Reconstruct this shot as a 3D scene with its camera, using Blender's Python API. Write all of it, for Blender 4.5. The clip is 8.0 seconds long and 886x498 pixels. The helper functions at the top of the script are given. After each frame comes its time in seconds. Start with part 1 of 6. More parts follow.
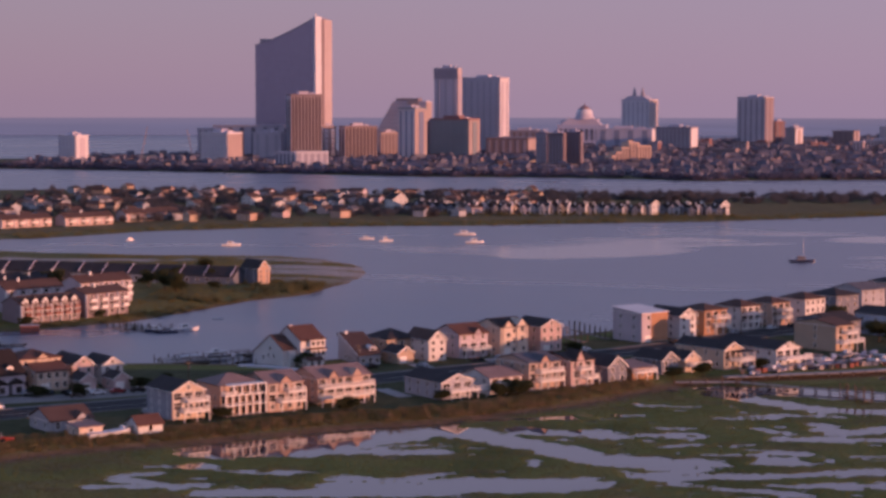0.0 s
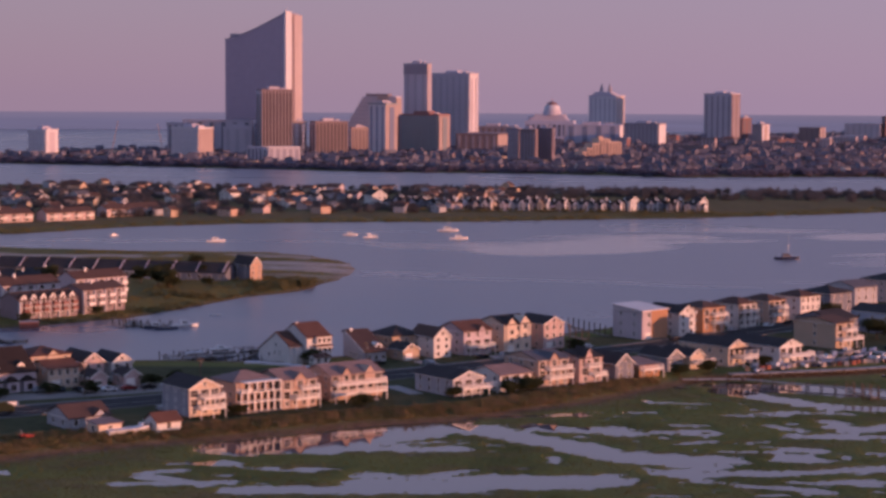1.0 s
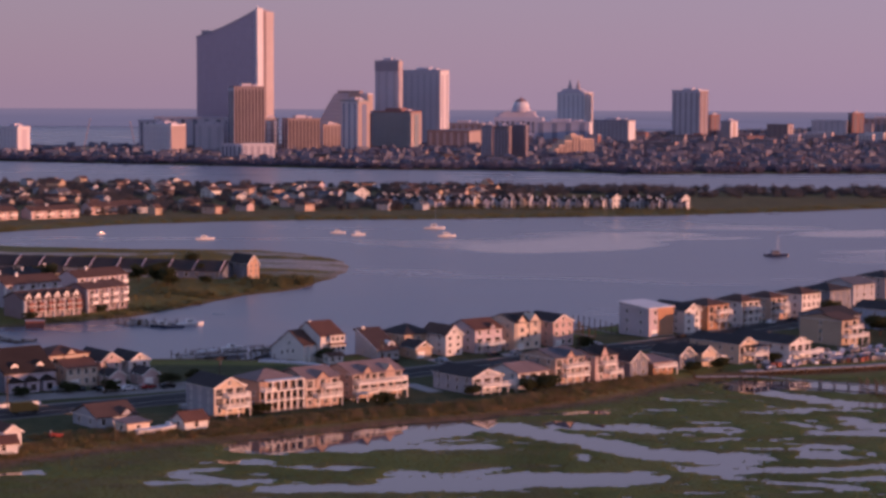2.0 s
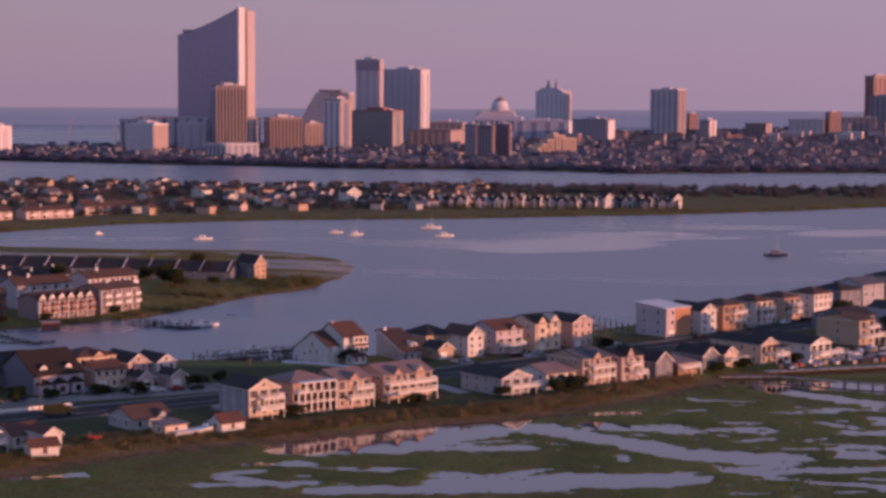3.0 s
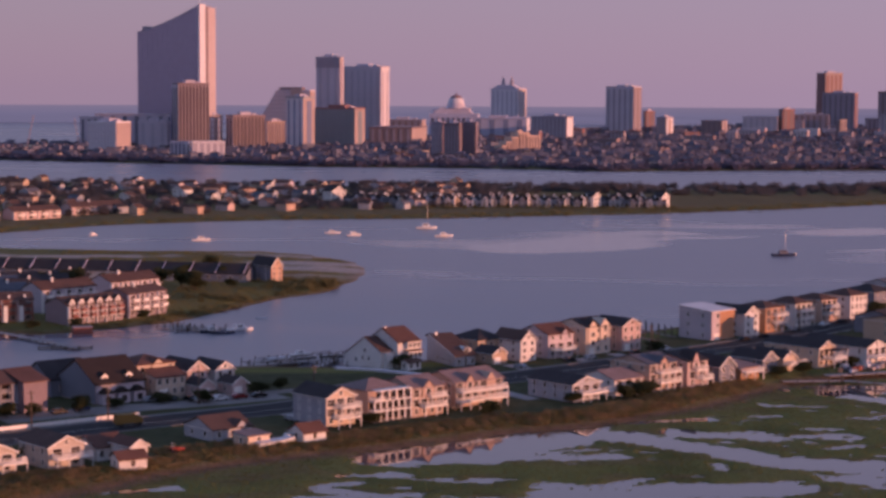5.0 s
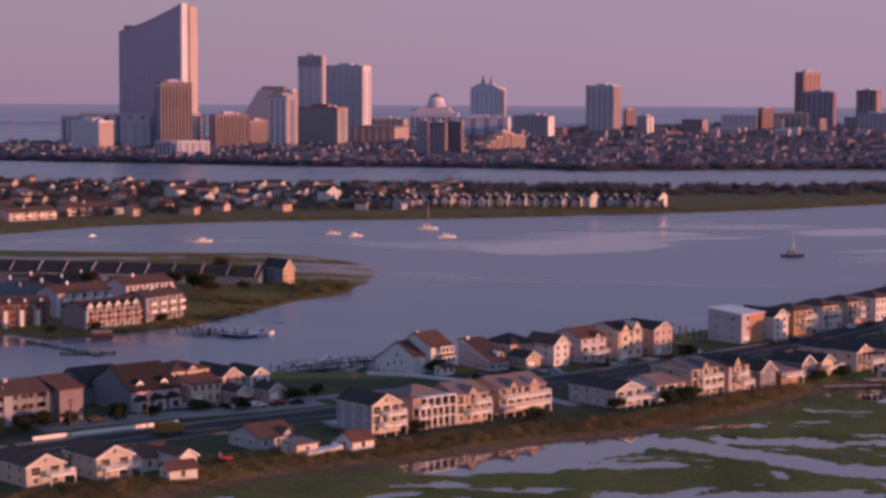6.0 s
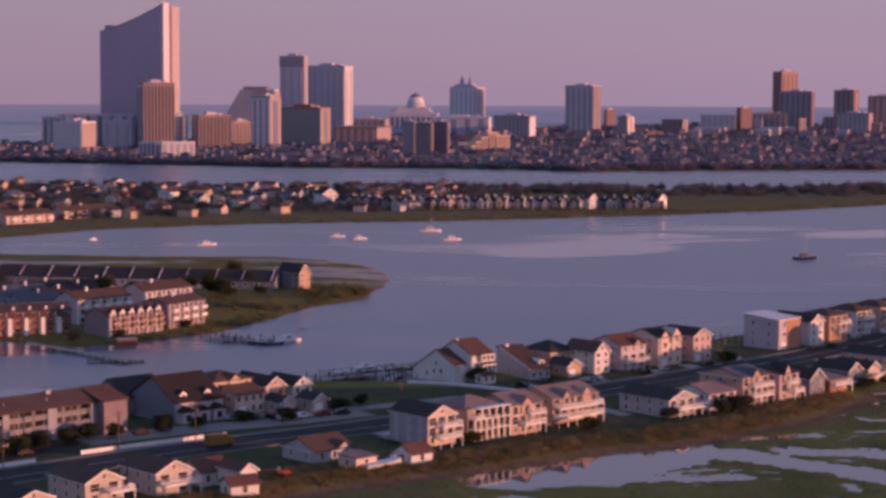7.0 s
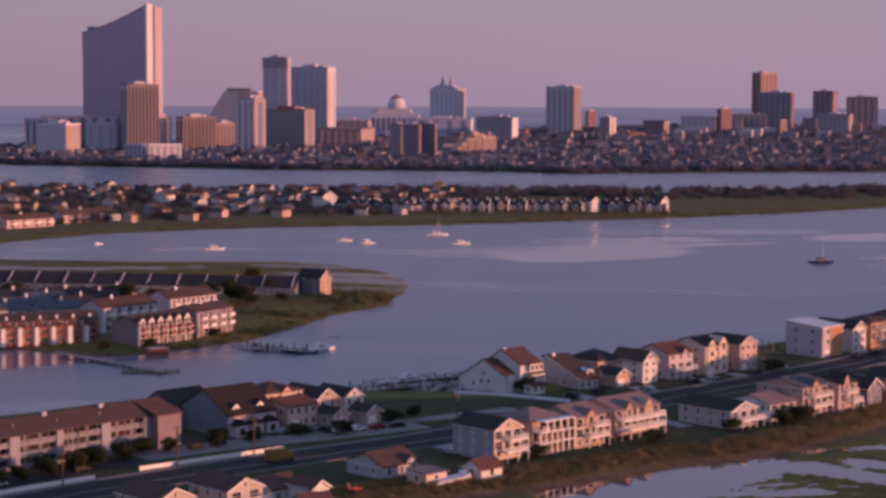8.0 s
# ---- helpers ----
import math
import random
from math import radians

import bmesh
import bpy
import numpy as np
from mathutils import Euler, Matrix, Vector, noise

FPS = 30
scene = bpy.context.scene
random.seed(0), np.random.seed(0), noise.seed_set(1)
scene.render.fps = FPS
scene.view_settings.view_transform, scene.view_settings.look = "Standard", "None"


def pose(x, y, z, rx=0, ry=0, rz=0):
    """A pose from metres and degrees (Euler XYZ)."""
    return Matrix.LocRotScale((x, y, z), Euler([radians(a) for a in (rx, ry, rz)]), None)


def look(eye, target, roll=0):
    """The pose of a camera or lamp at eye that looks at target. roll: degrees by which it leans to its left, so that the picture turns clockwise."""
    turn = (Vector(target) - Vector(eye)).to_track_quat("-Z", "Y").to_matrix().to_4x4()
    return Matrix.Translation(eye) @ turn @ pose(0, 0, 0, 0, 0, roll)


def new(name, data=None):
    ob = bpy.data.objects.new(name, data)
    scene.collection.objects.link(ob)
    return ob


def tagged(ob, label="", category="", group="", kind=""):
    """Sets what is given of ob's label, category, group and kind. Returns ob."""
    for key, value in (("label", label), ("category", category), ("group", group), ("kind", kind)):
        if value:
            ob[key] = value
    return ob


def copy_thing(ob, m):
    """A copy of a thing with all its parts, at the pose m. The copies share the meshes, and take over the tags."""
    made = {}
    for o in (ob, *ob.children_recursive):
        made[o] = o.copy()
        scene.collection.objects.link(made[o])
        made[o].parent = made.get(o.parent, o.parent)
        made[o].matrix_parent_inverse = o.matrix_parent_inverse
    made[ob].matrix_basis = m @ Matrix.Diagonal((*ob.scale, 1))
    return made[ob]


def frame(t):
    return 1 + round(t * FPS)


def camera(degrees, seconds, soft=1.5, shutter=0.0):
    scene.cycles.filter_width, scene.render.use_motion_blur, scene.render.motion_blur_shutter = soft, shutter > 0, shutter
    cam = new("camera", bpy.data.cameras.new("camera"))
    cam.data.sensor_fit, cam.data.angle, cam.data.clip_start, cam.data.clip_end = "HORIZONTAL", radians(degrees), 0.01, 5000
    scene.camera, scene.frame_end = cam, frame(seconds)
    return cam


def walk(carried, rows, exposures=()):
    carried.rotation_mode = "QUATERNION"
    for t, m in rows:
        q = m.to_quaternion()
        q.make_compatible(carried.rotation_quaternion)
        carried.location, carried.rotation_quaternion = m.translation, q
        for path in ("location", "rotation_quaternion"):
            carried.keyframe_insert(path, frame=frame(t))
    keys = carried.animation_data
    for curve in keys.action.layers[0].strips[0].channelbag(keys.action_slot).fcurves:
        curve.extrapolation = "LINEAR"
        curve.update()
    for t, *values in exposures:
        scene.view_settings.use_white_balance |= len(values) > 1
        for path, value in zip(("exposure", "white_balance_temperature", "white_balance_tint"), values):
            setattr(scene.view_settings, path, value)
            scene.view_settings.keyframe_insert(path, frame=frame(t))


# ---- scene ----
# light settings
EXPO = 0.0
SKY_STRENGTH = 0.166
SKY_TINT = (4.3, 2.75, 2.75)
HAZE = (1.97, 1.48, 2.34)
HAZE_TOP = 0.62
SUN_STRENGTH = 4.3
# glow colours of the sea backdrop; the rim imitates haze
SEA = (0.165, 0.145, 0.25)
SEA_HAZE_RIM = (0.27, 0.20, 0.30)
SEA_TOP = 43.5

# ---- camera and its flight ----
cam = camera(25.98, 8.0, soft=3.2)
PATH = [
    (0, (60.85, 6.02, 80.52), (-4.80, 1000.97, 4.70), 0.06),
    (0.5, (53.85, 4.33, 81.00), (-1.36, 999.82, 3.89), 0.17),
    (1, (47.19, 2.52, 81.48), (2.19, 998.42, 3.09), 0.28),
    (1.5, (39.30, 0.63, 81.97), (5.34, 996.89, 2.40), 0.29),
    (3, (15.88, -2.31, 83.06), (6.22, 994.37, 2.25), 0.29),
    (3.5, (7.07, -1.55, 83.52), (5.39, 995.14, 2.15), 0.30),
    (4, (-0.00, 0.08, 83.69), (5.06, 996.71, 1.87), 0.25),
    (4.5, (-9.54, 2.97, 84.06), (4.44, 999.49, 1.88), 0.27),
    (6, (-37.44, 16.22, 84.79), (0.32, 1012.06, 1.76), 0.27),
    (6.5, (-47.36, 21.83, 85.19), (-1.45, 1017.31, 1.99), 0.26),
    (7, (-57.64, 27.81, 85.75), (-3.83, 1022.88, 2.50), 0.24),
    (7.5, (-67.55, 33.93, 86.19), (-6.22, 1028.58, 3.06), 0.24),
    (8, (-79.09, 40.17, 86.74), (-9.52, 1034.30, 3.90), 0.21),
]
walk(cam, [(t, look(eye, target, roll)) for t, eye, target, roll in PATH],
     exposures=[(0, EXPO, 6500, 10), (8, EXPO, 6500, 10)])

# ---- sky and sun ----
SUN_AZ = radians(111)      # clockwise from straight ahead
SUN_EL = radians(3.3)
world = bpy.data.worlds.new("evening_sky")
scene.world = world
world.use_nodes = True
wn, wl = world.node_tree.nodes, world.node_tree.links
sky = wn.new("ShaderNodeTexSky")
sky.sky_type = "NISHITA"
sky.sun_disc = False
sky.sun_elevation = SUN_EL
sky.sun_rotation = SUN_AZ
sky.air_density, sky.dust_density, sky.ozone_density = 1.0, 0.3, 3.0
veil = wn.new("ShaderNodeMix")
veil.data_type, veil.blend_type = "RGBA", "MULTIPLY"
veil.inputs[0].default_value = 1.0
veil.inputs[7].default_value = (*SKY_TINT, 1)
wl.new(sky.outputs[0], veil.inputs[6])
# rosy haze low in the sky, thinning upwards
coord, split, thin, haze = wn.new("ShaderNodeTexCoord"), wn.new("ShaderNodeSeparateXYZ"), wn.new("ShaderNodeMapRange"), wn.new("ShaderNodeMix")
thin.interpolation_type = "SMOOTHSTEP"
thin.inputs[1].default_value, thin.inputs[2].default_value = -0.02, HAZE_TOP
thin.inputs[3].default_value, thin.inputs[4].default_value = 0.92, 0.10
haze.data_type = "RGBA"
# the haze glows a little more towards the sun's side
side, warm = wn.new("ShaderNodeMapRange"), wn.new("ShaderNodeVectorMath")
side.inputs[1].default_value, side.inputs[2].default_value = -0.35, 0.25
side.inputs[3].default_value, side.inputs[4].default_value = 0.84, 1.03
warm.operation = "SCALE"
warm.inputs[0].default_value = HAZE
wl.new(side.outputs[0], warm.inputs["Scale"])
wl.new(warm.outputs[0], haze.inputs[7])
wl.new(coord.outputs["Generated"], split.inputs[0])
wl.new(split.outputs[2], thin.inputs[0])
wl.new(split.outputs[0], side.inputs[0])
wl.new(thin.outputs[0], haze.inputs[0])
wl.new(veil.outputs[2], haze.inputs[6])
wl.new(haze.outputs[2], wn["Background"].inputs[0])
wn["Background"].inputs[1].default_value = SKY_STRENGTH
sun_data = bpy.data.lights.new("sun", "SUN")
sun_data.energy, sun_data.angle, sun_data.color = SUN_STRENGTH, radians(0.7), (1.0, 0.43, 0.27)
sun = new("sun", sun_data)
sun.matrix_world = look((math.sin(SUN_AZ) * 900, math.cos(SUN_AZ) * 900, math.tan(SUN_EL) * 900), (0, 0, 0))

# ---- materials ----


def material(name, colour, rough=0.8, metal=0.0, var=0.18, scale=0.6, bump=0.0, bump_scale=8.0, spec=0.4, piece=0.0, bands=None):
    """A surface with grain at two scales, relief, a tone of its own per object (piece) and, for siding or roofing, courses (bands: spacing, depth)."""
    m = bpy.data.materials.new(name)
    m.use_nodes = True
    n, l = m.node_tree.nodes, m.node_tree.links
    b = n["Principled BSDF"]
    b.inputs["Roughness"].default_value, b.inputs["Metallic"].default_value = rough, metal
    b.inputs["Specular IOR Level"].default_value = spec
    co = n.new("ShaderNodeTexCoord")
    big, fine = n.new("ShaderNodeTexNoise"), n.new("ShaderNodeTexNoise")
    big.inputs["Scale"].default_value, fine.inputs["Scale"].default_value = scale * 0.25, scale * 4
    big.inputs["Detail"].default_value, fine.inputs["Detail"].default_value = 5, 4
    l.new(co.outputs["Object"], big.inputs["Vector"])
    l.new(co.outputs["Object"], fine.inputs["Vector"])
    add = n.new("ShaderNodeMath")
    add.operation = "ADD"
    l.new(big.outputs[0], add.inputs[0])
    l.new(fine.outputs[0], add.inputs[1])
    span = n.new("ShaderNodeMapRange")
    span.inputs[1].default_value, span.inputs[2].default_value = 0.6, 1.4
    span.inputs[3].default_value, span.inputs[4].default_value = 1 - var, 1 + var
    l.new(add.outputs[0], span.inputs[0])
    value = span.outputs[0]
    if piece:
        info, pr, mul = n.new("ShaderNodeObjectInfo"), n.new("ShaderNodeMapRange"), n.new("ShaderNodeMath")
        pr.inputs[3].default_value, pr.inputs[4].default_value = 1 - piece, 1 + piece
        mul.operation = "MULTIPLY"
        l.new(info.outputs["Random"], pr.inputs[0])
        l.new(pr.outputs[0], mul.inputs[0])
        l.new(value, mul.inputs[1])
        value = mul.outputs[0]
    tone = n.new("ShaderNodeVectorMath")
    tone.operation = "SCALE"
    tone.inputs[0].default_value = colour
    l.new(value, tone.inputs["Scale"])
    l.new(tone.outputs[0], b.inputs["Base Color"])
    height = None
    if bands:
        wave = n.new("ShaderNodeTexWave")
        wave.wave_type, wave.bands_direction, wave.wave_profile = "BANDS", "Z", "SAW"
        wave.inputs["Scale"].default_value = 0.314 / bands[0]
        wave.inputs["Distortion"].default_value = 0.3
        l.new(co.outputs["Object"], wave.inputs["Vector"])
        bp = n.new("ShaderNodeBump")
        bp.inputs["Strength"].default_value, bp.inputs["Distance"].default_value = 0.6, bands[1]
        l.new(wave.outputs["Fac"], bp.inputs["Height"])
        height = bp
    if bump:
        bn, bp2 = n.new("ShaderNodeTexNoise"), n.new("ShaderNodeBump")
        bn.inputs["Scale"].default_value, bn.inputs["Detail"].default_value = bump_scale, 5
        l.new(co.outputs["Object"], bn.inputs["Vector"])
        bp2.inputs["Strength"].default_value, bp2.inputs["Distance"].default_value = 0.7, bump
        l.new(bn.outputs[0], bp2.inputs["Height"])
        if height:
            l.new(height.outputs[0], bp2.inputs["Normal"])
        height = bp2
    if height:
        l.new(height.outputs[0], b.inputs["Normal"])
    return m


def siding(name, colour):
    return material(name, colour, 0.75, var=0.12, scale=0.8, bands=(0.18, 0.02), spec=0.3)


def shingles(name, colour):
    return material(name, colour, 0.9, var=0.25, scale=0.9, bump=0.03, bump_scale=6, bands=(0.22, 0.02), spec=0.2)



def foliage(name, colour, var, scale):
    """Leaves and blades: diffuse with light passing through."""
    m = material(name, colour, 0.85, var=var, scale=scale, spec=0.1)
    n, l = m.node_tree.nodes, m.node_tree.links
    b, out = n["Principled BSDF"], n["Material Output"]
    thru, mix = n.new("ShaderNodeBsdfTranslucent"), n.new("ShaderNodeMixShader")
    l.new(b.inputs["Base Color"].links[0].from_socket, thru.inputs[0])
    mix.inputs[0].default_value = 0.45
    l.new(b.outputs[0], mix.inputs[1])
    l.new(thru.outputs[0], mix.inputs[2])
    l.new(mix.outputs[0], out.inputs[0])
    return m


M = {
    "white": siding("white_siding", (0.70, 0.67, 0.64)),
    "beige": siding("beige_siding", (0.61, 0.49, 0.38)),
    "tan": siding("tan_siding", (0.50, 0.38, 0.28)),
    "grey": siding("grey_siding", (0.42, 0.42, 0.45)),
    "slate": siding("dark_grey_siding", (0.20, 0.21, 0.25)),
    "blue": siding("pale_blue_siding", (0.46, 0.52, 0.62)),
    "pink": siding("pink_siding", (0.56, 0.42, 0.39)),
    "yellow": siding("cream_siding", (0.68, 0.56, 0.45)),
    "orange": siding("cedar_siding", (0.48, 0.26, 0.15)),
    "brick": material("red_brick", (0.27, 0.095, 0.07), 0.85, var=0.25, scale=2, bump=0.02, bump_scale=14),
    "trim": material("white_trim_paint", (0.84, 0.80, 0.75), 0.5, var=0.06, scale=2),
    "r_dark": shingles("charcoal_shingles", (0.056, 0.048, 0.050)),
    "r_grey": shingles("grey_shingles", (0.13, 0.13, 0.15)),
    "r_brown": shingles("brown_shingles", (0.115, 0.072, 0.06)),
    "r_umber": shingles("umber_shingles", (0.042, 0.031, 0.028)),
    "r_red": shingles("red_brown_shingles", (0.142, 0.074, 0.058)),
    "r_rust": shingles("rust_brown_shingles", (0.112, 0.066, 0.054)),
    "r_pale": shingles("pale_pink_grey_shingles", (0.26, 0.19, 0.18)),
    "r_white": material("white_roof_membrane", (0.72, 0.70, 0.70), 0.6, var=0.1, scale=0.5),
    "glass": material("dark_window_glass", (0.06, 0.045, 0.04), 0.08, var=0.2, scale=0.5, spec=0.9, piece=0.5),
    "wood": material("weathered_wood", (0.24, 0.18, 0.14), 0.85, var=0.3, scale=1.5, bump=0.02),
    "pole": material("tarred_pole_wood", (0.12, 0.085, 0.06), 0.85, var=0.3, scale=2),
    "kerb": material("dull_kerb_concrete", (0.20, 0.19, 0.18), 0.9, var=0.25, scale=0.6),
    "concrete": material("concrete", (0.36, 0.34, 0.33), 0.85, var=0.2, scale=0.4, bump=0.01),
    "asphalt": material("asphalt", (0.044, 0.042, 0.044), 0.9, var=0.3, scale=0.3, bump=0.015, bump_scale=20, spec=0.2),
    "paint": material("road_paint", (0.6, 0.58, 0.52), 0.7, var=0.2, scale=2),
    "bark": material("bark", (0.09, 0.065, 0.05), 0.95, var=0.3, scale=3, bump=0.03),
    "leaf": foliage("tree_leaves", (0.08, 0.085, 0.04), 0.4, 1.5),
    # far leaves paled and turned violet: distance haze mixed into the colour
    "far_leaf": foliage("hazed_far_tree_leaves", (0.145, 0.132, 0.135), 0.3, 0.2),
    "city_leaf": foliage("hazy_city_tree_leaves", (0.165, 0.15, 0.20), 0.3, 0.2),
    "shrub": foliage("shrub_leaves", (0.195, 0.17, 0.075), 0.5, 0.30),
    "reed": foliage("dry_reeds", (0.27, 0.19, 0.105), 0.4, 0.25),
    "marsh_grass": foliage("marsh_grass", (0.135, 0.135, 0.05), 0.5, 0.15),
    "spit_grass": foliage("spit_grass", (0.23, 0.19, 0.07), 0.45, 0.12),
    "ochre": siding("ochre_siding", (0.58, 0.37, 0.25)),
    "lilac": siding("lilac_grey_siding", (0.54, 0.47, 0.50)),
    "cream": siding("dull_cream_siding", (0.53, 0.46, 0.39)),
    "peach": siding("peach_siding", (0.52, 0.37, 0.29)),
    "dull_grey": siding("dimmed_grey_siding", (0.26, 0.25, 0.27)),
    "shade_grey": siding("shade_toned_siding", (0.34, 0.34, 0.38)),
    "dock_wood": material("bleached_dock_wood", (0.36, 0.31, 0.29), 0.85, var=0.25, scale=1.2, bump=0.02),
    "dark_wood": material("wet_dark_timber", (0.10, 0.085, 0.075), 0.85, var=0.3, scale=1.2, bump=0.02),
    # roof colour includes violet distance haze
    "city_roof": shingles("hazed_city_rooftops", (0.15, 0.145, 0.185)),
    "verge": material("grey_gravel_verge", (0.27, 0.24, 0.22), 0.95, var=0.25, scale=0.4, bump=0.02),
    "hull_white": material("white_gelcoat", (0.75, 0.75, 0.75), 0.25, var=0.05),
    "hull_navy": material("navy_gelcoat", (0.03, 0.04, 0.09), 0.25, var=0.1),
    "metal": material("galvanised_steel", (0.45, 0.45, 0.46), 0.45, metal=0.8, var=0.15),
    "tyre": material("tyre_rubber", (0.02, 0.02, 0.02), 0.9),
    "tarp": material("white_boat_cover", (0.70, 0.71, 0.74), 0.6, var=0.1, scale=1, bump=0.03, bump_scale=2),
    "red_paint": material("red_paint", (0.40, 0.05, 0.03), 0.5),
    "bus_paint": material("yellow_paint", (0.24, 0.135, 0.03), 0.6),
    # tower tones are paled and greyed, aerial haze mixed into base colours
    "c_blue": material("tower_blue_grey_panels", (0.47, 0.47, 0.59), 0.6, var=0.1, scale=0.1),
    "c_cream": material("cream_stucco", (0.62, 0.45, 0.36), 0.8, var=0.12, scale=0.1),
    "c_recess": material("tower_deep_bays", (0.13, 0.095, 0.105), 0.7, var=0.15, scale=0.1),
    "c_glass_blue": material("tower_blue_window_glass", (0.29, 0.32, 0.45), 0.25, metal=0.3, var=0.15, scale=0.1, spec=0.6),
    "c_black": material("tower_black_brown_cladding", (0.22, 0.18, 0.22), 0.7, var=0.15, scale=0.1),
    "c_glass": material("tower_blue_glass", (0.34, 0.32, 0.43), 0.22, metal=0.55, var=0.08, scale=0.03, spec=0.6),
    "c_glass_joint": material("tower_glass_joint", (0.27, 0.26, 0.36), 0.25, metal=0.5, var=0.08, scale=0.03, spec=0.6),
    "c_glass_dark": material("tower_dark_glass", (0.18, 0.19, 0.25), 0.25, metal=0.3, var=0.15, scale=0.1, spec=0.6),
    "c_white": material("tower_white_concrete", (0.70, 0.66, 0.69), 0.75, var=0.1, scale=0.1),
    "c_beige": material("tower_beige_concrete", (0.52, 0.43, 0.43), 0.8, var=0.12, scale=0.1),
    "c_rose": material("tower_rose_concrete", (0.28, 0.215, 0.225), 0.8, var=0.12, scale=0.1),
    "c_brown": material("tower_brown_brick", (0.24, 0.185, 0.20), 0.85, var=0.15, scale=0.1),
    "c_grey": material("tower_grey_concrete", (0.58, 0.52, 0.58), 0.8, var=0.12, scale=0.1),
    "c_strip": material("tower_dim_glazing", (0.46, 0.42, 0.48), 0.4, var=0.12, scale=0.1),
    # wall colour includes violet distance haze
    "low_wall": material("hazed_low_city_walls", (0.20, 0.20, 0.26), 0.85, var=0.3, scale=0.06),
    "c_dark": material("tower_dark_cladding", (0.34, 0.30, 0.35), 0.7, var=0.15, scale=0.1),
    "c_green": material("tower_green_glass", (0.25, 0.28, 0.31), 0.3, metal=0.0, var=0.15, scale=0.1),
    # orange tone stands for low sun on the walls that face it
    "c_orange": material("tower_sun_toned_stucco", (0.43, 0.335, 0.32), 0.8, var=0.12, scale=0.1),
    "c_red": material("tower_red_cladding", (0.29, 0.155, 0.15), 0.7, var=0.12, scale=0.1),
}


def ground_material():
    """Soil, lawn, marsh grass and sand, chosen by the plan's cover values (sand, lawn, dry)."""
    m = bpy.data.materials.new("ground_cover")
    m.use_nodes = True
    n, l = m.node_tree.nodes, m.node_tree.links
    b = n["Principled BSDF"]
    b.inputs["Roughness"].default_value = 0.95
    b.inputs["Specular IOR Level"].default_value = 0.15
    geo, attr, sep = n.new("ShaderNodeNewGeometry"), n.new("ShaderNodeAttribute"), n.new("ShaderNodeSeparateColor")
    attr.attribute_name = "cover"
    l.new(attr.outputs["Color"], sep.inputs[0])

    def tex(scale, detail=6):
        t = n.new("ShaderNodeTexNoise")
        t.inputs["Scale"].default_value, t.inputs["Detail"].default_value = scale, detail
        l.new(geo.outputs["Position"], t.inputs["Vector"])
        return t

    def ramp(src, stops):
        r = n.new("ShaderNodeValToRGB")
        r.color_ramp.elements[0].position, r.color_ramp.elements[0].color = stops[0][0], (*stops[0][1], 1)
        r.color_ramp.elements[1].position, r.color_ramp.elements[1].color = stops[-1][0], (*stops[-1][1], 1)
        for p, c in stops[1:-1]:
            r.color_ramp.elements.new(p).color = (*c, 1)
        l.new(src, r.inputs[0])
        return r.outputs[0]

    def blend(fac, a, c):
        x = n.new("ShaderNodeMix")
        x.data_type = "RGBA"
        l.new(fac, x.inputs[0])
        l.new(a, x.inputs[6])
        l.new(c, x.inputs[7])
        return x.outputs[2]
    broad, mid, fine = tex(0.035), tex(0.25), tex(2.2)
    marsh = ramp(broad.outputs[0], [(0.3, (0.10, 0.107, 0.03)), (0.5, (0.16, 0.163, 0.045)), (0.62, (0.195, 0.178, 0.055)), (0.75, (0.17, 0.125, 0.05))])
    lawn = ramp(mid.outputs[0], [(0.3, (0.050, 0.056, 0.022)), (0.7, (0.095, 0.092, 0.044))])
    dry = ramp(mid.outputs[0], [(0.3, (0.13, 0.075, 0.045)), (0.7, (0.24, 0.14, 0.085))])
    sand = ramp(mid.outputs[0], [(0.3, (0.36, 0.29, 0.24)), (0.7, (0.52, 0.43, 0.37))])
    col = blend(sep.outputs[1], marsh, lawn)
    col = blend(sep.outputs[2], col, dry)
    col = blend(sep.outputs[0], col, sand)
    grain = n.new("ShaderNodeMapRange")
    grain.inputs[1].default_value, grain.inputs[2].default_value = 0.3, 0.7
    grain.inputs[3].default_value, grain.inputs[4].default_value = 0.6, 1.4
    l.new(fine.outputs[0], grain.inputs[0])
    sc = n.new("ShaderNodeVectorMath")
    sc.operation = "SCALE"
    l.new(col, sc.inputs[0])
    l.new(grain.outputs[0], sc.inputs["Scale"])
    l.new(sc.outputs[0], b.inputs["Base Color"])
    bp = n.new("ShaderNodeBump")
    bp.inputs["Strength"].default_value, bp.inputs["Distance"].default_value = 0.8, 0.25
    l.new(fine.outputs[0], bp.inputs["Height"])
    l.new(bp.outputs[0], b.inputs["Normal"])
    return m


# calm slicks on the bay: centre, half length, half width, turn
SLICKS = [(72, 1042, 62, 34, 32), (122, 1098, 70, 12, 20), (140, 1150, 26, 16, -30), (262, 1160, 60, 30, 25), (300, 1050, 90, 10, 20), (-175, 655, 55, 18, 15)]


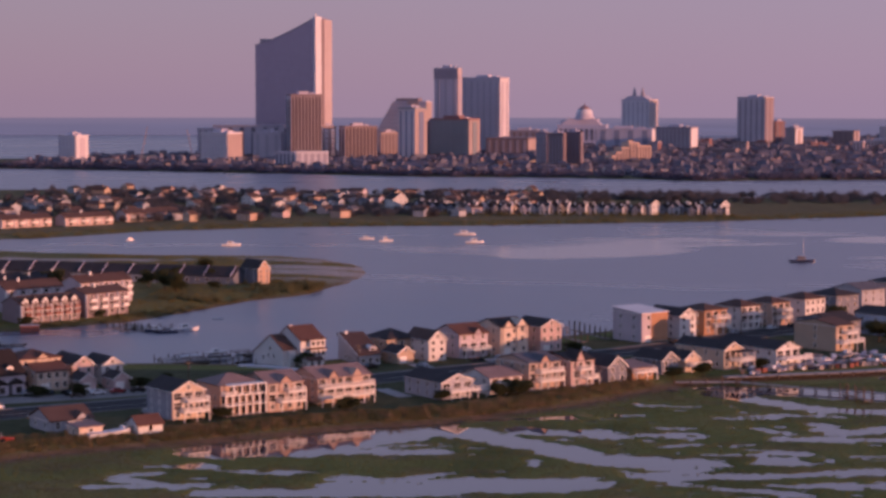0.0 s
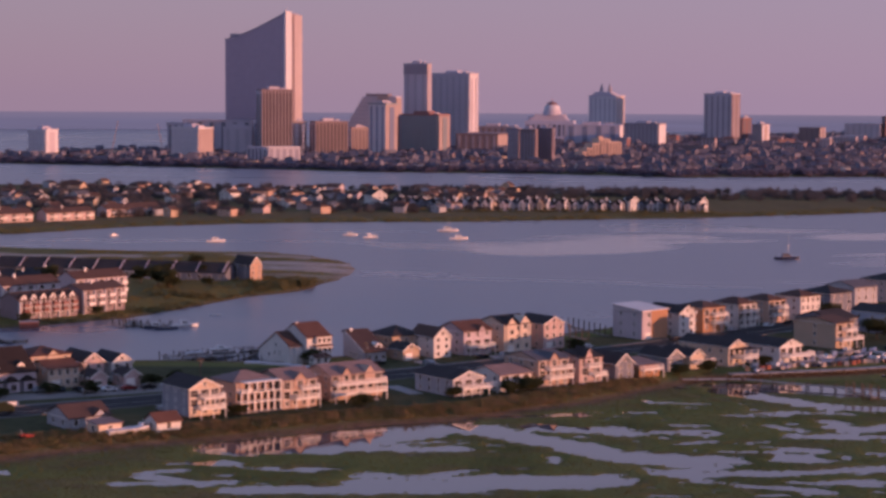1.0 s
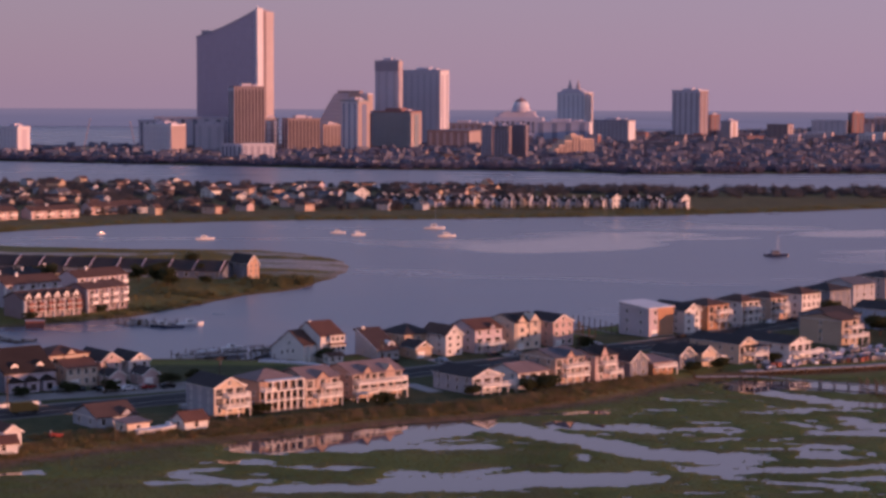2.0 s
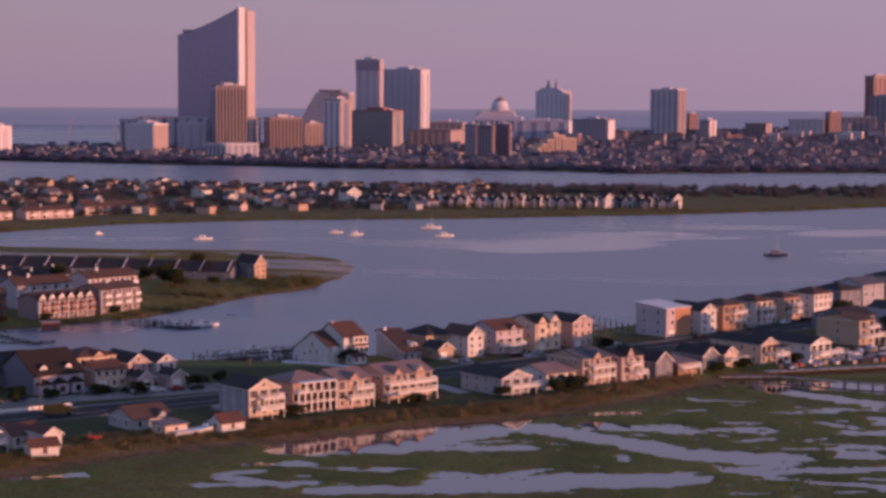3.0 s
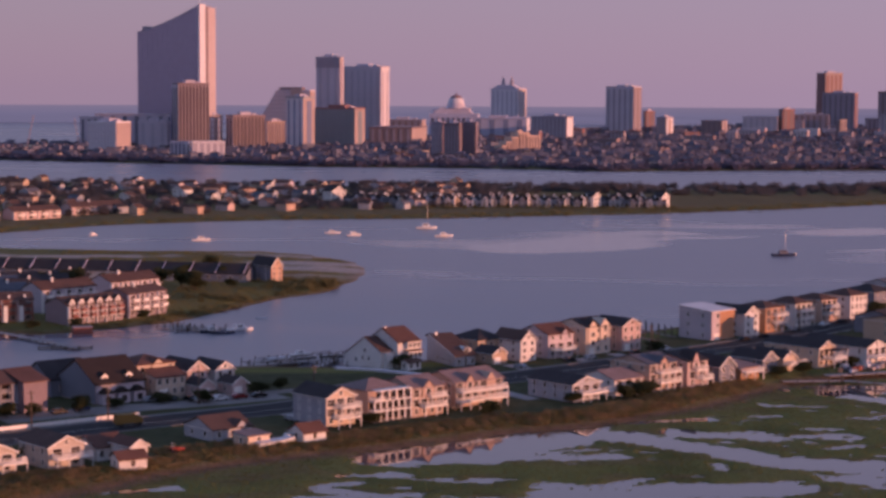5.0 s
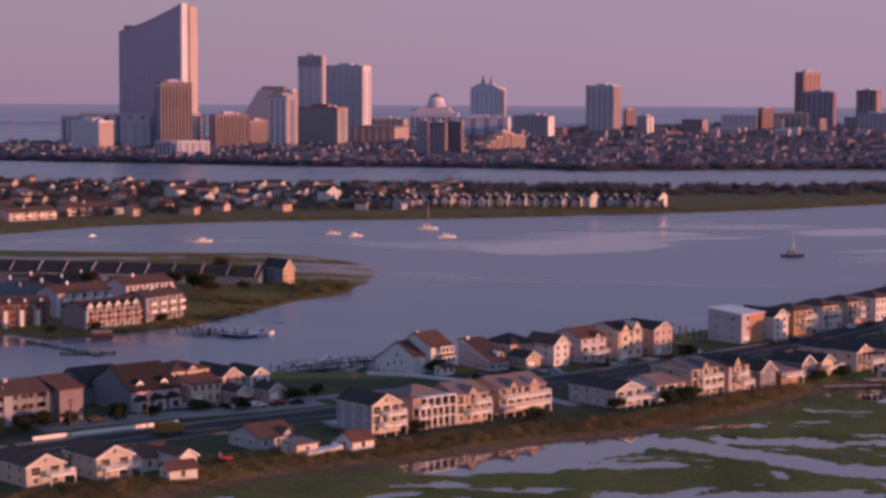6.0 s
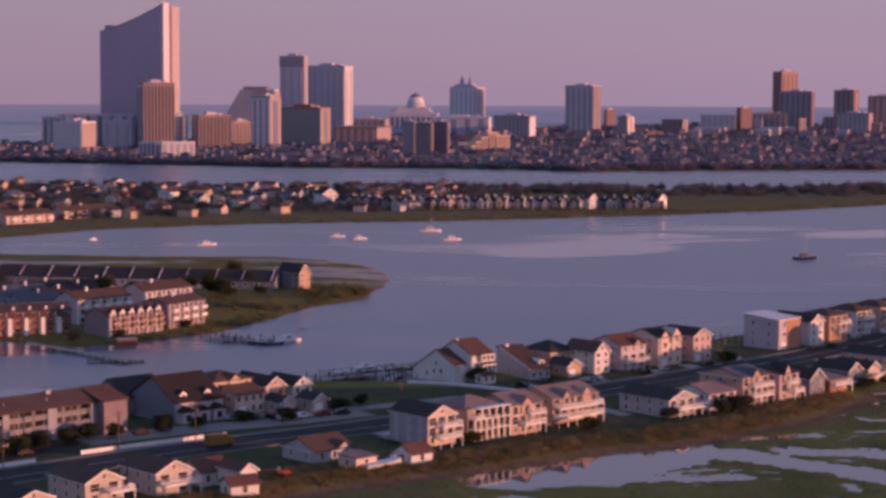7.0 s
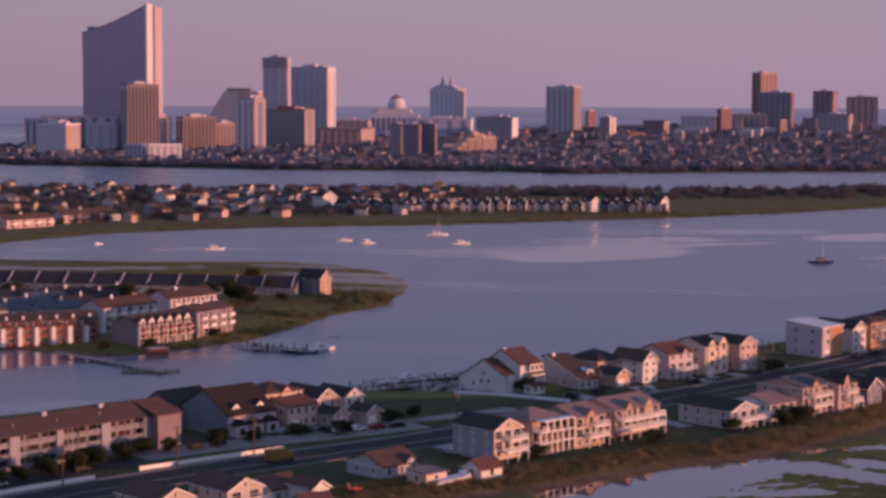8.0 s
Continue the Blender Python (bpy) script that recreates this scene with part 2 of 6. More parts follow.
def water_material(name, colour, ripple, calm, smooth, ior=1.38, slicks=()):
    """Water whose ripples come in patches: calm slicks and wind-ruffled lanes."""
    m = bpy.data.materials.new(name)
    m.use_nodes = True
    n, l = m.node_tree.nodes, m.node_tree.links
    b = n["Principled BSDF"]
    b.inputs["Base Color"].default_value = (*colour, 1)
    b.inputs["IOR"].default_value = ior
    b.inputs["Specular IOR Level"].default_value = 0.5
    geo = n.new("ShaderNodeNewGeometry")
    mp = n.new("ShaderNodeMapping")
    mp.inputs["Scale"].default_value = (0.0042, 0.0085, 1)
    mp.inputs["Rotation"].default_value = (0, 0, radians(-24))
    l.new(geo.outputs["Position"], mp.inputs["Vector"])
    lanes = n.new("ShaderNodeTexNoise")
    lanes.inputs["Scale"].default_value, lanes.inputs["Detail"].default_value = 1.0, 5
    lanes.inputs["Distortion"].default_value = 0.8
    l.new(mp.outputs[0], lanes.inputs["Vector"])
    state = lanes.outputs[0]
    if slicks:
        fray, shift, bend = n.new("ShaderNodeTexNoise"), n.new("ShaderNodeVectorMath"), n.new("ShaderNodeVectorMath")
        fray.inputs["Scale"].default_value, fray.inputs["Detail"].default_value = 0.03, 5
        l.new(geo.outputs["Position"], fray.inputs["Vector"])
        shift.operation, shift.inputs["Scale"].default_value = "SCALE", 34
        l.new(fray.outputs["Color"], shift.inputs[0])
        l.new(geo.outputs["Position"], bend.inputs[0])
        l.new(shift.outputs[0], bend.inputs[1])
        most = None
        for cx, cy, rx, ry, turn in slicks:
            place, ball = n.new("ShaderNodeMapping"), n.new("ShaderNodeTexGradient")
            place.vector_type, ball.gradient_type = "TEXTURE", "SPHERICAL"
            place.inputs["Location"].default_value = (cx + 17, cy + 17, 17)
            place.inputs["Rotation"].default_value = (0, 0, radians(turn))
            place.inputs["Scale"].default_value = (rx * 1.25, ry * 1.25, 300)
            l.new(bend.outputs[0], place.inputs["Vector"])
            l.new(place.outputs[0], ball.inputs["Vector"])
            if most is None:
                most = ball.outputs["Fac"]
            else:
                big = n.new("ShaderNodeMath")
                big.operation = "MAXIMUM"
                l.new(most, big.inputs[0])
                l.new(ball.outputs["Fac"], big.inputs[1])
                most = big.outputs[0]
        lull, under = n.new("ShaderNodeMapRange"), n.new("ShaderNodeMath")
        lull.interpolation_type = "SMOOTHSTEP"
        lull.inputs[1].default_value, lull.inputs[2].default_value = 0.0, 0.62
        lull.inputs[3].default_value, lull.inputs[4].default_value = -0.07, 0.22
        l.new(most, lull.inputs[0])
        under.operation = "SUBTRACT"
        l.new(state, under.inputs[0])
        l.new(lull.outputs[0], under.inputs[1])
        state = under.outputs[0]
    rr = n.new("ShaderNodeMapRange")
    rr.inputs[1].default_value, rr.inputs[2].default_value = 0.37, 0.52
    rr.inputs[3].default_value, rr.inputs[4].default_value = calm, smooth
    l.new(state, rr.inputs[0])
    l.new(rr.outputs[0], b.inputs["Roughness"])
    wave = n.new("ShaderNodeTexNoise")
    wave.inputs["Scale"].default_value, wave.inputs["Detail"].default_value = 0.7, 3
    l.new(geo.outputs["Position"], wave.inputs["Vector"])
    amp = n.new("ShaderNodeMapRange")
    amp.inputs[1].default_value, amp.inputs[2].default_value = 0.37, 0.52
    amp.inputs[3].default_value, amp.inputs[4].default_value = ripple * 0.15, ripple
    l.new(state, amp.inputs[0])
    bp = n.new("ShaderNodeBump")
    bp.inputs["Distance"].default_value = 0.15
    l.new(amp.outputs[0], bp.inputs["Strength"])
    l.new(wave.outputs[0], bp.inputs["Height"])
    l.new(bp.outputs[0], b.inputs["Normal"])
    return m


M["ground"] = ground_material()
M["bay"] = water_material("bay_water", (0.19, 0.175, 0.215), 0.6, 0.12, 0.30, 1.6, SLICKS)
M["pool"] = water_material("marsh_water", (0.10, 0.075, 0.08), 0.03, 0.01, 0.03, 2.9)

# far sea backdrop glows by itself, with horizon haze painted along its top
far_sea = bpy.data.materials.new("glowing_sea_backdrop")
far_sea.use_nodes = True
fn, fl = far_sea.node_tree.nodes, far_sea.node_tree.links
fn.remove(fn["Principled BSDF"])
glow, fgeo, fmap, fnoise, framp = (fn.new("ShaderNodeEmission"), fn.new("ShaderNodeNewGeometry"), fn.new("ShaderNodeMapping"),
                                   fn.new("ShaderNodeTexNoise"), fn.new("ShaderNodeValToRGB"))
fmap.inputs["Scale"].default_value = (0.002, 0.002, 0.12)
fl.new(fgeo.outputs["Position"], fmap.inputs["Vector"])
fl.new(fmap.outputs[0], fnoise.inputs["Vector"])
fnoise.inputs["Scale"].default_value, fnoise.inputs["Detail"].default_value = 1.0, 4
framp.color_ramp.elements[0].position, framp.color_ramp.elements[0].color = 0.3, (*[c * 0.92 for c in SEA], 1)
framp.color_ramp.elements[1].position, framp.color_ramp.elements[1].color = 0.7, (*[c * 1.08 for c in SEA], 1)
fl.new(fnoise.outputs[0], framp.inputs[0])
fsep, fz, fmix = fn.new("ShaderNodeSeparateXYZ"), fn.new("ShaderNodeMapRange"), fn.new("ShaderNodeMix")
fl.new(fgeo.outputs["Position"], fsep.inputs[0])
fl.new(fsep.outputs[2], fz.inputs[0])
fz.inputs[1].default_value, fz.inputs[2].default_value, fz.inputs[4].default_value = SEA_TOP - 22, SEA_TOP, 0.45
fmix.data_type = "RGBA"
fmix.inputs[7].default_value = (*SEA_HAZE_RIM, 1)
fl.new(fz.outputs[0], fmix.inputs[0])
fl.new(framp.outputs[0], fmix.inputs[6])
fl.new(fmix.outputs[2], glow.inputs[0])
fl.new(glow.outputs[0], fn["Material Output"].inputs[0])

# ---- mesh helpers ----


class Build:
    """Collects solid pieces of one part."""

    def __init__(self):
        self.v, self.f = [], []

    def add(self, verts, faces):
        k = len(self.v)
        self.v += [tuple(p) for p in verts]
        self.f += [tuple(i + k for i in f) for f in faces]
        return self

    def box(self, x0, y0, z0, x1, y1, z1):
        return self.add([(x0, y0, z0), (x1, y0, z0), (x1, y1, z0), (x0, y1, z0), (x0, y0, z1), (x1, y0, z1), (x1, y1, z1), (x0, y1, z1)],
                        [(0, 3, 2, 1), (4, 5, 6, 7), (0, 1, 5, 4), (1, 2, 6, 5), (2, 3, 7, 6), (3, 0, 4, 7)])

    def prism(self, ring, shift):
        """A closed ring of points pushed along shift."""
        n = len(ring)
        top = [(p[0] + shift[0], p[1] + shift[1], p[2] + shift[2]) for p in ring]
        return self.add(list(ring) + top, [tuple(range(n))[::-1], tuple(range(n, 2 * n))] + [(i, (i + 1) % n, (i + 1) % n + n, i + n) for i in range(n)])

    def beam(self, p, q, w, h=None):
        p, q = Vector(p), Vector(q)
        d = (q - p).normalized()
        s = d.cross(Vector((0, 0, 1)))
        s = s.normalized() if s.length > 1e-4 else Vector((1, 0, 0))
        u = s.cross(d).normalized()
        h = (h or w) / 2
        ring = [p + s * a * w / 2 + u * b * h for a, b in ((-1, -1), (1, -1), (1, 1), (-1, 1))]
        return self.prism([tuple(r) for r in ring], tuple(q - p))

    def tube(self, x, y, z0, z1, r0, r1=None, n=8):
        r1 = r0 if r1 is None else r1
        lo = [(x + r0 * math.cos(6.2832 * i / n), y + r0 * math.sin(6.2832 * i / n), z0) for i in range(n)]
        hi = [(x + r1 * math.cos(6.2832 * i / n), y + r1 * math.sin(6.2832 * i / n), z1) for i in range(n)]
        return self.add(lo + hi, [tuple(range(n))[::-1], tuple(range(n, 2 * n))] + [(i, (i + 1) % n, (i + 1) % n + n, i + n) for i in range(n)])

    def mesh(self, name, mat):
        me = bpy.data.meshes.new(name)
        me.from_pydata(self.v, [], self.f)
        bm = bmesh.new()
        bm.from_mesh(me)
        bmesh.ops.recalc_face_normals(bm, faces=bm.faces)
        bm.to_mesh(me)
        bm.free()
        me.materials.append(M[mat] if isinstance(mat, str) else mat)
        return me


def part(name, build, mat, parent, label="", m=None):
    ob = new(name, build if isinstance(build, bpy.types.Mesh) else build.mesh(name, mat))
    ob.parent = parent
    if m is not None:
        ob.matrix_local = m
    if label:
        tagged(ob, label)
    return ob


def thing(name, label, category, x, y, z=0.0, rot=0.0, group="", kind=""):
    ob = new(name)
    ob.empty_display_size = 0.5
    ob.matrix_world = pose(x, y, z, 0, 0, rot)
    return tagged(ob, label, category, group, kind)


def solo(name, build, mat, label, category, x=0, y=0, z=0, rot=0, group="", kind=""):
    ob = new(name, build.mesh(name, mat))
    ob.matrix_world = pose(x, y, z, 0, 0, rot)
    return tagged(ob, label, category, group, kind)


# ---- plan: shores, heights, cover ----
GZ = 1.4


def hash_noise(x, y, seed=0):
    i, j = np.floor(x), np.floor(y)
    u, v = x - i, y - j
    u, v = u * u * (3 - 2 * u), v * v * (3 - 2 * v)

    def h(a, b):
        s = np.sin(a * 127.1 + b * 311.7 + seed * 74.7) * 43758.5453
        return s - np.floor(s)
    return (h(i, j) * (1 - u) + h(i + 1, j) * u) * (1 - v) + (h(i, j + 1) * (1 - u) + h(i + 1, j + 1) * u) * v


def fractal(x, y, octaves=4, seed=0):
    out, amp, tot = 0, 1.0, 0
    for k in range(octaves):
        out, tot = out + amp * hash_noise(x * 2 ** k, y * 2 ** k, seed + k), tot + amp
        amp *= 0.5
    return out / tot


def shore_distance(x, y, ring):
    """Metres inside (+) or outside (-) a closed outline."""
    inside = np.zeros(x.shape, bool)
    best = np.full(x.shape, 1e9)
    for (x0, y0), (x1, y1) in zip(ring, ring[1:] + ring[:1]):
        dx, dy = x1 - x0, y1 - y0
        k = np.clip(((x - x0) * dx + (y - y0) * dy) / (dx * dx + dy * dy), 0, 1)
        best = np.minimum(best, np.hypot(x - x0 - k * dx, y - y0 - k * dy))
        if dy:
            inside ^= ((y0 > y) != (y1 > y)) & (x < x0 + (y - y0) * dx / dy)
    return np.where(inside, best, -best)


def line_distance(x, y, pts):
    best = np.full(x.shape, 1e9)
    for (x0, y0), (x1, y1) in zip(pts, pts[1:]):
        dx, dy = x1 - x0, y1 - y0
        k = np.clip(((x - x0) * dx + (y - y0) * dy) / (dx * dx + dy * dy), 0, 1)
        best = np.minimum(best, np.hypot(x - x0 - k * dx, y - y0 - k * dy))
    return best


STRIP = [(-420, 60), (-250, 250), (-130, 352), (-91, 395), (-70, 420), (-47, 438), (-22, 453), (5, 472), (34, 486), (66, 516), (89, 546), (104, 560), (140, 572),
         (190, 596), (330, 700), (520, 860), (520, 1010), (420, 1010), (260, 890), (148, 762), (85, 688), (16, 617), (-31, 582), (-63, 582), (-119, 578),
         (-159, 546), (-230, 490), (-420, 330)]
SPIT = [(-420, 720), (-260, 700), (-183, 682), (-143, 659), (-117, 678), (-99, 700), (-77, 747), (-68, 774), (-46, 806), (-38, 848), (-33, 900), (-40, 946),
        (-65, 990), (-89, 1006), (-154, 1008), (-216, 1022), (-250, 1034), (-272, 1066), (-310, 1096), (-420, 1090)]
ISLE = [(-520, 1000), (-330, 1075), (-253, 1120), (-227, 1154), (-199, 1190), (-133, 1231), (-62, 1252), (6, 1267), (89, 1295), (170, 1331), (257, 1375), (339, 1436),
        (450, 1510), (600, 1600), (760, 1700), (760, 1850), (600, 1780), (480, 1720), (373, 1655), (302, 1650), (208, 1655), (113, 1660), (8, 1665), (-181, 1705), (-393, 1765), (-700, 1700)]
CITY = [(-1100, 2420), (-700, 2330), (-512, 2271), (-369, 2215), (-233, 2161), (-103, 2095), (10, 2091), (81, 2068), (140, 2044), (197, 2007), (258, 2027), (383, 2054), (487, 2064),
        (700, 2080), (1000, 2110), (1700, 2200), (1700, 4750), (800, 4650), (320, 4100), (60, 3500), (-100, 3150), (-450, 2900), (-700, 2700), (-1100, 2600)]
# the strip of land parts the marsh pools from the bay
MIDLINE = [(-3000, 300), (-420, 200), (-160, 480), (-90, 520), (-20, 530), (60, 580), (120, 600), (420, 860), (3000, 1100)]
CREEKS = [([(17, 477), (30, 472), (39, 470), (49, 458), (60, 447), (67, 437), (79, 434), (91, 434)], 7.2), ([(89, 427), (80, 421), (83, 416), (109, 422), (131, 428), (190, 440)], 4.0),
          ([(74, 423), (84, 411), (95, 404), (109, 400)], 2.6), ([(102, 539), (113, 525), (131, 511), (190, 502)], 5.8), ([(106, 547), (123, 544), (148, 533), (190, 520)], 8.4)]
WEST_POOLS = [((50, 474), (72, 469), 5.6), ((14, 479), (29, 482), 5.1), ((1, 442), (30, 445), 3.6), ((-18, 444), (0, 449), 12), ((2, 456), (16, 466), 13), ((9, 449), (31, 454), 2.2), ((36, 405), (63, 409), 8.4),
              ((13, 400), (35, 401), 7.6), ((12, 412), (29, 412), 3.1), ((-12, 394), (14, 396), 5.2), ((-39, 399), (-16, 402), 3.0), ((-35, 411), (-26, 417), 2.9), ((-31, 422), (-19, 423), 2.6), ((-26, 436), (-19, 441), 2.5),
              ((-79, 406), (-66, 409), 2.1), ((-34, 406), (-21, 400), 3.0), ((37, 491), (60, 495), 3.5), ((0, 372), (70, 370), 6), ((20, 338), (120, 345), 5)]
EAST_POOLS = [((114, 503), (130, 502), 2.7), ((123, 489), (128, 478), 4.2), ((126, 478), (160, 488), 4.2), ((114, 467), (150, 466), 3.6), ((81, 454), (92, 460), 1.9), ((86, 446), (99, 445), 1.4), ((107, 447), (150, 443), 2.2),
              ((84, 480), (93, 481), 1.7), ((108, 483), (115, 475), 2.1), ((103, 410), (150, 416), 2.5), ((61, 499), (80, 500), 1.8), ((80, 517), (94, 516), 2.2), ((98, 498), (109, 496), 2.7), ((100, 458), (105, 459), 1.5)]


def relief(x, y):
    wob = (fractal(x * 0.05, y * 0.05, 4, 3) - 0.5) * 9
    wob_far = (fractal(x * 0.012, y * 0.012, 4, 9) - 0.5) * 26
    step = lambda d, a, b: np.clip((d - a) / (b - a), 0, 1)
    soft = lambda s: s * s * (3 - 2 * s)
    strip = shore_distance(x, y, STRIP)
    z = np.full(x.shape, -1.6)
    cover = np.zeros(x.shape + (3,))
    # marsh in front of the strip of houses
    front = y < np.interp(x, [p[0] for p in MIDLINE], [p[1] for p in MIDLINE])
    chan = np.full(x.shape, 1e9)
    for pts, w in CREEKS:
        chan = np.minimum(chan, line_distance(x, y, pts) - w)
    for a, c, w in WEST_POOLS + EAST_POOLS:
        chan = np.minimum(chan, line_distance(x, y, [a, c]) - w)
    rag = (fractal(x * 0.10, y * 0.17, 5, 21) - 0.5) * 5 + (fractal(x * 0.28, y * 0.5, 3, 63) - 0.5) * 5.5 + (fractal(x * 0.09, y * 0.3, 2, 65) - 0.5) * 3 + (fractal(x * 0.8, y * 1.5, 2, 71) - 0.5) * 3.5
    spots = fractal(x * 0.055, y * 0.11, 4, 40) - 0.16 * np.clip((-12 - x) / 30, 0, 1) * (y < 430) - 0.055 * np.clip((x - 40) / 30, 0, 1)
    nicks = fractal(x * 0.15, y * 0.36, 3, 47) * np.clip((x + 20) / 40, 0, 1)
    mz = 0.34 * soft(step(chan + rag, -2.6, 1.6)) - 0.14 - 0.55 * step(spots + 0.07 * np.exp(-(((x - 118) / 34) ** 2 + ((y - 440) / 26) ** 2)) + 0.12 * (fractal(x * 0.3, y * 0.6, 3, 90) - 0.5), 0.66, 0.72) - 0.5 * step(nicks, 0.69, 0.75)
    z = np.where(front, mz, z)
    # the strip itself
    sz = -1.6 + soft(step(strip + wob * 0.25, -4, 3)) * (GZ + 1.6)
    sz_m = np.maximum(mz, -0.2 + soft(step(strip + wob * 0.35, -3, 11)) * (GZ + 0.2))
    z = np.where(front, sz_m, np.maximum(z, sz))
    lawn = step(strip, 13, 18)
    cover[..., 1] = np.maximum(cover[..., 1], lawn)
    cover[..., 2] = np.where(front | (strip > 0), np.exp(-((strip + wob * 0.5 - 1.6) / 4.2) ** 2), 0)
    cover[..., 2] = np.maximum(cover[..., 2], 0.38 * front * (strip < -4) * step(fractal(x * 0.07, y * 0.19, 4, 55), 0.52, 0.68))
    for ring, ragged, low in ((SPIT, wob * 0.8, GZ), (ISLE, wob_far * 0.7, GZ), (CITY, wob_far, GZ + 0.4)):
        d = shore_distance(x, y, ring) + ragged
        z = np.maximum(z, -1.6 + soft(step(d, -7, 5)) * 1.85 + step(d, 4, 26) * (low - 0.25))
        inside = step(d, 2, 30)
        cover[..., 1] = np.maximum(cover[..., 1], inside * (0.85 if ring is CITY else 0.15))
        cover[..., 2] = np.maximum(cover[..., 2], np.maximum(np.exp(-((d - 3) / 6.0) ** 2) * 0.75, inside * (0.28 if ring is SPIT else 0.55 if ring is ISLE else 0.3)))
    flats = 1.4 * np.exp(-(((x + 52) / 36) ** 2 + ((y - 935) / 62) ** 2)) * step(fractal(x * 0.018, y * 0.10, 4, 77), 0.33, 0.46) * step(992 - y - 0.3 * x, 0, 22)
    flats = np.maximum(flats, 1.1 * np.exp(-((y - 968 - 0.05 * x) / 14) ** 2) * (x > -230) * (x < -40) * step(fractal(x * 0.03, y * 0.05, 3, 78), 0.5, 0.6))
    cover[..., 0] = np.maximum(cover[..., 0], np.clip(flats * 1.3, 0, 1) * (z > -0.3))
    bank = np.exp(-((line_distance(x, y, [(130, 1230), (165, 1236), (200, 1245)]) / 4) ** 2)) + np.exp(-((line_distance(x, y, [(284, 1238), (345, 1244)]) / 6) ** 2)) + np.exp(-((line_distance(x, y, [(228, 1350), (258, 1362)]) / 5) ** 2))
    z = z + bank * 1.75
    return z, cover


def ground_sheet(name, x0, x1, y0, y1, cell, label):
    nx, ny = int((x1 - x0) / cell) + 1, int((y1 - y0) / cell) + 1
    gx, gy = np.meshgrid(np.linspace(x0, x1, nx), np.linspace(y0, y1, ny))
    z, cover = relief(gx, gy)
    verts = np.stack([gx, gy, z], -1).reshape(-1, 3)
    i = np.arange(nx * ny).reshape(ny, nx)
    faces = np.stack([i[:-1, :-1], i[:-1, 1:], i[1:, 1:], i[1:, :-1]], -1).reshape(-1, 4)
    me = bpy.data.meshes.new(name)
    me.from_pydata(verts.tolist(), [], faces.tolist())
    me.polygons.foreach_set("use_smooth", np.ones(len(faces), bool))
    ca = me.color_attributes.new("cover", "FLOAT_COLOR", "POINT")
    ca.data.foreach_set("color", np.concatenate([cover.reshape(-1, 3), np.ones((nx * ny, 1))], 1).astype(np.float32).ravel())
    me.materials.append(M["ground"])
    return tagged(new(name, me), label, "ground", kind="structure")


ground_sheet("ground", -260, 260, 300, 720, 0.95, "green salt marsh and sandy strip of land with grass")
ground_sheet("ground", -420, 620, 720, 1040, 3.2, "grassy spit with mud flats beside the bay")
ground_sheet("ground", -760, 860, 1040, 1960, 6.5, "low grassy island with a reedy shore")
ground_sheet("ground", -1500, 1700, 1960, 4750, 16, "flat city shore across the inlet")
ground_sheet("ground", -1400, -260, -400, 720, 20, "low land beside the bay")
ground_sheet("ground", 260, 1400, -400, 720, 20, "low land beside the bay")
ground_sheet("ground", -260, 260, -400, 300, 6, "salt marsh")


def water_sheet(name, ring, mat, label):
    me = bpy.data.meshes.new(name)
    me.from_pydata([(x, y, 0) for x, y in ring], [], [tuple(range(len(ring)))])
    me.materials.append(M[mat])
    return tagged(new(name, me), label, "water", kind="structure")


water_sheet("water", [(3000, -600)] + MIDLINE[::-1] + [(-3000, -600)], "pool", "still marsh water reflecting the pink evening sky")
water_sheet("water", MIDLINE + [(3000, 4800), (-3000, 4800)], "bay", "grey-violet bay water with calm slicks")
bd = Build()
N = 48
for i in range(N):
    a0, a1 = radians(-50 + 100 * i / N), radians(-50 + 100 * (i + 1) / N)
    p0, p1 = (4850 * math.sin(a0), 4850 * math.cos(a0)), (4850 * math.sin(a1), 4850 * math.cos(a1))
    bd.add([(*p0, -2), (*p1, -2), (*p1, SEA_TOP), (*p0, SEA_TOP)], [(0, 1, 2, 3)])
solo("backdrop", bd, far_sea, "glowing backdrop of violet-blue ocean with a haze-coloured rim", "sea", kind="structure")

# ---- houses ----
CACHE = {}


def window_mesh(w, h, mat="trim"):
    key = ("frame", w, h, mat)
    if key not in CACHE:
        t = 0.12
        b = Build().box(-w / 2 - t, -0.09, -t, w / 2 + t, 0.0, 0).box(-w / 2 - t, -0.07, h, w / 2 + t, 0.0, h + t)
        b.box(-w / 2 - t, -0.07, 0, -w / 2, 0.0, h).box(w / 2, -0.07, 0, w / 2 + t, 0.0, h).box(-w / 2, -0.05, h * 0.5 - 0.03, w / 2, 0.0, h * 0.5 + 0.03)
        CACHE[key] = b.mesh("window", mat)
        CACHE[("pane", w, h)] = Build().box(-w / 2, -0.03, 0, w / 2, 0.0, h).mesh("pane", "glass")
    return CACHE[key], CACHE[("pane", w, h)]


def window(parent, x, y, z, w=1.1, h=1.4, turn=0.0, mat="trim"):
    frame_me, pane_me = window_mesh(w, h, mat)
    f = part("window", frame_me, None, parent, m=pose(x, y, z, 0, 0, turn))
    part("pane", pane_me, None, f)
    return f


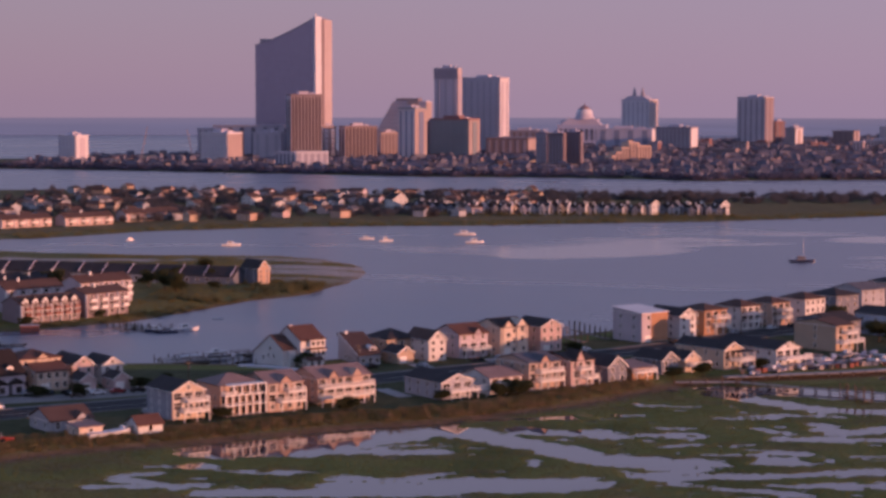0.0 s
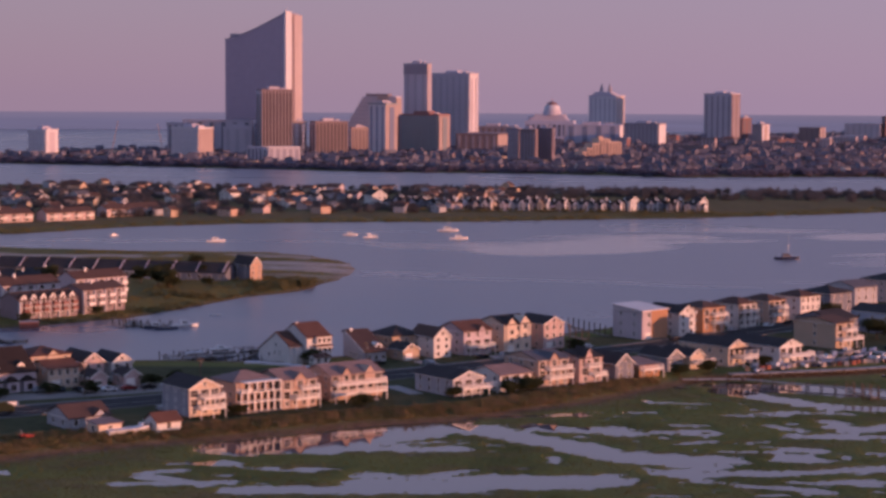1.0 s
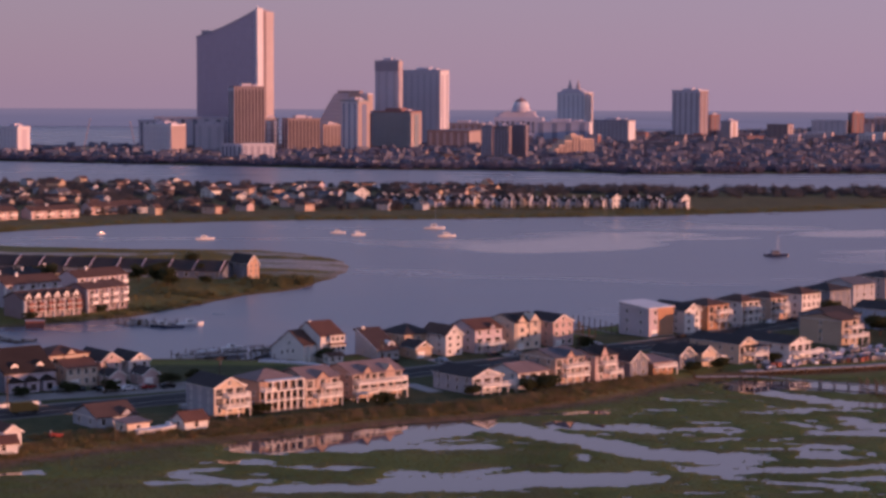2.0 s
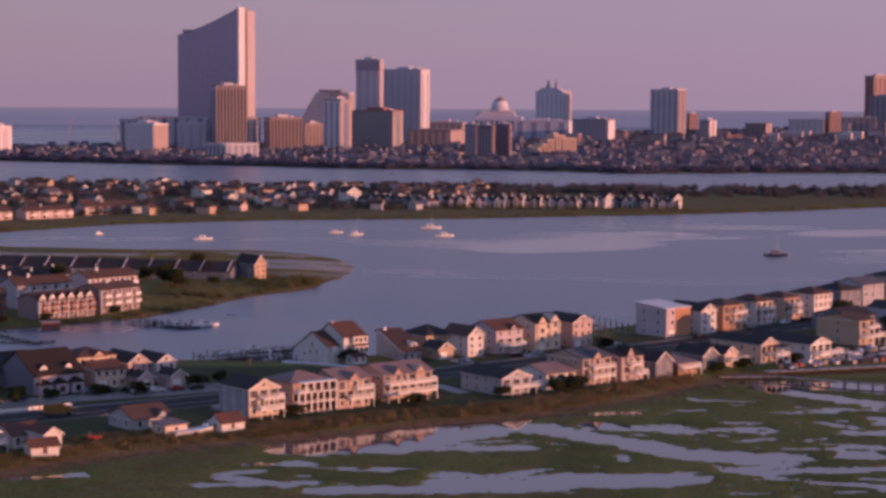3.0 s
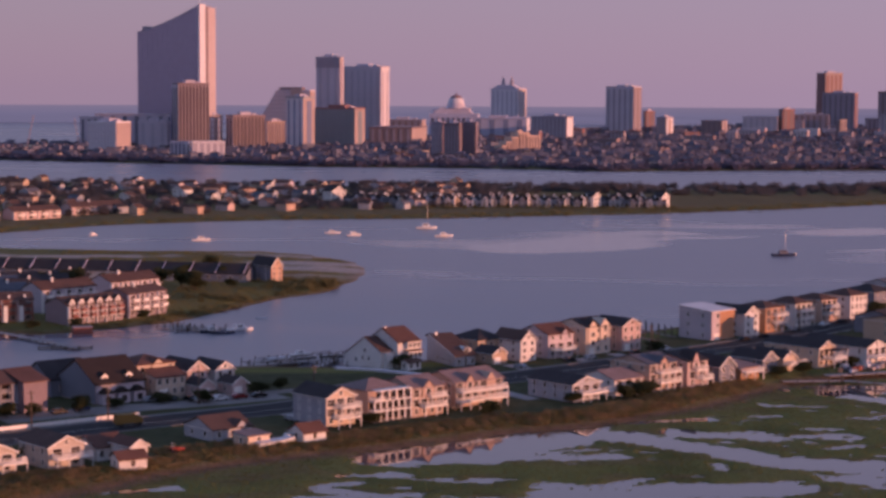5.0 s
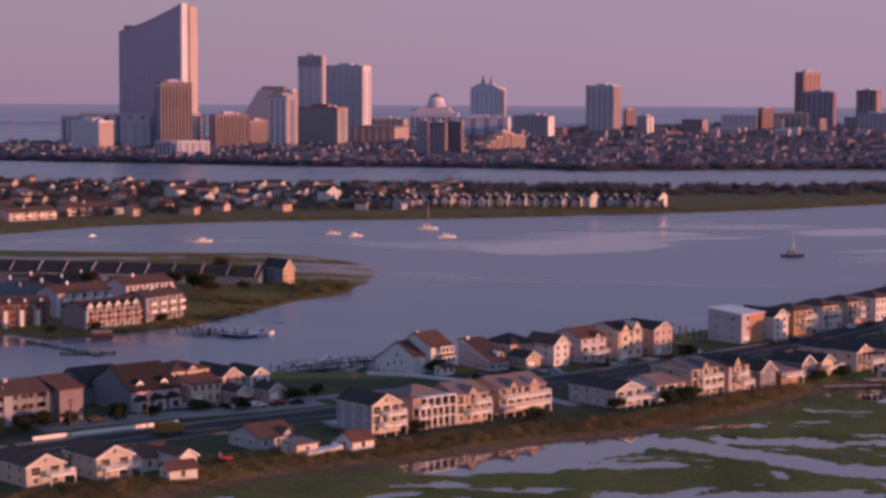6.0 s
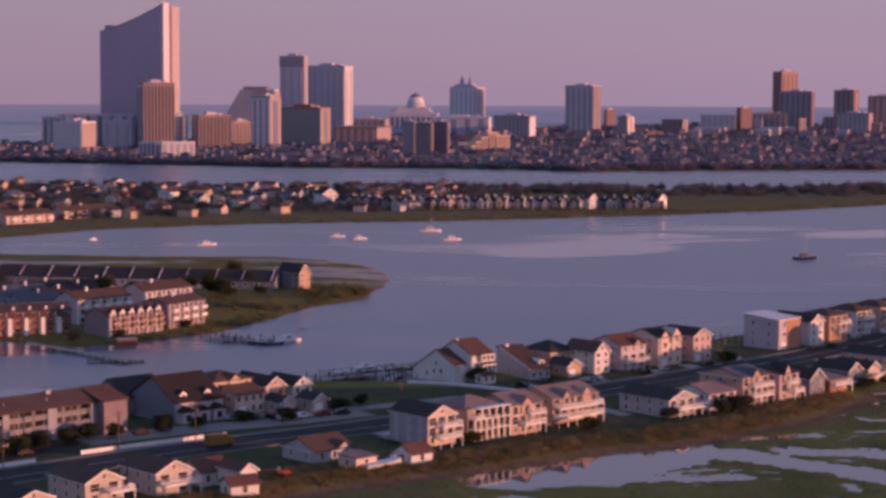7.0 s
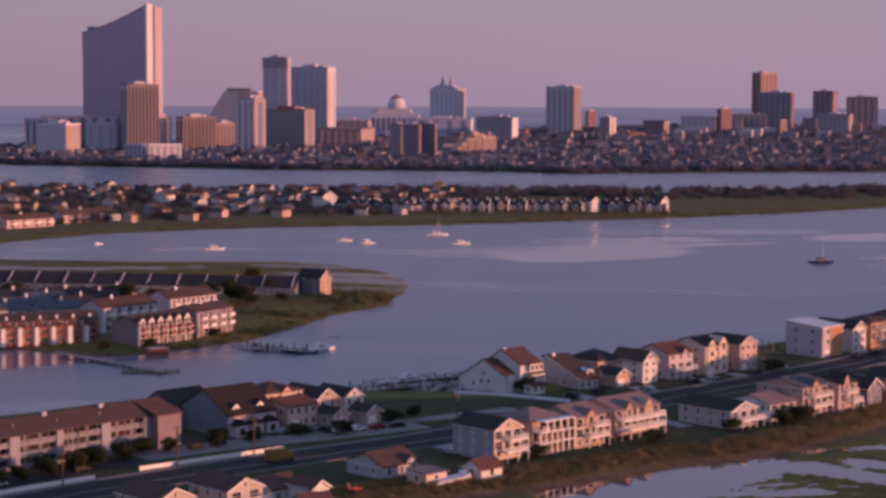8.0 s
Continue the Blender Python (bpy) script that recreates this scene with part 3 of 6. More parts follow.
def railing(x0, x1, y0, y1, z, high=1.0, sides=True, solid=False):
    """Top and bottom rail with balusters round three sides of a deck."""
    b = Build()
    if solid:
        t = 0.08
        ring = [(x0, y1), (x0, y0), (x1, y0), (x1, y1), (x1 - t, y1), (x1 - t, y0 + t), (x0 + t, y0 + t), (x0 + t, y1)] if sides else [(x0, y0), (x1, y0), (x1, y0 + t), (x0, y0 + t)]
        return b.prism([(px, py, z + 0.02) for px, py in ring], (0, 0, high))
    runs = [((x0, y0), (x1, y0))] + ([((x0, y0), (x0, y1)), ((x1, y0), (x1, y1))] if sides else [])
    for p, q in runs:
        b.beam((*p, z + high), (*q, z + high), 0.12, 0.09)
        b.beam((*p, z + 0.12), (*q, z + 0.12), 0.08, 0.08)
        n = max(2, int(math.hypot(q[0] - p[0], q[1] - p[1]) / 0.22))
        for i in range(n + 1):
            x, y = p[0] + (q[0] - p[0]) * i / n, p[1] + (q[1] - p[1]) * i / n
            b.box(x - 0.035, y - 0.035, z + 0.1, x + 0.035, y + 0.035, z + high)
    return b


def gable_body(w, d, z0, eave, rise, kind):
    b = Build()
    if kind == "front":
        b.prism([(0, 0, z0), (w, 0, z0), (w, 0, eave), (w / 2, 0, eave + rise), (0, 0, eave)], (0, d, 0))
    elif kind == "side":
        b.prism([(0, 0, z0), (0, d, z0), (0, d, eave), (0, d / 2, eave + rise), (0, 0, eave)], (w, 0, 0))
    elif kind == "shed":
        b.prism([(0, 0, z0), (0, d, z0), (0, d, eave + rise), (0, 0, eave)], (w, 0, 0))
    else:
        b.box(0, 0, z0, w, d, eave)
    return b


def roof_body(w, d, eave, rise, kind, o=0.45, t=0.24):
    b = Build()
    if kind == "front":
        low = eave - rise / (w / 2) * o
        b.prism([(-o, -o, low), (w / 2, -o, eave + rise), (w + o, -o, low), (w + o, -o, low + t), (w / 2, -o, eave + rise + t), (-o, -o, low + t)], (0, d + 2 * o, 0))
    elif kind == "side":
        low = eave - rise / (d / 2) * o
        b.prism([(-o, -o, low), (-o, d / 2, eave + rise), (-o, d + o, low), (-o, d + o, low + t), (-o, d / 2, eave + rise + t), (-o, -o, low + t)], (w + 2 * o, 0, 0))
    elif kind == "shed":
        k = rise / d
        b.prism([(-o, -o, eave - k * o), (-o, d + o, eave + rise + k * o), (-o, d + o, eave + rise + k * o + t), (-o, -o, eave - k * o + t)], (w + 2 * o, 0, 0))
    elif kind == "hip":
        m = min(w, d) / 2
        lo = [(-o, -o), (w + o, -o), (w + o, d + o), (-o, d + o)]
        if w > d:
            top = [(m, d / 2), (w - m, d / 2)]
            up = [(0, 1, 5, 4), (1, 2, 5), (2, 3, 4, 5), (3, 0, 4)]
        else:
            top = [(w / 2, m), (w / 2, d - m + 0.01)]
            up = [(0, 1, 4), (1, 2, 5, 4), (2, 3, 5), (3, 0, 4, 5)]
        v = [(*p, eave + t) for p in lo] + [(*p, eave + rise + t) for p in top] + [(*p, eave) for p in lo]
        f = up + [(6, 7, 1, 0), (7, 8, 2, 1), (8, 9, 3, 2), (9, 6, 0, 3), (6, 9, 8, 7)]
        b.add(v, f)
    else:
        b.box(-0.15, -0.15, eave, w + 0.15, d + 0.15, eave + 0.2)
    return b


def rakes(parent, w, eave, rise, y=-0.47, o=0.45):
    k = rise / (w / 2)
    for x0, x1 in ((-o, w / 2), (w + o, w / 2)):
        part("rake_board", Build().beam((x0, y, eave - k * o + 0.06), (x1, y, eave + rise + 0.06), 0.1, 0.3), "trim", parent)


def house(label, x, y, rot, w, d, eave, rise, kind, wm, rm, levels=2, cols=3, side=3, decks=(), lift=0.0, group="", z=None, name="house", chimney=None, chimney_mat="brick",
          dormers=0, garage=False, win=(1.1, 1.4), cross=None, base_wins=True, category="house"):
    """A framed house: front along its own x axis, depth along y. decks: (height, depth, from, to, roofed)."""
    h = thing(name, label, category, x, y, GZ if z is None else z, rot, group)
    part("wall", gable_body(w, d, lift, eave, rise, kind), wm, h)
    part("roof", roof_body(w, d, eave, rise, kind), rm, h)
    part("foundation", Build().box(0.15, 0.15, -0.8, w - 0.15, d - 0.15, max(lift, 0.3)) if not lift else Build().box(w * 0.1, d * 0.25, -0.6, w * 0.9, d * 0.9, lift), "concrete", h)
    if lift:
        for i in range(4):
            for j in (0, 1, 2):
                px, py = 0.3 + (w - 0.6) * i / 3, 0.3 + (d - 0.6) * j / 2
                part("piling", Build().box(px - 0.16, py - 0.16, -0.8, px + 0.16, py + 0.16, lift), "wood", h)
    storey = (eave - lift) / levels
    for lv in range(levels):
        zz = lift + storey * lv + storey * 0.32
        hh = min(win[1], storey * 0.52)
        for c in range(cols):
            tall = any(abs(dk[0] - (lift + storey * lv)) < 0.7 for dk in decks)
            if garage and lv == 0 and c == 0:
                part("garage_door", Build().box(w * 0.12, -0.06, lift + 0.1, w * 0.12 + 2.6, 0, lift + 2.2), "trim", h, "white panelled garage door")
                continue
            wx = w * (c + 0.5) / cols
            if tall:
                window(h, wx, 0, lift + storey * lv + 0.2, min(2.3, w / cols * 0.76), storey * 0.76)
            else:
                window(h, wx, 0, zz, min(win[0], w / cols * 0.7), hh)
        for c in range(side):
            window(h, 0, d * (c + 0.6) / (side + 0.2), zz, 0.9, min(1.2, hh), -90)
    if kind == "front":
        rakes(h, w, eave, rise)
        if rise > 1.7:
            window(h, w / 2, 0, eave + rise * 0.22, 0.9, 0.9)
    if side:
        part("gutter", Build().beam((-0.5, -0.3, eave - 0.06), (-0.5, d + 0.3, eave - 0.06), 0.14), "trim", h)
    for (dz, dd, x0, x1, roofed) in decks:
        dk = part("deck", Build().box(x0, -dd, dz - 0.3, x1, 0, dz), "trim", h, "white-painted deck")
        part("railing", railing(x0 + 0.06, x1 - 0.06, -dd + 0.06, -0.05, dz), "trim", dk)
        n = max(2, round((x1 - x0) / 3.2) + 1)
        for i in range(n):
            px = x0 + 0.12 + (x1 - x0 - 0.24) * i / (n - 1)
            part("post", Build().box(px - 0.1, -dd + 0.02, -0.7 if dz == decks[0][0] else dz - 2.7, px + 0.1, -dd + 0.22, dz), "trim", dk)
            if roofed:
                part("post", Build().box(px - 0.09, -dd + 0.04, dz, px + 0.09, -dd + 0.22, dz + 2.5), "trim", dk)
        if roofed:
            part("porch_roof", Build().box(x0 - 0.2, -dd - 0.25, dz + 2.5, x1 + 0.2, 0, dz + 2.72), rm, dk)
    for i in range(dormers):
        dx = w * (i + 0.5) / dormers
        dw = min(2.2, w / dormers * 0.6)
        y0 = d * 0.08 if kind == "side" else 0.2
        zb = eave + 0.1
        dm = part("dormer", Build().prism([(dx - dw / 2, y0, zb), (dx + dw / 2, y0, zb), (dx + dw / 2, y0, zb + 1.5), (dx, y0, zb + 2.4), (dx - dw / 2, y0, zb + 1.5)], (0, min(3.4, d * 0.36), 0)), "trim", h, "white gabled dormer")
        for s in (-1, 1):
            part("dormer_roof", Build().prism([(dx + s * (dw / 2 + 0.2), y0 - 0.2, zb + 1.4), (dx, y0 - 0.2, zb + 2.45), (dx, y0 - 0.2, zb + 2.6), (dx + s * (dw / 2 + 0.2), y0 - 0.2, zb + 1.55)], (0, min(3.6, d * 0.38), 0)), rm, dm)
        window(dm, dx, y0, zb + 0.35, dw * 0.45, 1.0)
    if cross:
        cx, cw, ch, cr = cross
        c = part("front_gable", Build().prism([(cx, -0.35, eave - ch), (cx + cw, -0.35, eave - ch), (cx + cw, -0.35, eave), (cx + cw / 2, -0.35, eave + cr), (cx, -0.35, eave)], (0, d * 0.42, 0)), wm, h)
        for s, e in ((0, cx - 0.25), (1, cx + cw + 0.25)):
            k = cr / (cw / 2)
            part("gable_roof", Build().prism([(e, -0.6, eave - k * 0.25), (cx + cw / 2, -0.6, eave + cr), (cx + cw / 2, -0.6, eave + cr + 0.18), (e, -0.6, eave - k * 0.25 + 0.18)], (0, d * 0.44, 0)), rm, c)
        for zz in np.arange(eave - ch + 0.7, eave - 0.8, 2.6):
            window(c, cx + cw * 0.5, -0.35, float(zz), min(1.5, cw * 0.5), 1.4)
    if chimney:
        cx, cy = chimney
        part("chimney", Build().box(cx - 0.45, cy - 0.45, eave - 0.5, cx + 0.45, cy + 0.45, eave + rise + 0.9).box(cx - 0.55, cy - 0.55, eave + rise + 0.75, cx + 0.55, cy + 0.55, eave + rise + 1.0), chimney_mat, h)
    return h


FR = "houses along the marsh"
BR = "houses along the bay"
# row beside the marsh
house("tall beige clapboard house with charcoal roof and white decks", -37, 472, 40, 9, 13.5, 7.6, 2.3, "front", "beige", "r_dark", 3, 3, 3,
      decks=((2.6, 2.2, 2.2, 9.4, False), (5.2, 2.2, 3.2, 9.4, False)), lift=0.6, group=FR)
tall = [o for o in scene.objects if o.name.startswith("house") and o.parent is None][-1]
# thin grey slab darkens the left wall, painting the shade on that side
part("side_cladding", Build().box(-0.04, 0.05, 0.6, -0.002, 13.45, 7.4), "shade_grey", tall, "grey side wall, shade put into its colour")


def glazed_house(label, x, y, rot):
    """Three storeys of white columns and dark glass across the whole front."""
    h = thing("house", label, "house", x, y, GZ, rot, FR)
    w, d = 12.0, 14.0
    part("wall", Build().box(0, 2.2, 0.2, w, d, 7.6), "peach", h)
    part("foundation", Build().box(0.2, 0.2, -0.8, w - 0.2, d - 0.2, 0.2), "concrete", h)
    rf = part("roof", roof_body(w, d - 3.2, 7.6, 2.1, "hip"), "r_pale", h)
    rf.matrix_local = pose(0, 3.2, 0)
    for lv in range(3):
        z = 0.3 + 2.55 * lv
        fl = part("deck", Build().box(0 if lv < 2 else 1.2, -0.5, z + 2.36, w, 2.2, z + 2.6), "trim", h, "white balcony floor")
        if lv == 1:
            part("railing", railing(0.1, 3.4, -0.4, 2.0, z + 2.6, 0.9), "trim", fl)
        n = 6 if lv < 2 else 5
        for i in range(n + 1):
            px = 0.1 + (w - 0.2) * i / n
            if lv == 2 and px < 1.2:
                continue
            part("column", Build().box(px - 0.17, -0.45, z, px + 0.17, -0.15, z + 2.3), "trim", h)
        for i in range(n):
            if lv == 2 and i == 0:
                continue
            part("pane", Build().box(0.1 + (w - 0.2) * i / n + 0.2, 2.1, z + 0.1, 0.1 + (w - 0.2) * (i + 1) / n - 0.2, 2.18, z + 2.2), "glass", h)
    for c in range(3):
        for lv in range(2):
            window(h, 0, 5 + 3.2 * c, 1.2 + 2.6 * lv, 0.9, 1.2, -90)
    return h


glazed_house("pale pink three-storey house fronted by white columns and glass", -25.5, 481, 40)
house("pale pink three-storey house with white balconies beside the glazed one", -15.8, 489, 40, 10.5, 13, 7.4, 2.2, "side", "peach", "r_pale", 3, 4, 3,
      decks=((2.6, 1.8, 3.0, 10.5, False), (5.1, 1.8, 5.0, 10.5, False)), cross=(3.2, 3.8, 2.4, 1.8), group=FR)
house("wide pale pink house with two gables and long white balconies", -4.5, 500, 40, 16.5, 13, 7.2, 2.3, "side", "peach", "r_pale", 3, 6, 3,
      decks=((2.4, 2.2, 0, 16.7, False), (4.9, 2.2, 0.6, 16.7, False)), cross=(3.2, 3.0, 2.3, 1.9), lift=0.9, group=FR)
extra = [o for o in scene.objects if o.name.startswith("house") and o.parent is None][-1]
part("front_gable", Build().prism([(10.6, -0.35, 4.9), (13.8, -0.35, 4.9), (13.8, -0.35, 7.2), (12.2, -0.35, 9.1), (10.6, -0.35, 7.2)], (0, 5, 0)), "peach", extra)
house("low grey clapboard house with charcoal roof and cream gable", 27, 513, 40, 10.5, 17, 4.6, 2.0, "front", "grey", "r_dark", 2, 3, 4,
      decks=((2.3, 2.6, 1.5, 13.5, False),), group=FR)
house("low white house with broad pink-brown roof", 39.5, 523.5, 40, 11, 13, 4.4, 2.0, "side", "white", "r_pale", 2, 3, 3, decks=((2.2, 1.6, 1, 11, False),), group=FR)
house("white three-storey house with gable and stacked balconies", 50, 531, 40, 11, 15, 7.6, 1.9, "side", "peach", "r_grey", 3, 4, 3,
      decks=((2.5, 2.0, 2.6, 11.2, False), (5.1, 2.0, 2.6, 11.2, False)), cross=(3.6, 3.6, 2.4, 2.0), group=FR)
house("narrow white house with steep gable and balconies", 61.5, 538, 40, 8.5, 13, 7.4, 1.6, "side", "pink", "r_dark", 3, 2, 3,
      decks=((2.5, 2.2, 4.0, 8.8, False), (5.0, 1.6, 2.4, 7.2, False)), cross=(1.6, 3.2, 2.6, 2.9), group=FR)
house("dark cedar house with white raked gable", 72, 547, 40, 7, 12, 4.6, 2.8, "front", "slate", "r_dark", 2, 2, 2, group=FR)
house("low cedar house with roofed terrace", 79, 552, 40, 8, 9, 3.6, 1.0, "shed", "orange", "r_pale", 1, 3, 2, decks=((2.6, 2.0, 0, 8, False),), group=FR)
house("small slate house with white-trimmed gable", 88, 566, 40, 6.5, 12, 4.0, 2.4, "front", "slate", "r_dark", 2, 2, 2, group=FR)
house("small beige house with white-trimmed gable", 95, 571, 40, 6, 12, 3.8, 2.2, "front", "beige", "r_dark", 1, 2, 2, decks=((2.0, 2.0, 1, 9, False),), group=FR)
house("beige gabled house over a lit lower terrace", 107, 577, 42, 7.5, 20, 6.0, 2.0, "front", "beige", "r_dark", 2, 3, 4,
      decks=((2.9, 4.0, 2.5, 9, True),), group=FR)
house("long white gabled house with blue-grey side", 123, 583, 42, 10, 24, 5.4, 2.0, "front", "white", "r_dark", 2, 3, 5, decks=((2.6, 3.0, 1, 13, False),), group=FR)
house("large tan stuccoed house with blank side wall", 146, 622, 44, 9, 17, 8.2, 1.6, "side", "tan", "r_brown", 3, 2, 1,
      decks=((3.0, 3.0, 0, 11, False), (5.8, 2.0, 3, 9, False)), group=FR)

# houses between the road and the bay
def slanted_house(x, y, rot):
    """Two white volumes under long slanting roofs, with stacked window boxes on the front."""
    h = thing("house", "white contemporary house with long slanting roofs and stacked bays", "house", x, y, GZ, rot, BR)
    for name, x0, x1, prof, roof in (("wall", 0, 8.5, [(0, 7.8), (7.5, 11.4), (20, 3.4)], "r_red"), ("wing_wall", -4.6, 0.02, [(2.5, 5.2), (10, 8.8), (20, 2.8)], "r_rust")):
        y0, y1 = prof[0][0], prof[-1][0]
        part(name, Build().prism([(x0, y0, -0.6), (x0, y1, -0.6)] + [(x0, py, pz) for py, pz in prof[::-1]], (x1 - x0, 0, 0)), "white", h)
        for (ya, za), (yb, zb), mat in ((prof[0], prof[1], roof), (prof[1], prof[2], "r_pale")):
            k = (zb - za) / (yb - ya)
            a0, b0 = (ya - 0.5, yb) if k > 0 else (ya, yb + 0.5)
            part("roof", Build().prism([(x0 - 0.3, a0, za + k * (a0 - ya)), (x0 - 0.3, b0, za + k * (b0 - ya)), (x0 - 0.3, b0, za + k * (b0 - ya) + 0.28), (x0 - 0.3, a0, za + k * (a0 - ya) + 0.28)], (x1 - x0 + 0.6, 0, 0)), mat, h)
    part("foundation", Build().box(-4.4, 0.3, -1.2, 8.3, 19.8, -0.5), "concrete", h)
    for bz, bx, deep in ((5.7, 2.6, 1.4), (2.9, 2.2, 2.4)):
        bay = part("window_bay", Build().box(bx, -deep, bz, bx + 5.4, 0.4, bz + 2.2), "white", h, "white projecting window bay")
        part("bay_roof", Build().box(bx - 0.3, -deep - 0.3, bz + 2.2, bx + 5.7, 0.4, bz + 2.45), "r_red", bay)
        for k in (0.4, 2.1, 3.8):
            window(bay, bx + k + 0.6, -deep, bz + 0.5, 1.2, 1.2)
    part("porch", Build().box(-3.4, 0.9, 0.0, -1.0, 2.6, 4.6), "white", h, "white lit stair bay")
    for wy, wz in ((8, 3.2), (11, 3.0), (14, 2.2), (10, 5.4)):
        window(h, -4.6, wy, wz - 1.0, 0.9, 1.1, -90)
    part("chimney", Build().box(0.5, 7.0, 10.4, 1.3, 7.8, 11.9), "white", h)
    return h


slanted_house(-19.6, 575.4, 40)
house("white entrance wing with red-brown roof", -16.6, 570.9, 40, 5, 3.4, 2.4, 0.7, "side", "white", "r_rust", 1, 2, 1, group=BR)
sweep = thing("house", "wide house under a sweeping red-brown roof", "house", -2.5, 579.3, GZ, 27, BR)
part("wall", Build().prism([(0, 0, -0.6), (0, 18, -0.6), (0, 18, 7.3), (0, 16, 8.0), (0, 0, 3.3)], (7.0, 0, 0)), "grey", sweep)
part("foundation", Build().box(0.2, 0.2, -1.2, 6.8, 17.8, -0.5), "concrete", sweep)
part("roof", Build().prism([(-0.5, -0.9, 3.08), (-0.5, 16, 8.04), (-0.5, 16, 8.32), (-0.5, -0.9, 3.36)], (8.0, 0, 0)), "r_rust", sweep)
part("roof", Build().prism([(-0.5, 16, 8.04), (-0.5, 18.5, 7.16), (-0.5, 18.5, 7.44), (-0.5, 16, 8.32)], (8.0, 0, 0)), "r_rust", sweep)
part("fascia", Build().beam((-0.56, -0.9, 3.16), (-0.56, 16, 8.1), 0.22), "trim", sweep, "white sloping fascia board")
part("chimney", Build().box(1.0, 14.4, 7.2, 1.8, 15.2, 8.8), "trim", sweep)
dorm = part("dormer", Build().prism([(4.2, 1.6, 3.4), (6.4, 1.6, 3.4), (6.4, 1.6, 5.0), (5.3, 1.6, 5.5), (4.2, 1.6, 5.0)], (0, 5.0, 0)), "white", sweep, "white sunlit dormer")
window(dorm, 5.3, 1.6, 4.0, 1.1, 0.9)
for k in (1.5, 3.8, 6.1):
    window(sweep, k, 0, 0.7, 1.1, 1.3)
for k in (3.0, 7.0, 11.0):
    window(sweep, 0, k, 0.8, 0.9, 1.1, -90)
house("tan house with dark hipped roof", 5, 592, 40, 11, 12, 6.2, 2.6, "hip", "tan", "r_dark", 2, 3, 2, group=BR)
house("small tan garage with dark gable", 9, 583, 40, 6, 8, 3.2, 2.0, "front", "tan", "r_dark", 1, 1, 1, group=BR, garage=True)
house("narrow white house with steep front gable", 18, 590, 40, 6.5, 12, 6.4, 2.8, "front", "white", "r_brown", 3, 2, 2, group=BR)
house("lilac-grey house with reddish roof and upper terrace", 27, 597, 40, 11, 13, 7.4, 2.6, "side", "lilac", "r_red", 3, 3, 2,
      decks=((2.6, 2.2, 1, 11, False),), cross=(5.5, 3.0, 1.0, 1.6), group=BR)
house("tall cream house with twin front gables", 39.5, 605, 40, 11, 13, 8.8, 2.2, "side", "yellow", "r_dark", 3, 3, 2, cross=(0.8, 4.0, 6.5, 2.2), group=BR, garage=True)
twin = [o for o in scene.objects if o.name.startswith("house") and o.parent is None][-1]
part("front_gable", Build().prism([(6.2, -0.35, 2.4), (10.4, -0.35, 2.4), (10.4, -0.35, 8.8), (8.3, -0.35, 11.2), (6.2, -0.35, 8.8)], (0, 5.5, 0)), "yellow", twin)
window(twin, 8.3, -0.37, 7.2, 1.2, 1.5)
window(twin, 8.3, -0.37, 4.2, 1.2, 1.5)
house("rose house with front gable and dark roof", 52, 614, 40, 8.5, 13, 8.0, 2.2, "front", "pink", "r_dark", 3, 3, 2, group=BR, garage=True)
house("tall box house with white roof and lit orange front", 85, 641, 42, 12, 14, 9.6, 1.2, "shed", "lilac", "r_white", 3, 2, 2, group=BR, garage=True)
boxy = [o for o in scene.objects if o.name.startswith("house") and o.parent is None][-1]
# orange panel paints sunlight on the front; the lilac wall holds shade
part("front_cladding", Build().box(4.2, -0.12, 0.2, 11.9, -0.01, 9.5), "orange", boxy, "orange front panel, sunlight put into its colour")
house("white house with front gable and dark roof", 98, 652, 42, 8, 15, 7.6, 2.4, "front", "white", "r_dark", 3, 2, 2, group=BR)
house("cedar house with brown hipped roof", 107, 662, 42, 11, 12, 8.4, 1.8, "hip", "orange", "r_brown", 3, 3, 2, decks=((3.0, 1.8, 4, 11, False), (5.8, 1.8, 4, 11, False)), group=BR)
house("white three-storey house with rust-brown roof", 121, 679, 43, 9.5, 12, 8.0, 2.0, "hip", "white", "r_rust", 3, 3, 2, decks=((2.8, 1.8, 1.5, 9, False), (5.4, 1.8, 1.5, 9, False)), group=BR)
house("peach three-storey house with rust-brown roof", 133, 692, 43, 9.5, 12, 8.0, 1.8, "hip", "peach", "r_rust", 3, 3, 2, decks=((2.8, 1.8, 1.5, 9, False), (5.4, 1.8, 3, 9, False)), group=BR)
house("large white house with rust-brown roof", 146, 703, 43, 11, 12, 8.4, 2.0, "hip", "white", "r_rust", 3, 4, 2, group=BR)
house("grey house with dark roof", 160, 724, 43, 13, 14, 7.6, 2.2, "hip", "slate", "r_dark", 3, 3, 2, group=BR)
house("grey house with cream front and dark roof", 172, 742, 43, 14, 14, 8.2, 2.2, "side", "grey", "r_grey", 3, 3, 2, group=BR)
house("pink house with dark hipped roof", 190, 768, 43, 14, 14, 8.6, 2.2, "hip", "pink", "r_dark", 3, 3, 2, group=BR)
house("white house with brown roof", 206, 790, 43, 14, 14, 8.2, 2.2, "side", "white", "r_brown", 3, 3, 2, group=BR)
house("dark grey house with low roof", 150, 655, 44, 14, 16, 5.6, 2.4, "side", "slate", "r_dark", 2, 3, 2, group=BR)
house("blue-grey house with dark roof", 172, 662, 44, 12, 18, 7.0, 2.2, "front", "blue", "r_dark", 2, 3, 3, group=BR)

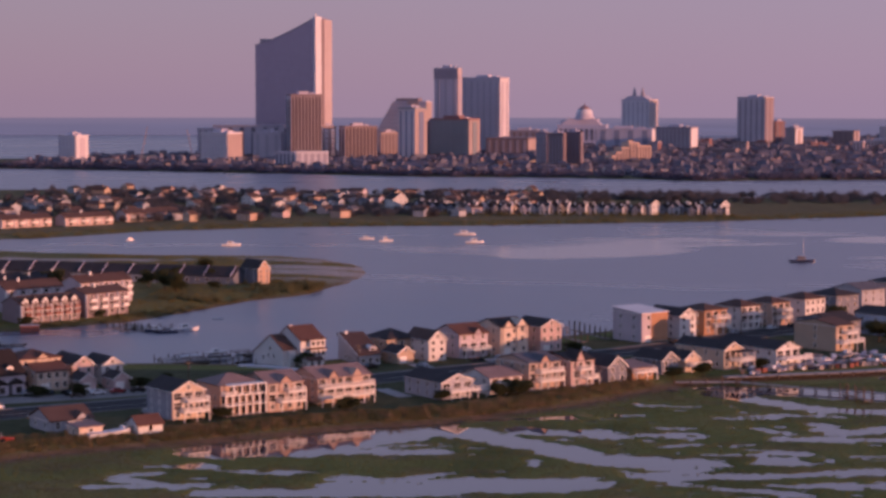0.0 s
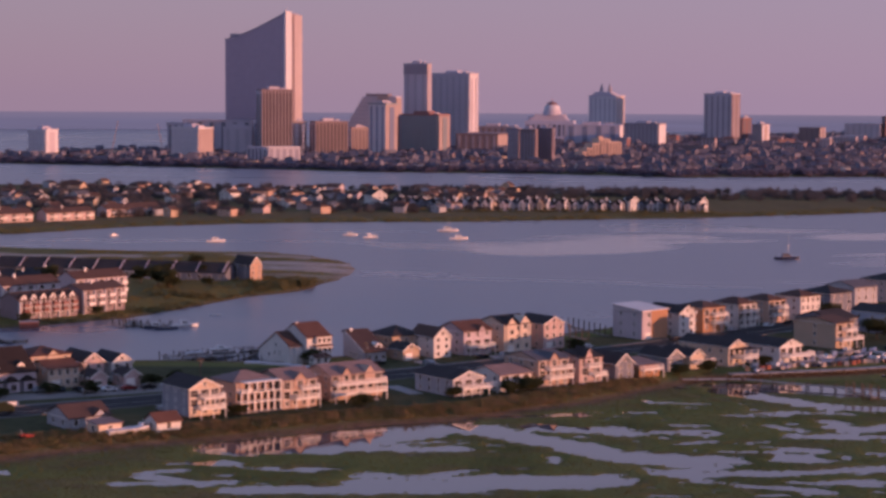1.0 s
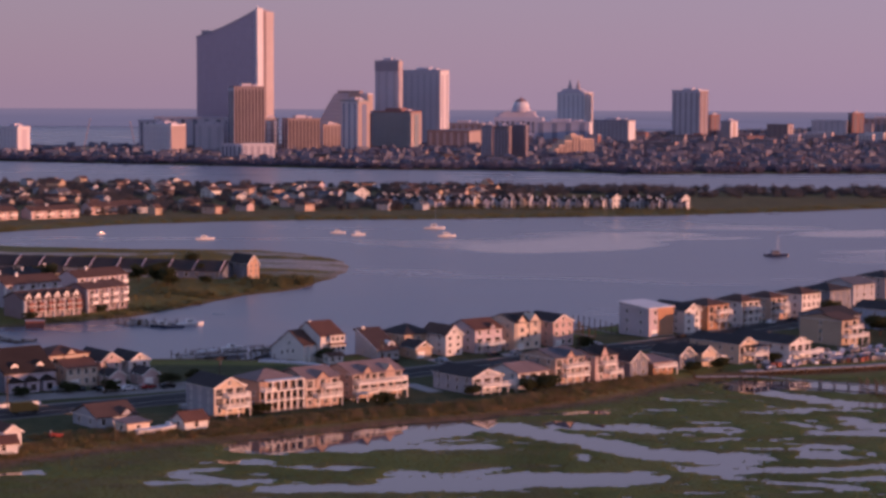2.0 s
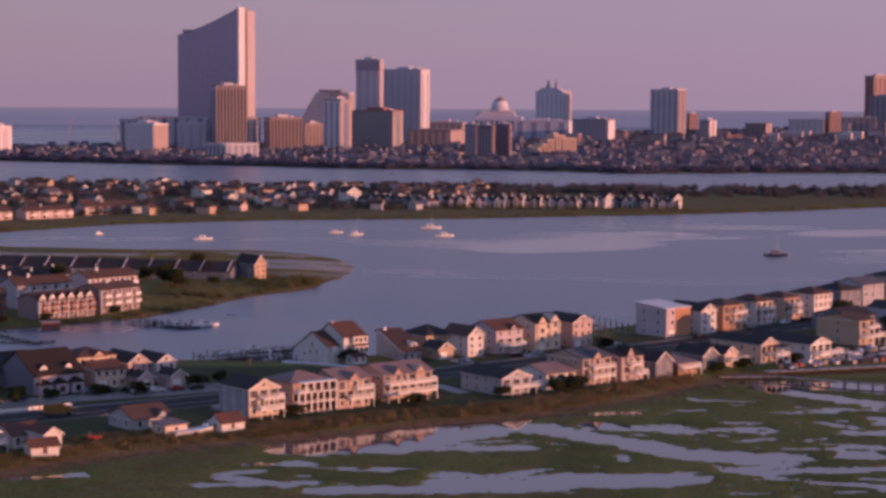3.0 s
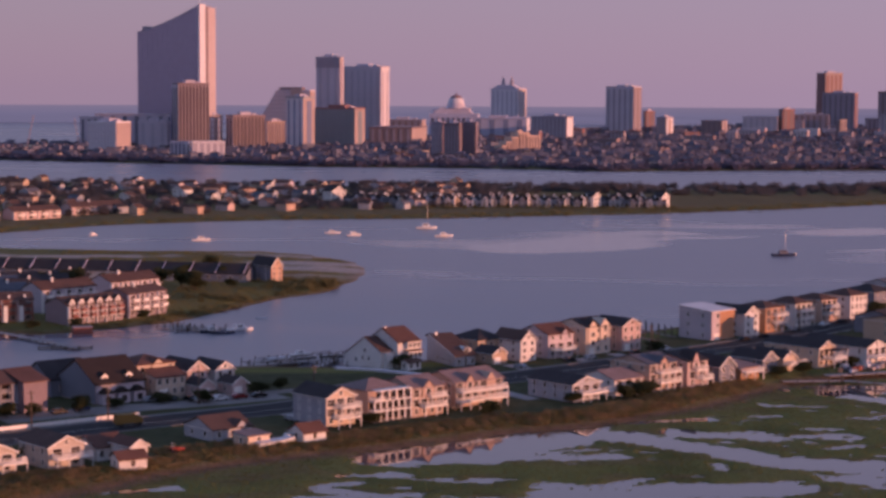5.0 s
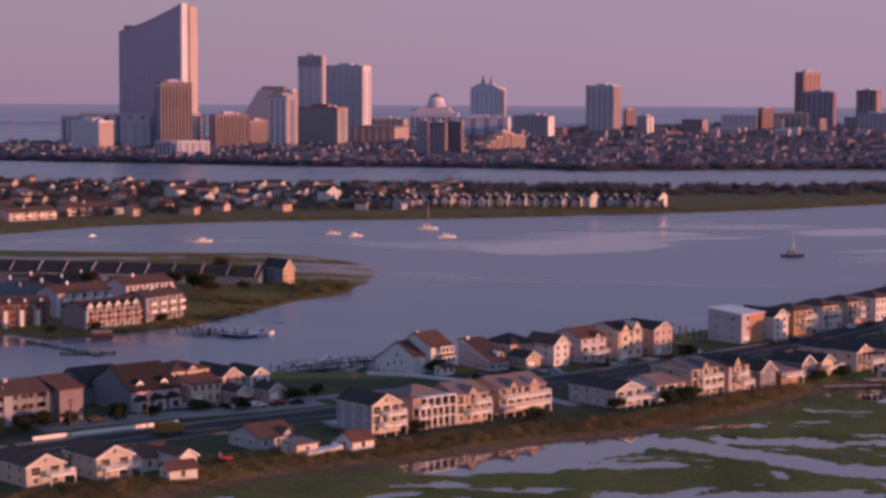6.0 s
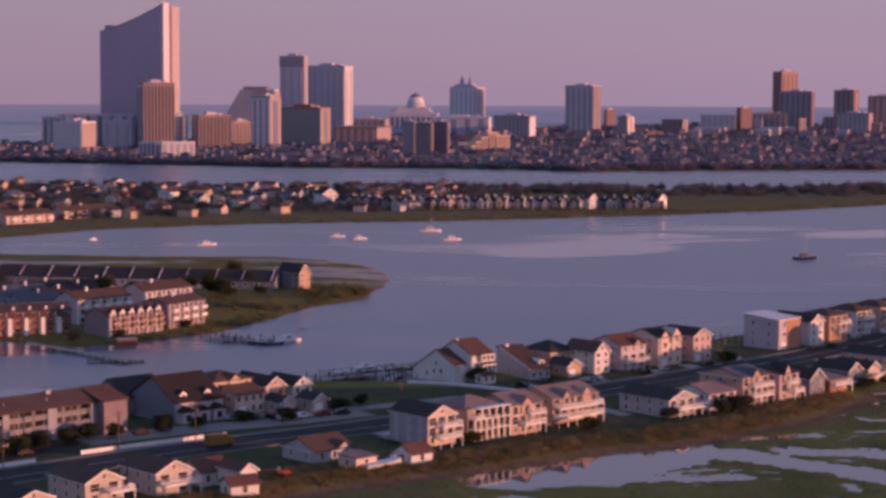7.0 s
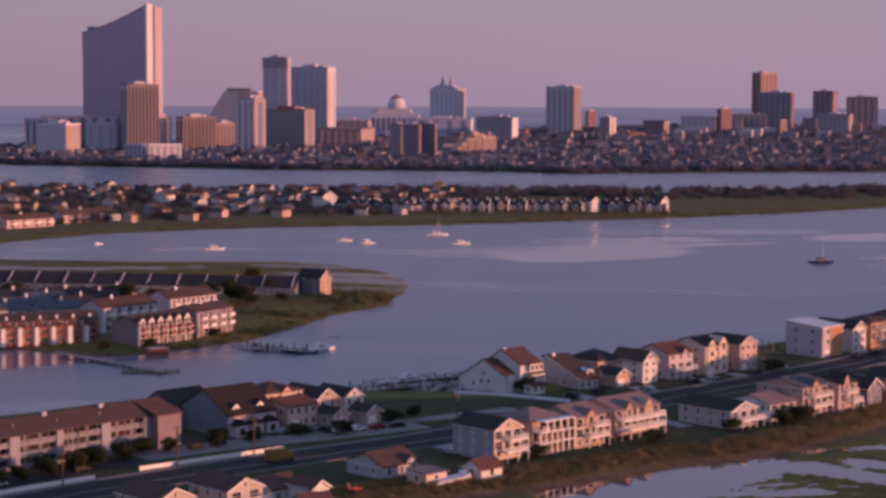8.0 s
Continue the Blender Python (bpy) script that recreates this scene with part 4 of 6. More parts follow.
# houses across the road from the marsh, on the bay side
# white front and porches are coloured lilac to paint the shade on them
house("big dark-shingled house with gable wall and white dormers", -99, 509, 40, 15, 20, 5.2, 5.6, "side", "lilac", "r_umber", 1, 4, 0, dormers=2, group=BR)
shingled = [o for o in scene.objects if o.name.startswith("house") and o.parent is None][-1]
part("side_cladding", Build().prism([(-0.05, 0.1, 0.2), (-0.05, 19.9, 0.2), (-0.05, 19.9, 5.1), (-0.05, 10, 10.6), (-0.05, 0.1, 5.1)], (0.048, 0, 0)), "slate", shingled, "dark shingled gable wall")
for wx in (0.6, 5.4, 10.2):
    py = part("porch", Build().box(wx, -2.6, -0.5, wx + 3.6, 0, 2.9), "lilac", shingled, "white projecting porch, shade put into its lilac colour")
    part("porch_roof", Build().prism([(wx - 0.3, -2.9, 2.85), (wx + 3.9, -2.9, 2.85), (wx + 1.8, -2.9, 4.3)], (0, 3.2, 0)), "r_umber", py)
    part("pane", Build().box(wx + 1.0, -2.66, 0.5, wx + 2.6, -2.6, 2.2), "glass", py)
house("grey wing with dark roof", -113, 521, 40, 13, 14, 4.6, 4.2, "side", "slate", "r_dark", 1, 2, 1, group=BR)
house("beige house with red-brown roof and upper gable", -90, 523, 40, 12, 12, 8.2, 2.0, "hip", "beige", "r_red", 3, 4, 3, cross=(4.6, 3.8, 1.2, 1.6), group=BR)
house("beige front wing with sloping red-brown roof", -84.5, 519.5, 40, 9.5, 5.5, 5.4, 1.6, "shed", "beige", "r_red", 2, 4, 1, garage=True, group=BR)
house("pink house with dark roof and front gable", -77, 529, 40, 6.5, 14, 6.0, 2.4, "front", "pink", "r_dark", 2, 2, 2, group=BR)
house("white house with dark roof and front gable", -70, 534, 40, 6.5, 12, 5.4, 2.2, "front", "white", "r_dark", 2, 2, 2, group=BR)
house("small pink garage with dark gable", -73, 521, 40, 5, 7, 3.0, 1.7, "front", "pink", "r_dark", 1, 1, 1, garage=True, group=BR)
house("small rose garage with dark gable", -64.5, 525, 40, 5, 7, 3.0, 1.7, "front", "pink", "r_dark", 1, 1, 1, garage=True, group=BR)


def apartment(label, x, y, rot, w=72.0, d=13.0):
    """A long three-storey block with open galleries between plain piers and a projecting end wing."""
    h = thing("apartment_block", label, "apartments", x, y, GZ, rot)
    # walls, rails, piers and wing use dulled colours that stand for shade
    part("wall", Build().box(0, 1.6, -0.8, w, d, 8.0), "dull_grey", h)
    part("roof", roof_body(w, d, 8.0, 2.4, "side", 0.9), "r_brown", h)
    for lv in range(3):
        z = 2.65 * lv
        part("gallery_floor", Build().box(0, 0.1, z - 0.15, w, 1.6, z + 0.1), "concrete", h)
        part("railing", railing(0, w, 0.15, 1.5, z + 0.1, 1.0, False, True), "dull_grey", h)
        for i in range(16):
            part("pane", Build().box(1.0 + i * 4.3, 1.53, z + 0.3, 4.4 + i * 4.3, 1.59, z + 2.3), "glass", h)
    for i in range(6):
        px = 0.3 + i * (w - 9) / 5
        part("pier", Build().box(px, -0.25, -0.8, px + (1.8 if i % 2 else 2.6), 1.6, 8.0), "shade_grey", h)
    for i in range(24):
        part("post", Build().box(0.9 + i * 2.7, 0.02, -0.5, 1.06 + i * 2.7, 0.16, 8.0), "dull_grey", h)
    # flat dark sheet paints the shade inside a stairwell; nothing is cut out
    part("stairwell", Build().box(13.2, -0.32, -0.6, 16.2, -0.26, 7.6), "glass", h, "dark panel in place of a shaded stairwell opening")
    part("wing", Build().box(w - 7, -3.0, -0.8, w, 1.8, 8.0), "c_brown", h)
    part("wing_roof", Build().prism([(w - 7.5, -3.5, 7.9), (w + 0.5, -3.5, 7.9), (w + 0.5, d / 2, 10.5), (w - 7.5, d / 2, 10.5)], (0, 0, 0.2)), "r_red", h)
    for cx in (22, 38, 54):
        part("chimney", Build().box(cx, 5.2, 8.5, cx + 1.2, 6.4, 11.0).box(cx - 0.1, 5.1, 10.9, cx + 1.3, 6.5, 11.15), "grey", h)
    for i in range(4):
        part("roof_vent", Build().tube(16 + i * 12, 2.4, 8.4, 9.9, 0.18), "metal", h)
    return h


apartment("long beige three-storey apartment block with brown roof and galleries", -164.5, 452, 43)

# small houses on the marsh side of the road
SM = "small houses by the road"
house("cream gabled cottage with lit deck", -95.5, 421.5, 40, 9, 13, 4.8, 2.2, "front", "cream", "r_brown", 2, 2, 3, win=(1.5, 1.7), decks=((2.4, 2.2, 1.0, 10, False),), group=SM)
house("cream gabled cottage with porch", -109, 414, 40, 9, 14, 4.4, 2.2, "front", "cream", "r_brown", 2, 2, 3, win=(1.5, 1.7), decks=((2.3, 2.4, 4.5, 10.5, False),), group=SM)
house("low white cottage with red-brown roof", -86.5, 431, 40, 8, 10, 3.0, 2.0, "side", "white", "r_red", 1, 3, 2, group=SM)
house("little white gabled cottage", -78.5, 427, 40, 4.5, 8, 4.0, 1.5, "front", "white", "r_red", 1, 1, 1, group=SM)
house("small white shed with red-brown roof", -80, 420.5, 30, 6.5, 5, 2.4, 1.4, "side", "white", "r_red", 1, 1, 1, group=SM)
house("low grey bungalow with brown roof", -63, 455, 40, 11, 12, 2.8, 2.4, "side", "grey", "r_brown", 1, 3, 2, cross=(6.2, 3.8, 0.2, 1.6), group=SM)
house("low cream garage with flat roof", -54, 447, 40, 6, 6, 2.7, 0.3, "shed", "yellow", "r_pale", 1, 1, 1, group=SM)
house("white shed with red-brown roof", -41.5, 454, 40, 6.5, 6, 2.3, 1.8, "side", "white", "r_red", 1, 1, 1, group=SM)
house("cream gabled cottage near the bend", -121, 400, 40, 9, 12, 3.6, 1.8, "front", "cream", "r_dark", 1, 2, 2, group=SM)

# ---- townhouses on the spit ----
TR = "townhouses on the spit"


def town_row(label, x, y, rot, n, unit, d, eave, rise, wm, rm, dormer=False, bays=False, levels=3, z=None, group=TR):
    """One terrace of n joined units under a common roof."""
    w = n * unit
    h = thing("townhouse_row", label, "townhouses", x, y, GZ if z is None else z, rot, group)
    part("wall", gable_body(w, d, -0.8, eave, rise, "side"), wm, h)
    part("roof", roof_body(w, d, eave, rise, "side", 0.4), rm, h)
    st = eave / levels
    for i in range(n):
        x0 = i * unit
        part("party_wall", Build().prism([(x0 - 0.12, -0.9, -0.5), (x0 - 0.12, 0.2, -0.5), (x0 - 0.12, 0.2, eave + 0.2), (x0 - 0.12, -0.9, eave - 0.4)], (0.24, 0, 0)), "trim", h)
        if bays:
            part("chimney", Build().box(x0 + unit * 0.5 - 0.35, 1.0, eave, x0 + unit * 0.5 + 0.35, 1.7, eave + 1.8), "trim", h)
            part("bay", Build().box(x0 + unit * 0.08, -1.5, -0.6, x0 + unit * 0.34, 0, eave - 1.6), "trim", h, "white projecting bay")
            part("awning", Build().prism([(x0 + unit * 0.05, -1.9, eave - 1.8), (x0 + unit * 0.6, -1.9, eave - 1.8), (x0 + unit * 0.6, 0, eave - 0.7), (x0 + unit * 0.05, 0, eave - 0.7)], (0, 0, 0.2)), "r_red", h)
        for lv in range(levels):
            window(h, x0 + unit * (0.68 if bays else 0.5), 0, st * lv + 0.5, unit * 0.34, st * 0.6)
            if lv:
                dk = part("balcony", Build().box(x0 + unit * 0.38, -1.3, st * lv - 0.2, x0 + unit * 0.96, 0, st * lv), "trim" if not bays else "brick", h)
                part("railing", railing(x0 + unit * 0.4, x0 + unit * 0.94, -1.25, -0.05, st * lv, 0.9, True, True), "brick" if bays or dormer else "trim", dk)
        if not bays and not dormer and i == 1:
            part("chimney", Build().box(x0 + unit * 0.6, d * 0.4, eave + rise * 0.5, x0 + unit * 0.6 + 0.8, d * 0.4 + 0.8, eave + rise + 1.3), "trim", h)
        if dormer:
            dx, zb, y0 = x0 + unit / 2, eave - 0.1, 0.1
            dm = part("dormer", Build().prism([(dx - 1.1, y0, zb), (dx + 1.1, y0, zb), (dx + 1.1, y0, zb + 1.3), (dx, y0, zb + 2.5), (dx - 1.1, y0, zb + 1.3)], (0, 3, 0)), "trim", h, "white gabled dormer")
            for s in (-1, 1):
                part("dormer_roof", Build().prism([(dx + s * 1.35, y0 - 0.2, zb + 1.1), (dx, y0 - 0.2, zb + 2.55), (dx, y0 - 0.2, zb + 2.75), (dx + s * 1.35, y0 - 0.2, zb + 1.3)], (0, 3.1, 0)), rm, dm)
            window(dm, dx, y0, zb + 0.3, 0.8, 1.0)
    return h


town_row("brick-red townhouses with white bays and brown roofs", -203, 675, 20, 10, 5.6, 12, 7.4, 2.2, "brick", "r_brown", bays=True)
town_row("terrace of rose-brown townhouses with six white gabled dormers", -136, 682, 47, 6, 4.1, 13, 6.4, 2.6, "c_rose", "r_brown", dormer=True)
town_row("rose-brown townhouses with white balconies stepping towards the water", -118, 704, 55, 4, 5.2, 12, 8.2, 2.0, "c_rose", "r_brown")
town_row("lilac-grey townhouses with rust-brown roof behind the dormered terrace", -151, 714, 47, 5, 5.0, 12, 8.6, 2.6, "lilac", "r_rust", levels=3)
town_row("lilac-grey townhouses with rust-brown roof near the trees", -130, 743, 50, 5, 5.0, 12, 8.6, 2.6, "lilac", "r_rust", levels=3)
rs = random.Random(4)
for i in range(4):
    for j in range(4):
        town_row("grey townhouse units with dark skylit roofs", -232 + j * 19 + i * 5, 712 + i * 17 + j * 6, 20, 3, 5.2, 11, 6.6, 2.4, rs.choice(["grey", "blue", "white"]), rs.choice(["r_grey", "r_dark"]), levels=2)
for i in range(7):
    hx, hy = -253 + i * 24.0, 872 - i * 5.8
    house("long dark-roofed house with slanting white roof trim", hx, hy, -14, 24.6, 12, 3.6, 3.8, "side", rs.choice(["grey", "slate", "slate"]), "r_dark", 1, 5, 1, group="houses at the back of the spit", win=(1.4, 1.4))
    back = [o for o in scene.objects if o.parent is None and o.name.startswith("house")][-1]
    for rx, rw in ((10.5, 0.3), (23.4, 0.4)):
        part("rake_board", Build().beam((rx, -0.4, 3.75), (rx, 6, 7.75), rw), "c_grey", back)
house("ochre gabled house at the end of the spit", -74.5, 833, 42, 6, 14, 6.6, 3.8, "front", "ochre", "r_dark", 3, 2, 2, group="houses at the back of the spit")
end_house = [o for o in scene.objects if o.parent is None and o.name.startswith("house")][-1]
# dark slab paints the unlit left side beside the bright front
part("side_cladding", Build().box(-0.05, 0.1, 0.2, -0.002, 13.9, 6.4), "slate", end_house, "dark side wall, shade put into its colour")

# ---- houses on the island ----
IS = "houses on the island"
for i in range(3):
    bx, by = ((-296, 1192), (-262, 1217), (-234, 1266))[i]
    town_row("pink-white two-storey terrace with brown roof", bx, by, 46, 4, 9.0 + (i == 2) * 1.8, 12, 5.2, 3.0, "pink", "r_brown", levels=2, group=IS)
protos = []
k = 0
for wm, rm, kind, ww, dd, ee, rr in (("white", "r_brown", "front", 10, 13, 5.6, 2.8), ("pink", "r_brown", "side", 13, 11, 5.4, 2.8), ("peach", "r_rust", "hip", 14, 12, 6.4, 2.6),
                                     ("grey", "r_grey", "front", 9, 13, 5.4, 2.6), ("lilac", "r_brown", "side", 12, 11, 6.6, 2.2), ("grey", "r_dark", "side", 11, 11, 6.0, 2.6),
                                     ("tan", "r_rust", "side", 12, 11, 5.4, 3.0), ("tan", "r_brown", "front", 8, 12, 6.6, 3.0)):
    protos.append(house(f"{dict(white='white', pink='pink', beige='beige', grey='grey', yellow='cream', orange='cedar', slate='slate', blue='pale blue', tan='tan', peach='peach', lilac='lilac-grey')[wm]} island house among dark trees", -330 + k * 26, 1300 + k * 20, 25, ww, dd, ee, rr, kind, wm, rm, 2, 2, 0, group=IS))
    k += 1
rs = random.Random(11)
spots = []
for _ in range(900):
    px = rs.uniform(-380, 30)
    py = rs.uniform(1235 + (px + 220) * 0.5, 1640 - px * 0.2)
    if py < 1295 + (px + 136) * 0.45 or any(math.hypot(px - a, py - c) < 13 for a, c in spots):
        continue
    spots.append((px, py))
    if len(spots) >= 135:
        break
for px, py in spots[8:]:
    copy_thing(rs.choice(protos), pose(px, py, GZ, 0, 0, rs.choice([-32, -25, -20, 35, 60]) + rs.uniform(-6, 6)) @ Matrix.Diagonal((0.76, 0.76, 0.72, 1)))
for o, (px, py) in zip(protos, spots[:8]):
    o.matrix_world = pose(px, py, GZ, 0, 0, rs.uniform(-30, -10))


def island_unit(label, x, y, rot, wm, rm):
    """One stepped unit of the island terraces: steep gable, shed bay and a tall chimney."""
    h = thing("townhouse", label, "townhouse", x, y, GZ, rot, "stepped terraces on the island")
    u = 7.6
    part("wall", Build().box(0, 0, -0.8, u, 12, 5.6), wm, h)
    part("roof", roof_body(u, 12, 5.6, 3.2, "side", 0.2), rm, h)
    part("party_wall", Build().prism([(u, -0.6, -0.6), (u, 12.4, -0.6), (u, 12.4, 5.8), (u, 6, 9.4), (u, -0.6, 5.8)], (0.35, 0, 0)), "trim", h, "white raised gable wall")
    g = part("front_gable", Build().prism([(0.6, -1.4, -0.6), (4.6, -1.4, -0.6), (4.6, -1.4, 5.4), (2.6, -1.4, 7.6), (0.6, -1.4, 5.4)], (0, 4.5, 0)), wm, h)
    window(g, 2.6, -1.4, 1.0, 1.6, 1.6)
    window(g, 2.6, -1.4, 3.7, 1.4, 1.3)
    part("chimney", Build().box(5.6, 4.0, 6.5, 6.5, 5.0, 10.4), "trim", h)
    part("pane", Build().box(5.1, -0.06, 0.6, 7.0, 0, 2.6), "glass", h)
    return h


unit_a = island_unit("pale stepped townhouse with dark roof and chimney", -14, 1375, -12, "lilac", "r_dark")
unit_b = island_unit("grey stepped townhouse with dark roof and chimney", 38.8, 1374, -12, "grey", "r_dark")
unit_c = island_unit("slate stepped townhouse with dark roof and chimney", 45.4, 1375, -10, "slate", "r_umber")
unit_d = island_unit("tan stepped townhouse with brown roof and chimney", 52, 1374, -14, "tan", "r_brown")
ri = random.Random(17)
for i in range(-6, 28):
    if i in (0, 8, 9, 10, 20):
        continue
    px, py = -14 + i * 6.6, 1374 + (i % 3) + max(0, -i) * 5 + 6 * (i == 21)
    k = ri.uniform(0.8, 1.0)
    copy_thing(ri.choice([unit_a, unit_b, unit_b, unit_c, unit_c, unit_d] if i < 12 else [unit_b, unit_c, unit_c]), pose(px, py + ri.uniform(-3, 3), GZ, 0, 0, ri.choice([-16, -12, -8, 20])) @ Matrix.Diagonal((0.92, k, k, 1)))
for px, py in ((119, 1376), (168, 1374)):
    house("white end house of the island terrace catching the sun", px, py, 30, 7, 11, 7.5, 3.2, "front", "white", "r_dark", 2, 2, 0, group=IS)
house("lone white house with steep dark gable above the trees", -69.5, 1420, 30, 12, 14, 8.0, 4.0, "front", "white", "r_dark", 2, 3, 2, group=IS)

# ---- the city across the inlet ----
TW = "towers of the city"


def tower(label, xa, xb, xc, D, top, r, front, side, strips=8, side_strips=2, strip_mat="c_glass_dark", cap=None, floors=False, name="tower", base=0.0, plant=True, fins=None):
    """A block seen on the corner: r < 0 shows a long front and a narrow right flank, r > 0 a narrow left flank and a front."""
    a = radians(abs(r))
    h = thing(name, label, "tower", 0, 0, GZ, 0, TW)
    if r < 0:
        p0, w, d = Vector((xa, D + (xb - xa) * math.tan(a), 0)), (xb - xa) / math.cos(a), max((xc - xb) / math.sin(a), 8)
        rot = -abs(r)
    else:
        p0, w, d = Vector((xb, D, 0)), (xc - xb) / math.cos(a), max((xb - xa) / math.sin(a), 8)
        rot = abs(r)
    h.matrix_world = pose(p0.x, p0.y, GZ, 0, 0, rot)
    H = top - GZ
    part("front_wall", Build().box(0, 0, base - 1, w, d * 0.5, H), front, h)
    # side colour often differs from the front to paint low sun on the flank
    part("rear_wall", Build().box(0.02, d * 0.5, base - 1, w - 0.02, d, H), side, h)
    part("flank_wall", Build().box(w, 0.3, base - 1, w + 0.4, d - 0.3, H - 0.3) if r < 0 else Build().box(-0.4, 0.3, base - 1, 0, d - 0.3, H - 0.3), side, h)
    for i in range(strips):
        wide = 0.36 if r < 0 else 0.52
        x0 = w * (i + 0.5 - wide / 2) / strips
        part("window_strip", Build().box(x0, -0.35, base + H * 0.05, x0 + w / strips * wide, 0.1, H * 0.965), strip_mat, h)
    fx0, fx1 = (w + 0.35, w + 0.85) if r < 0 else (-0.85, -0.35)
    for i in range(side_strips):
        y0 = d * (i + 0.3) / side_strips
        part("window_strip", Build().box(fx0, y0, base + H * 0.06, fx1, y0 + d / side_strips * 0.4, H * 0.95), strip_mat, h)
    if floors:
        n = max(3, int(H / 6.5))
        for i in range(1, n):
            zz = base + (H - base) * i / n
            part("floor_band", Build().box(-0.05, -0.75, zz - 0.5, w + 0.05, 0.05, zz + 0.5), front, h)
    if fins:
        for i in range(strips + 1):
            fx = (w - 0.8) * i / strips
            part("pier", Build().box(fx, -0.7, base - 0.5, fx + 0.8, 0.05, H + 0.6), fins, h)
    part("parapet", Build().box(-0.5, -0.9, H, w + 0.6, d + 0.4, H + 2.2), cap or front, h)
    if plant and H > 30:
        part("roof_plant", Build().box(w * 0.3, d * 0.3, H + 2, w * 0.62, d * 0.75, H + 6), "c_grey", h)
        part("roof_plant", Build().box(w * 0.7, d * 0.4, H + 2, w * 0.82, d * 0.7, H + 4.5), "c_grey", h)
    return h


def sail_tower():
    """The tallest tower: a mirror-glass slab whose roof climbs in a curve to a thin pale flank."""
    a = radians(22)
    xa, xb, xc, D = -398, -307, -289, 2760
    w, d = (xb - xa) / math.cos(a), (xc - xb) / math.sin(a)
    h = thing("glass_tower", "tallest mirror-glass tower with a curved rising roofline", "tower", xa, D + (xb - xa) * math.tan(a), GZ, -22, TW)
    curve = [(w * i / 12, 164 - GZ + 37 * (0.35 * i / 12 + 0.65 * (i / 12) ** 1.5)) for i in range(13)]
    part("glass_front", Build().prism([(0, 0, -1), (w, 0, -1)] + [(x, 0, z) for x, z in curve[::-1]], (0, d * 0.8, 0)), "c_glass", h, "blue-violet mirror glass")
    part("roof_edge", Build().prism([(x, -0.6, z) for x, z in curve] + [(x, -0.6, z + 1.6) for x, z in curve[::-1]], (0, d * 0.8 + 1, 0)), "c_dark", h)
    part("roof_plant", Build().box(w * 0.06, 4, 156, w * 0.17, 16, 172), "c_dark", h)
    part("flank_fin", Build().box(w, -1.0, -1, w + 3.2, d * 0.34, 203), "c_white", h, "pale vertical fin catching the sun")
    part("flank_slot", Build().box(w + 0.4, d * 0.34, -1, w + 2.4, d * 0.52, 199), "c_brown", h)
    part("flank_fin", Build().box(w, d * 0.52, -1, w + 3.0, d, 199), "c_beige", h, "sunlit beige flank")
    part("mast", Build().tube(w + 1.5, 2, 201, 208, 0.9, 0.5), "c_white", h)
    for i in range(1, 30):
        z = 6.6 * i
        x0 = next((x for x, top in curve if top > z + 1), w)
        part("glass_joint", Build().box(x0 + 0.3, -0.12, z, w - 0.3, 0.02, z + 0.22), "c_glass_joint", h)
    for i in range(1, 12):
        x = w * i / 12
        part("mullion", Build().box(x - 0.1, -0.14, 1, x + 0.1, 0.02, curve[i][1] - 0.6), "c_glass_joint", h)
    return h


sail_tower()
tower("rose concrete hotel tower with vertical bays below the glass tower", -331, -317, -277, 2600, 90, 16, "c_rose", "c_grey", 9, 3, "c_recess", fins="c_beige")
tower("low grey glass casino podium", -452, -347, -344, 2720, 47, -15, "c_grey", "c_grey", 6, 1, "c_glass_dark", name="podium", plant=False)
tower("stepped end of the grey casino podium", -467, -440, -436, 2700, 43, -15, "c_grey", "c_grey", 3, 1, "c_glass_dark", name="podium", plant=False)
tower("pale grey hotel block, sunlight put into the end wall colour", -422, -383, -369, 2480, 40, -24, "c_white", "c_orange", 9, 0, "c_grey", floors=True)
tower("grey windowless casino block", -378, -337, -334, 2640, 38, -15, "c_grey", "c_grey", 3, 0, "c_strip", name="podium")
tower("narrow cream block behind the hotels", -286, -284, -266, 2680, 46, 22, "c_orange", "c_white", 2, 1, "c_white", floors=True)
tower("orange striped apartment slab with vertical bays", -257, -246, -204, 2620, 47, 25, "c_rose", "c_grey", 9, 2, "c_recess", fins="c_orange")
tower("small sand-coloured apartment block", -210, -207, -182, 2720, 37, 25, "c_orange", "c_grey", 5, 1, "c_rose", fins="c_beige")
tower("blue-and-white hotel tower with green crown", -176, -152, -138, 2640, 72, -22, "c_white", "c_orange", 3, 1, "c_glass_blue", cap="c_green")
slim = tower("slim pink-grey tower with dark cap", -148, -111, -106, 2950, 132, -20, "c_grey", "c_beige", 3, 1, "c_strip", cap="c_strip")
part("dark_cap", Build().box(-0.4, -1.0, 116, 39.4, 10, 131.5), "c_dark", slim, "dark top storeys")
tower("broad grey hotel tower, sunlight put into its pale flank colour", -111, -50, -37, 3050, 119, -22, "c_grey", "c_white", 6, 2, "c_strip", cap="c_grey", floors=True)
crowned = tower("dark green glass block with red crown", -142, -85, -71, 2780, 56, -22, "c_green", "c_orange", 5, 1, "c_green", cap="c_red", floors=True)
part("crown", Build().box(20, 1, 56, 46, 20, 61), "c_red", crowned, "dull red roof crown")
tower("brown block beside the green one", -151, -142, -139, 2830, 52, -20, "c_brown", "c_brown", 2, 0, "c_dark")
tower("low brown flat casino hall", -66, -2, 22, 2900, 26, -12, "c_brown", "c_orange", 6, 0, "c_dark", name="casino_hall")
